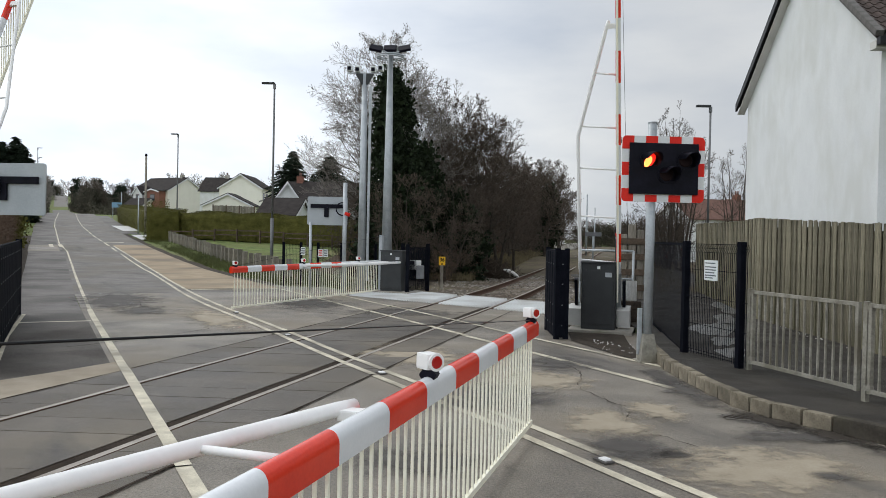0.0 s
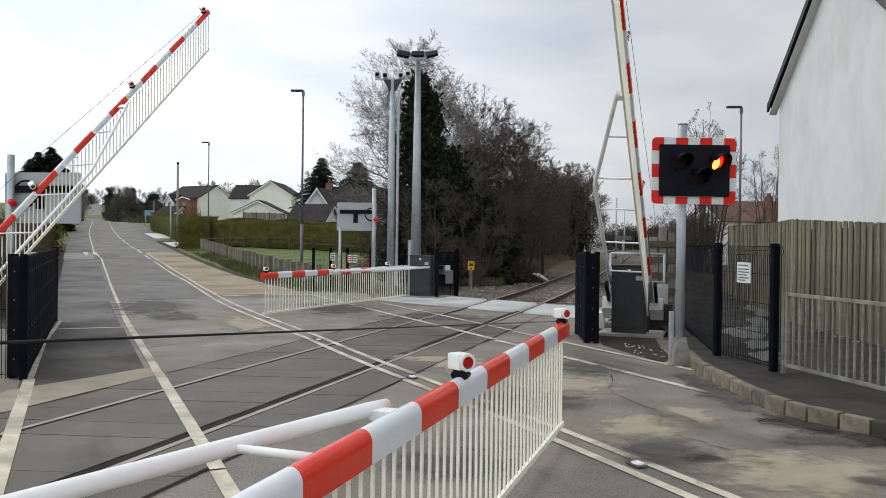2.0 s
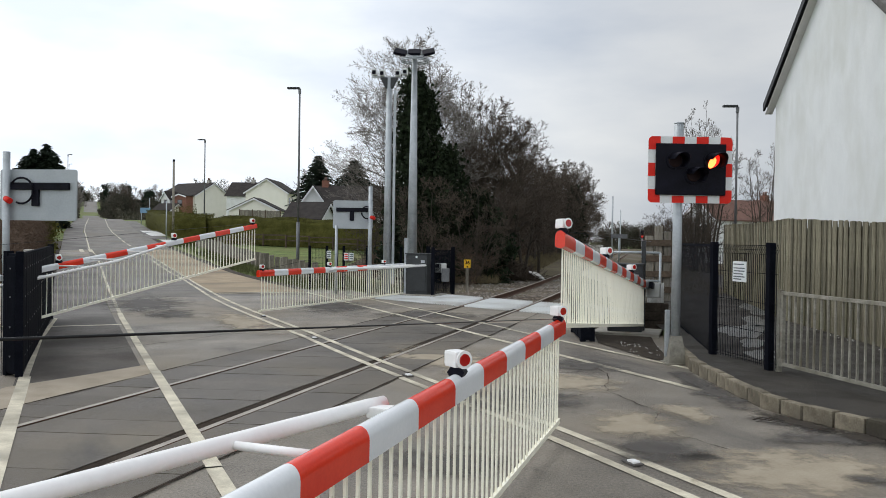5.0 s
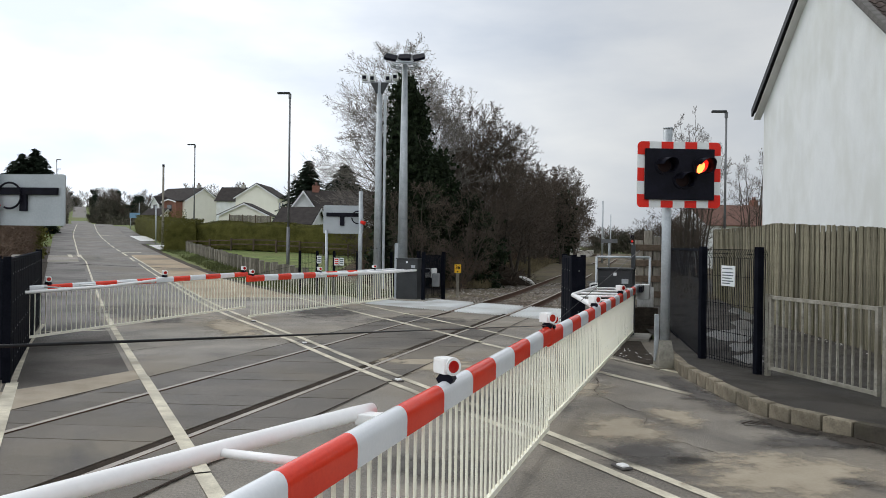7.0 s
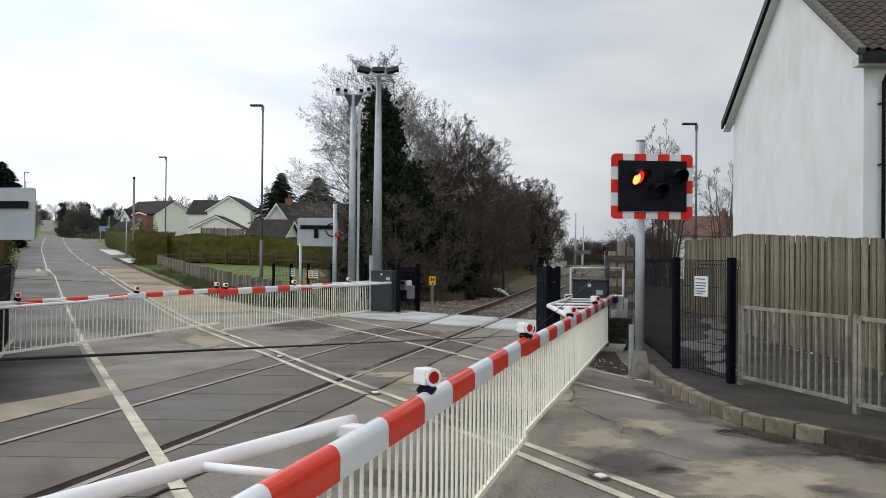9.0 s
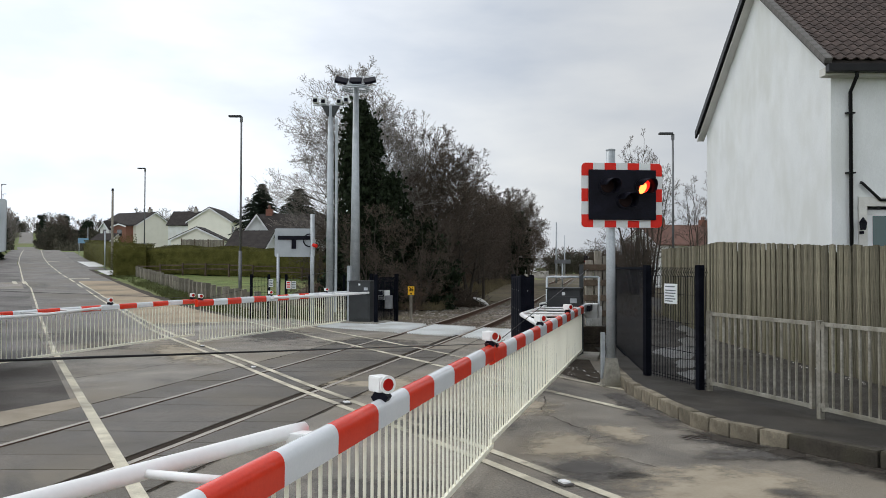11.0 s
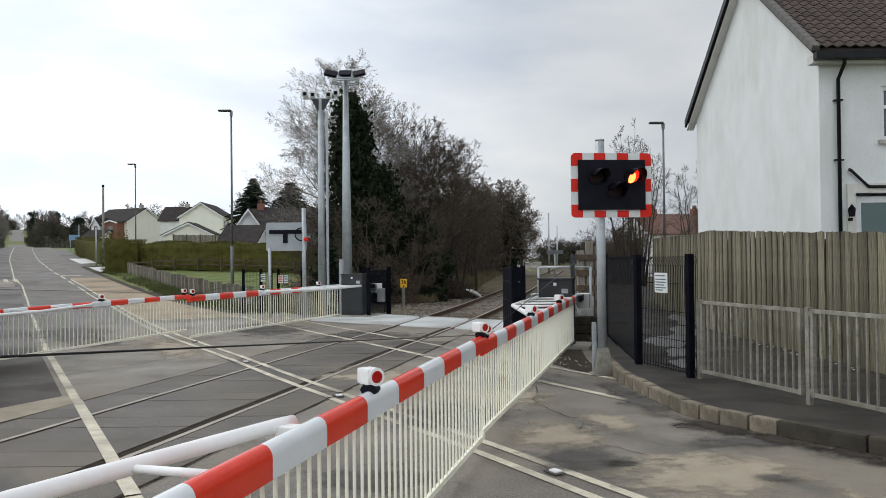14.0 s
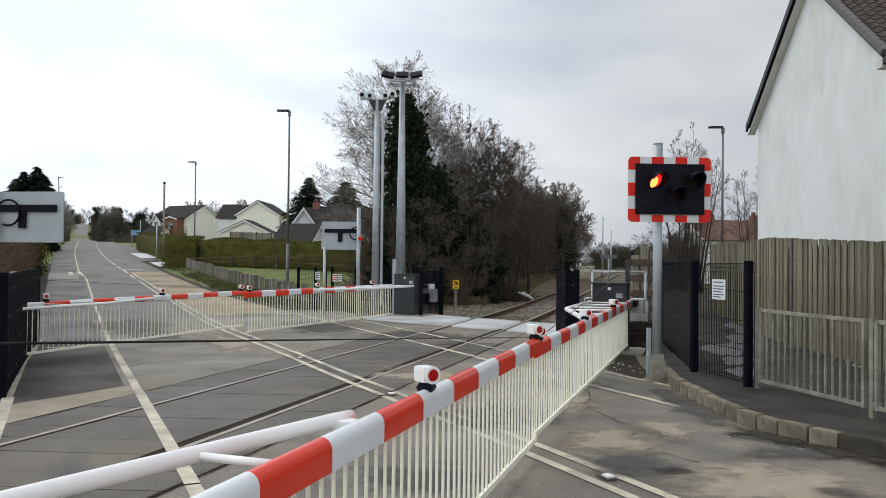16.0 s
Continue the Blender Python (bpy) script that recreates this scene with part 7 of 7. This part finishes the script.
# wet drive entrances, the sky's reflection painted as pale colour
for u0, u1, v0, v1 in ((55.5, 64.0, 3.22, 4.6), (72.0, 86.0, 3.22, 5.2)):
    road_strip("pavement", u0, u1, v0, v1, 0.03, M["pale_drive"], "wet concrete drive entrance beside the road, its reflection painted pale", "drive", n=3)

# brown roadside hedge on the footpath side
for i in range(20):
    u = 8.0 + 1.5 * i
    x, y = uv(u, -6.1 - 0.3 * (i % 2))
    place_tree(BUSH_B, x, y, 47 * i, "brown leafless roadside hedge", 0.55 + 0.2 * step(10, 22, u) + 0.04 * (i % 3), "bush", "roadside hedge")
hr = random.Random(31)
verts, faces = [], []
for i in range(30000):
    u = hr.uniform(7.5, 52)
    x, y = uv(u, -5.65 + hr.gauss(0, 0.27))
    z = rise(x, y) + hr.random() ** 0.85 * (1.7 + 0.9 * step(10, 22, u)) * (1 - 0.10 * math.sin(u * 1.7))
    d = Vector((hr.gauss(0, 1), hr.gauss(0, 1), hr.gauss(0.5, 1))).normalized() * hr.uniform(0.12, 0.3)
    s = Vector((hr.gauss(0, 1), hr.gauss(0, 1), hr.gauss(0, 1))).cross(d).normalized() * 0.010
    p = Vector((x, y, z))
    o = len(verts)
    verts += [tuple(p - s), tuple(p + s), tuple(p + d)]
    faces.append((o, o + 1, o + 2))
tagged(new("hedge_twigs", mesh_from("hedge_twigs", verts, faces, [M["twig_red"]])), "dense brown twigs filling the roadside hedge", "hedge", "", "stuff")
for u in (38.0, 43.0, 47.5):
    x, y = uv(u, -5.5)
    build_ivy_tree(x, y, ((0, 0.6), (1.2, 0.8), (2.2, 0.5), (2.8, 0.1)), 1500, "hedge", "small green evergreen shrub in the roadside hedge", "shrub", 0.12, int(u))
pier = thing("gate_pier", "red-brown brick gate pier with a stone cap", "pier", facing(*uv(8.6, -4.78), 0.0, ROAD_R.x, ROAD_R.y))
rows = 18
for k in range(rows):
    for j in range(2):
        part("brick", b_box(-0.165 + 0.001 * j, -0.165 + 0.167 * j, 0.075 * k, 0.165 - 0.002 * (k % 2), -0.002 + 0.167 * j, 0.075 * k + 0.066), M["brick"], pier)
part("core", b_box(-0.155, -0.155, 0.0, 0.155, 0.155, 0.075 * rows), M["concrete"], pier)
part("cap", b_box(-0.21, -0.21, 0.075 * rows, 0.21, 0.21, 0.075 * rows + 0.07, 0.02), M["concrete"], pier)
w = road_strip("low_wall", 6.5, 34, -5.1, -4.85, 0.45, M["concrete"], "low rough wall along the footpath", "wall", n=14, thick=0.6)


# ---- small things round the crossing ----
def build_marker():
    s = thing("milepost_sign", "yellow milepost sign with black figures on a timber post", "sign", pose(-1.22, 30.6, -0.15, 0, 0, 4) @ Matrix.Diagonal((0.88, 0.88, 0.95, 1)))
    part("post", b_box(-0.06, -0.05, 0, 0.06, 0.05, 1.05, 0.01), M["wood_grey"], s)
    plate = part("plate", b_box(-0.135, -0.075, 0.95, 0.135, -0.052, 1.28, 0.01), M["yellow"], s, "yellow plate")
    cu = bpy.data.curves.new("figures", "FONT")
    cu.body, cu.size, cu.align_x, cu.extrude, cu.offset = "36", 0.20, "CENTER", 0.002, 0.006
    ob = new("figures", cu)
    ob.data.materials.append(M["black"])
    ob.parent = plate
    ob.matrix_basis = pose(0, -0.078, 1.10, 90, 0, 0)
    part("dot", b_box(-0.03, -0.08, 0.97, 0.03, -0.076, 1.03), M["black"], plate)


build_marker()


def build_black_fence():
    f = thing("black_fence", "black welded mesh fence round the far equipment", "fence")
    posts = (-6.57, -5.97, -5.62, -5.38, -4.57, -3.97, -3.40)
    for k, x in enumerate(posts):
        part("post", b_box(-0.04, -0.04, -0.1, 0.04, 0.04, 1.52), M["black_steel"], f, at=pose(x, 28.2, 0))
        if k + 1 < len(posts) and k != 2:
            v, fc = wire_grid(posts[k + 1] - x, 1.46, 0.05, [0.1 + 0.2 * q for q in range(7)], 0.0024, False)
            part("mesh_panel", mesh_from("mesh_panel", v, fc, [M["black_steel"]]), None, f, at=facing(x, 28.2, 0, 1, 0))
    for x, z, mt in ((-5.88, 1.22, "paper"), (-5.28, 1.16, "sign_red"), (-5.10, 1.16, "paper")):
        n = part("notice", b_box(-0.075, -0.02, -0.13, 0.075, 0, 0.13), M["paper"], f, "small notice", at=pose(x, 28.12, z))
        for q in range(3):
            part("text_bar", b_box(-0.06, -0.024, -0.09 + 0.075 * q, 0.06, -0.02, -0.05 + 0.075 * q), M["sign_red" if mt == "sign_red" else "ink"], n)
    g = thing("black_fence", "black mesh fence beside the far cabinet", "fence")
    for (ax, ay), (bx, by) in (((-2.1, 25.85), (-1.6, 28.0)), ((-1.6, 28.0), (-2.5, 28.6))):
        L = math.hypot(bx - ax, by - ay)
        m = facing(ax, ay, -0.05, bx - ax, by - ay)
        v, fc = wire_grid(L, 1.5, 0.05, (0.1, 0.5, 0.9, 1.3, 1.46), 0.004)
        part("mesh_panel", mesh_from("mesh_panel", v, fc, [M["black_steel"]]), None, g, at=m)
        for y in (0, L):
            part("post", b_box(-0.05, y - 0.05, 0, 0.05, y + 0.05, 1.6), M["black_steel"], g, at=m)
    b = thing("equipment_box", "small grey equipment box on the black fence", "box", pose(-1.75, 26.5, 0.45))
    part("body", b_box(-0.12, -0.16, 0, 0.12, 0.16, 0.42, 0.03), M["lamp_grey"], b)
    h = thing("mesh_fence", "black welded mesh fence beside the footpath", "fence", facing(-6.05, 9.95, 0.0, -1.0, -0.15))
    v, fc = wire_grid(3.6, 1.55, 0.05, (0.1, 0.5, 0.9, 1.3, 1.5), 0.003)
    part("mesh_panel", mesh_from("mesh_panel", v, fc, [M["black_steel"]]), None, h, "black welded wire mesh")
    for y in (1.8, 3.6):
        part("post", b_box(-0.04, y - 0.04, 0, 0.04, y + 0.04, 1.6), M["black_steel"], h)


build_black_fence()


def build_equipment():
    r = thing("handrail", "galvanised handrail round the trackside steps", "handrail", pose(3.2, 21.0, 0.10, 0, 0, -8))
    for x in (-0.55, 0.75):
        part("upright", b_tube((x, 0, -0.1), (x, 0, 1.45), 0.03, n=8), M["galv"], r)
    for z in (1.45, 0.75):
        part("rail", b_tube((-0.55, 0, z), (0.75, 0, z), 0.028, n=8), M["galv"], r)
    p = thing("timber_post", "rough weathered stack of old sleepers beside the steps", "timber post", pose(4.45, 24.5, 0))
    for x, h in ((-0.14, 2.0), (0.12, 2.28), (0.36, 2.12)):
        part("sleeper", b_box(x - 0.10, -0.1, -0.1, x + 0.10, 0.1, h, 0.02), M["wood_grey"], p)
    for z in (0.35, 0.8, 1.25, 1.7):
        part("sleeper", b_box(-0.32, -0.16, z, 0.52, -0.1, z + 0.18, 0.015), M["wood_brown"], p)
    for x, y, w in ((1.98, 17.9, 0.32),):
        t = thing("concrete_trough", "pale stained concrete block beside the cabinet", "concrete block", pose(x, y, 0.0, 0, 0, -12), "concrete blocks")
        part("block", b_box(-w / 2, -0.2, 0, w / 2, 0.2, 0.34, 0.02), M["pad"], t)
        part("foot", b_box(-w / 2 - 0.1, -0.25, -0.1, w / 2 + 0.1, 0.25, 0.0), M["concrete"], t)
    wall = thing("sleeper_wall", "low retaining wall of dark old sleepers beside the barrier", "retaining wall", pose(3.14, 17.7, 0, 0, 0, -6))
    for q in range(3):
        part("sleeper", b_box(-0.34 + 0.02 * (q % 2), -0.12, 0.185 * q, 0.36 - 0.03 * (q % 2), 0.12, 0.185 * q + 0.175, 0.015), M["sleeper_dark"], wall)
    slab = thing("concrete_slab", "pale weathered slab leaning on the old sleepers", "slab", pose(3.24, 17.66, 0.55, -8, 0, -6))
    part("slab", b_box(-0.17, -0.025, 0.0, 0.17, 0.025, 0.42, 0.008), M["slab"], slab)
    s = thing("soil_patch", "dark soil strip with scattered pale litter", "soil", kind="structure")
    verts, faces = [], []
    outline = ((1.75, 15.0), (2.35, 13.1), (2.6, 12.9), (2.75, 15.0), (3.2, 19.0), (2.0, 19.0))
    verts = [(x, y, 0.012) for x, y in outline]
    part("soil", mesh_from("soil", verts, [tuple(range(len(outline)))], [M["soil"]]), None, s)
    rng = random.Random(12)
    lit = thing("litter", "small scraps of pale litter on the dark soil", "litter", kind="stuff")
    verts, faces = [], []
    for k in range(60):
        if k < 30:
            x, y, z = rng.uniform(2.1, 2.7), rng.uniform(13.3, 15.0), 0.03
        else:
            q = rng.random()
            x, y, z = 6.15 + rng.uniform(-0.1, 0.1), 12.0 + 5.5 * q, 0.13
        w = rng.uniform(0.006, 0.022)
        o = len(verts)
        for dx, dy, dz in ((-w, -w * 0.5, 0), (w, -w * 0.4, 0.01), (w * 0.8, w * 0.5, 0), (-w * 0.7, w * 0.6, 0.012), (0, 0, 0.012)):
            verts.append((x + dx, y + dy, z + dz))
        for a, b in ((0, 1), (1, 2), (2, 3), (3, 0)):
            faces.append((o + a, o + b, o + 4))
    part("scraps", mesh_from("scraps", verts, faces, [M["litter"]]), None, lit)


build_equipment()


def build_drain():
    d = thing("drain_grate", "rusty iron gully grate in the gutter", "drain", pose(2.84, 8.90, 0.006, 0, 0, -8) @ Matrix.Diagonal((0.95, 0.55, 1, 1)))
    part("pit", b_box(-0.22, -0.18, -0.05, 0.22, 0.18, 0.0), M["asphalt_old"], d)
    for i in range(6):
        part("bar", b_box(-0.2 + 0.075 * i, -0.17, 0.0, -0.178 + 0.075 * i, 0.17, 0.006), M["groove"], d, at=pose(0, 0, 0, 0, 0, -24))
    part("frame", b_box(-0.24, -0.2, 0.0, 0.24, -0.17, 0.006), M["asphalt_old"], d)
    part("frame", b_box(-0.24, 0.17, 0.0, 0.24, 0.2, 0.006), M["asphalt_old"], d)


build_drain()


def build_studs():
    first = None
    for u, v in ((-7.6, 0.19), (-3.05, 0.06), (1.2, -0.02), (5.5, 0.0)):
        x, y = uv(u, v)
        m = facing(x, y, 0.016, ROAD_R.x, ROAD_R.y)
        if first is None:
            first = thing("road_stud", "worn cat's eye road stud between the lines", "road stud", m, "road studs")
            part("casing", b_box(-0.05, -0.085, -0.01, 0.05, 0.085, 0.006, 0.006), M["dark_stain"], first, "dark iron casing")
            part("reflector", b_box(-0.035, -0.06, 0.0, 0.035, 0.03, 0.022, 0.009), M["white"], first)
        else:
            copy_thing(first, m)


build_studs()


def build_station():
    s = thing("station_platform", "distant railway platform with a low shelter", "platform", pose(20.5, 150, 0, 0, 0, -8))
    part("slab", b_box(-7, -2, -0.1, -2.6, 40, 0.9), M["concrete"], s)
    part("shelter", b_box(-6.5, 4, 0.9, -4.6, 9, 3.2), M["render"], s)
    part("canopy", b_box(-6.9, 3.5, 3.2, -4.0, 9.5, 3.45), M["cabinet"], s)
    g = thing("railway_signal", "distant railway signal showing a red light", "railway signal", pose(16.08, 95, 0))
    part("post", b_tube((0, 0, 0), (0, 0, 2.6), 0.06, n=8), M["galv"], g)
    head = part("head", b_box(-0.2, -0.12, 2.2, 0.2, 0.05, 3.1, 0.03), M["black"], g)
    part("lamp", b_tube((0, -0.13, 2.45), (0, -0.15, 2.45), 0.12, n=12), M["lamp_halo"], head, "glowing red aspect")
    b = thing("location_board", "grey board on two posts beside the track", "sign", pose(8.5, 60, 0, 0, 0, -8))
    part("post", b_tube((0.0, 0, 0), (0.0, 0, 2.3), 0.06, n=8), M["galv"], b)
    part("board", b_box(-0.58, -0.10, 2.05, 0.58, -0.065, 2.34, 0.01), M["lamp_grey"], b)
    for x, y, h in ((12.3, 92, 6.8), (17.5, 122, 6.5)):
        p = thing("telegraph_pole", "distant grey pole beside the railway", "pole", pose(x, y, 0), "poles")
        part("pole", b_tube((0, 0, 0), (0, 0, h), 0.12, 0.08, 8), M["galv"], p)
    t = thing("telegraph_pole", "brown timber telegraph pole at the roadside", "pole", pose(-29.95, 73.5, rise(-30, 73.5) - 0.1), "poles")
    part("pole", b_tube((0, 0, 0), (0, 0, 7.2), 0.12, 0.09, 10), M["wood_grey"], t)
    part("cap", b_tube((0, 0, 7.2), (0, 0, 7.4), 0.12, 0.10, 8), M["black"], t)
    blue = thing("sign_board", "pale blue board on a post beside the far house", "sign", pose(-52.4, 118, rise(-52.4, 118), 0, 0, 18))
    part("board", b_box(-0.7, -0.03, 1.65, 0.7, 0.03, 2.4, 0.01), M["blue_board"], blue)
    for x in (-0.55, 0.6):
        part("post", b_tube((x, 0.08, -0.1), (x, 0.08, 2.4 if x < 0 else 3.9), 0.05, n=8), M["galv"], blue)
    w = thing("marker_post", "slim white post beside the telegraph pole", "post", pose(-30.3, 72.8, rise(-30.3, 72.8) - 0.1))
    part("post", b_tube((0, 0, 0), (0, 0, 3.6), 0.06, n=8), M["galv"], w)


build_station()


# ---- grass blades on the verges ----
def build_tufts(name, places, label, hgt, key, seed):
    rng = random.Random(seed)
    verts, faces = [], []
    for x, y in places:
        z = rise(x, y) - 0.09
        for _ in range(5):
            a, h, w = rng.uniform(0, 6.283), hgt * rng.uniform(0.5, 1.4), rng.uniform(0.006, 0.014)
            bx, by = x + rng.gauss(0, 0.06), y + rng.gauss(0, 0.06)
            o = len(verts)
            verts += [(bx - w * math.sin(a), by + w * math.cos(a), z), (bx + w * math.sin(a), by - w * math.cos(a), z), (bx + 0.5 * h * math.cos(a) * rng.random(), by + 0.5 * h * math.sin(a) * rng.random(), z + h)]
            faces.append((o, o + 1, o + 2))
    tagged(new(name, mesh_from(name, verts, faces, [M[key]])), label, "grass", "", "stuff")


gr = random.Random(55)
places = []
for i in range(6000):
    u = 14 + 46 * gr.random() ** 1.2
    places.append(uv(u, gr.uniform(3.6, 7.5 if u < 30 else 6.5)))
build_tufts("grass_tufts", places, "short rough green grass on the roadside verge", 0.20, "grass_blade", 1)
places = []
for i in range(5500):
    y = 36 + 34 * gr.random() ** 1.4
    places.append((track(y) - gr.uniform(2.7, 5.2), y))
for i in range(1500):
    y = 27 + 30 * gr.random()
    places.append((track(y) + gr.uniform(4.8, 6.5), y))
build_tufts("dry_grass", places, "dry brown grass and stalks along the railway bank", 0.30, "dry_blade", 2)

# heap of cut branches with a pale sack
b = thing("brushwood", "heap of cut brown branches beside the track", "brushwood", pose(0.75, 41.0, -0.1), kind="stuff")
verts, faces = [], []
for i in range(2600):
    p = Vector((gr.gauss(-0.7, 0.75), gr.gauss(0, 1.1), 0.0))
    p.z = abs(gr.gauss(0, 0.42)) * math.exp(-0.30 * (p.x + 0.7) ** 2)
    d = Vector((gr.gauss(0, 1), gr.gauss(0, 0.5), gr.gauss(0, 0.4))).normalized() * gr.uniform(0.3, 1.1)
    s = Vector((0, 0.3, 1)).cross(d).normalized() * 0.024
    n = s.cross(d).normalized() * 0.024
    o = len(verts)
    verts += [tuple(p - s), tuple(p + s), tuple(p + n), tuple(p + d)]
    faces += [(o, o + 1, o + 3), (o + 1, o + 2, o + 3), (o + 2, o, o + 3)]
part("sticks", mesh_from("sticks", verts, faces, [M["twig"]]), None, b)
bag = bmesh.new()
bmesh.ops.create_icosphere(bag, subdivisions=3, radius=0.2)
for v in bag.verts:
    v.co.x *= 1.5
    v.co.z = max(-0.1, v.co.z * 0.7)
    v.co += v.co.normalized() * 0.04 * math.sin(9 * v.co.x + 7 * v.co.y + 11 * v.co.z)
solid("sack", bag, M["litter"], "crumpled pale plastic sack on the heap of branches", "sack", pose(1.75, 39.9, 0.12, 0, 28, 0) @ Matrix.Diagonal((1.5, 0.8, 0.75, 1)))

# dark soil bank between the track and the thicket
ys = us(27.5, 40, 10)
bank_a, bank_b = [], []
for y in ys:
    c, d, nrm = track_frame(y)
    bank_a.append(tuple(c - nrm * (6.4 + 0.4 * math.sin(y))))
    bank_b.append(tuple(c - nrm * (3.9 + 0.25 * math.sin(1.7 * y))))
strip("soil_bank", bank_a, bank_b, -0.115, M["soil"], "dark bare soil with debris beside the track", "soil")


def motions():
    key_barrier(near, near_sway())
    key_barrier(right, LIFT_RIGHT)
    key_barrier(far_left, LIFT_LEFT)
    rows, side = [], 0
    places = (LIT_A, LIT_B)
    for k, t in enumerate(FLASH_TIMES):
        here = places[(k + FIRST_LAMP) % 2]
        nxt = FLASH_TIMES[k + 1] - 1 / FPS if k + 1 < len(FLASH_TIMES) else 16.0
        rows.append((t, pose(*here)))
        if nxt > t:
            rows.append((nxt, pose(*here)))
    walk(lit_lamp, rows)


motions()
